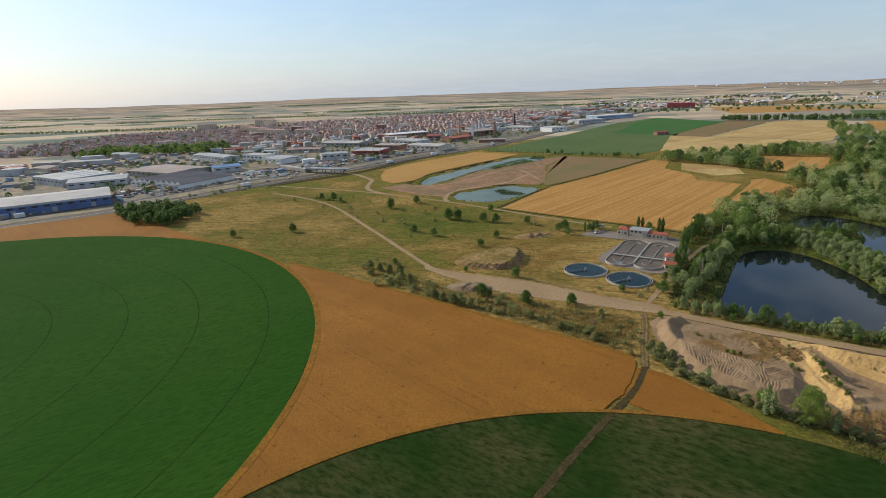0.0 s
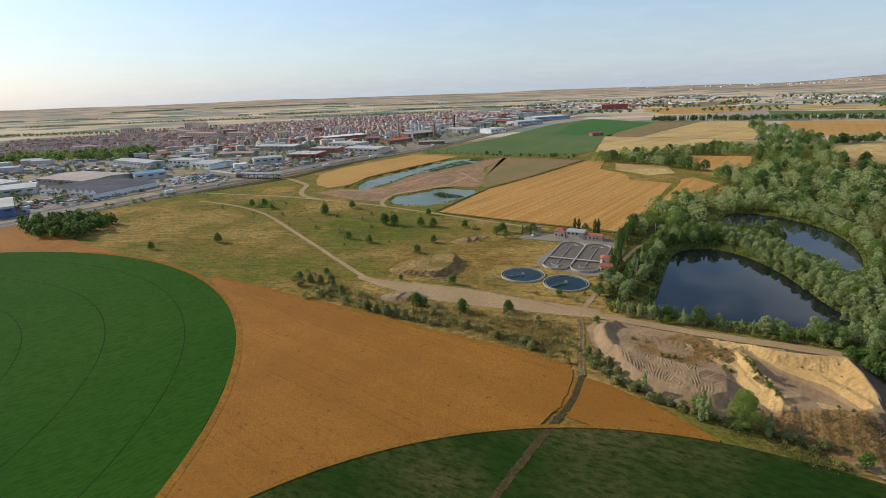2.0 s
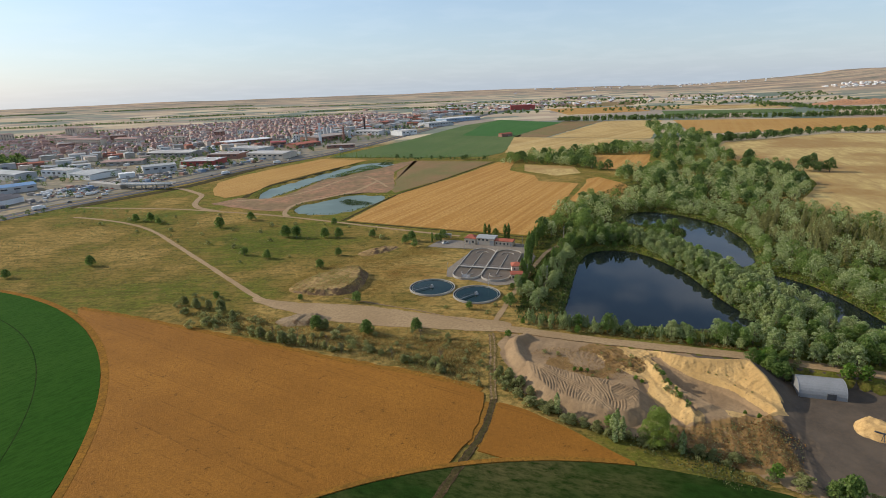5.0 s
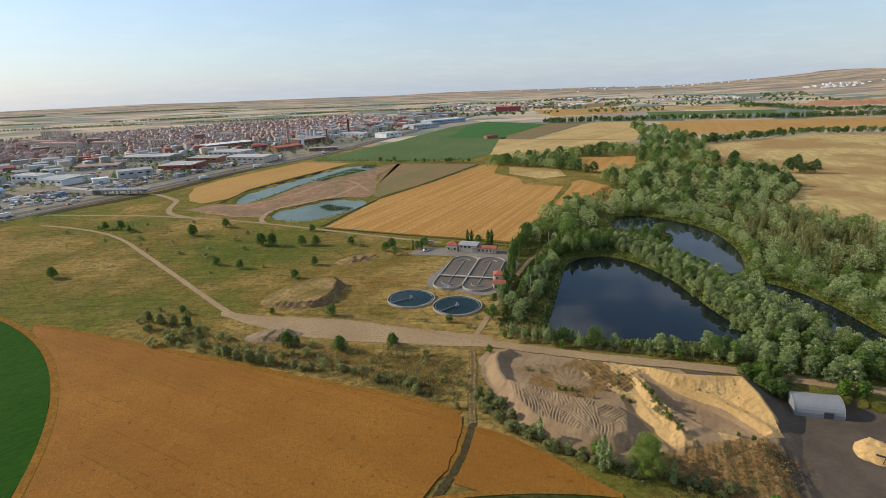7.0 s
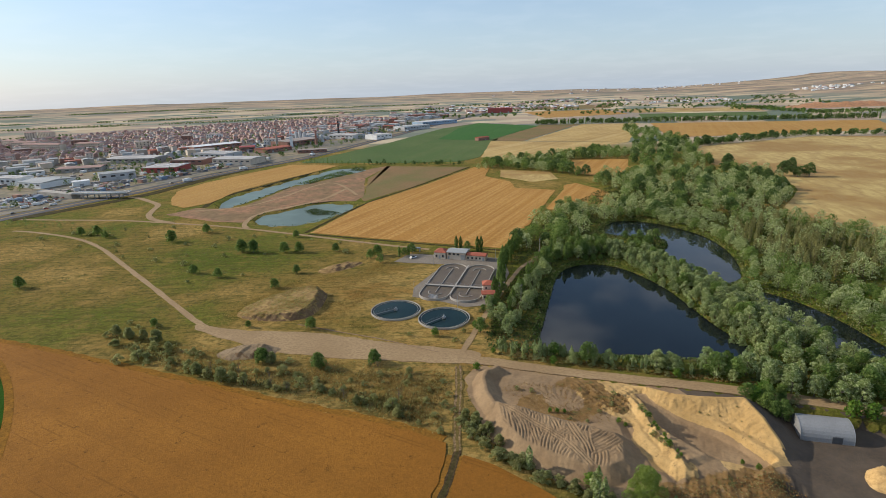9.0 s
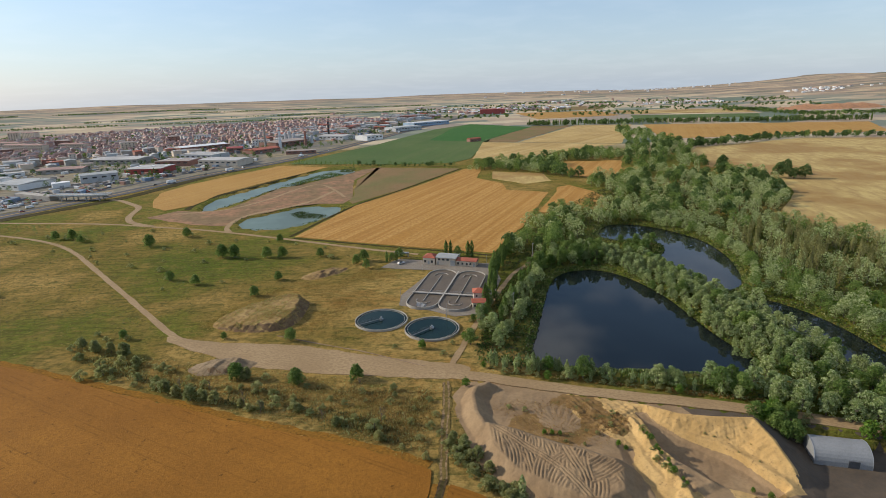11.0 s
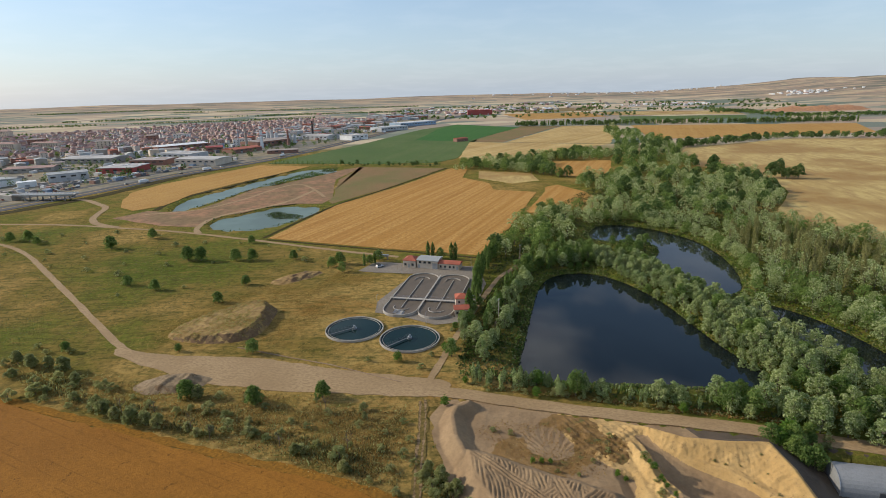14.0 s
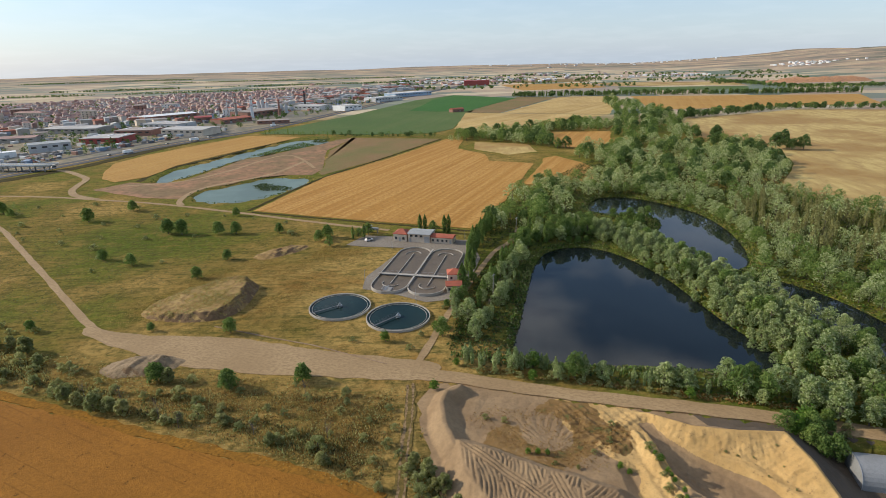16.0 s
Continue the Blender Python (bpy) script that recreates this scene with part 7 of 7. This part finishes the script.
for k, (x, y, h) in enumerate(((21, 227, 6.5), (61, 204, 5.0), (58, 224, 5.0), (26, 222, 5.0), (10, 240, 5.5), (0, 246, 5.0), (44, 212, 4.0), (127, 254, 5.0), (138, 268, 5.5), (148, 282, 5.0), (132, 260, 4.5), (98, 150, 6.0))):
    bare_tree(x, y, h, 100 + k)

fence = thing("low_wall", "low sandy kerb wall along the dirt road", "wall")
b = Buf()
b.wall([(32.7, 279), (49.6, 264), (63.6, 252.2), (77.6, 237.5), (83, 232)], -0.2, 0.45, 0.35)
part("kerb", b, M_SAND, fence)

pump = thing("pump_station", "grey pipework and valves between the tanks", "pump", 97, 286, 0.1, 58)
b = Buf()
b.box(0, 0, 0, 4.0, 3.0, 0.9)
part("plinth", b, M_CONCRETE, pump)
for k in range(4):
    b = Buf()
    b.beam((-1.5 + k, -2.2, 0.6), (-1.5 + k, 2.2, 1.4), 0.16, 8)
    b.beam((-1.5 + k, 0, 0.9), (-1.5 + k, 0, 1.9), 0.10, 8)
    part("pipe", b, M_STEEL, pump)

belt = thing("conveyor", "long dark inclined conveyor at the sand heap", "conveyor", 171, 121, -3.0, 150)
b = Buf()
b.beam((-8, 0, 0.4), (5, 0, 3.6), 0.25, 6)
part("boom", b, M_DARKSTEEL, belt)
for x in (-6, 2.5):
    b = Buf()
    b.beam((x, -0.8, 0), (x, 0, 0.9 + (x + 8) * 0.24), 0.1, 5)
    b.beam((x, 0.8, 0), (x, 0, 0.9 + (x + 8) * 0.24), 0.1, 5)
    part("trestle", b, M_DARKSTEEL, belt)

sorter = thing("inlet_screen", "steel inlet works on legs beside the plant yard", "machine", 108, 366, 0.0, -36)
b = Buf()
b.box(0, 0, 1.8, 9, 1.6, 1.0)
part("trough", b, M_STEEL, sorter)
for x in (-4, 0, 4):
    b = Buf()
    b.box(x, 0, -0.2, 0.25, 1.4, 2.0)
    part("leg", b, M_STEEL, sorter)
b = Buf()
b.beam((-5, 0, 0.3), (1, 0, 4.2), 0.3, 8)
part("screw", b, M_STEEL, sorter)
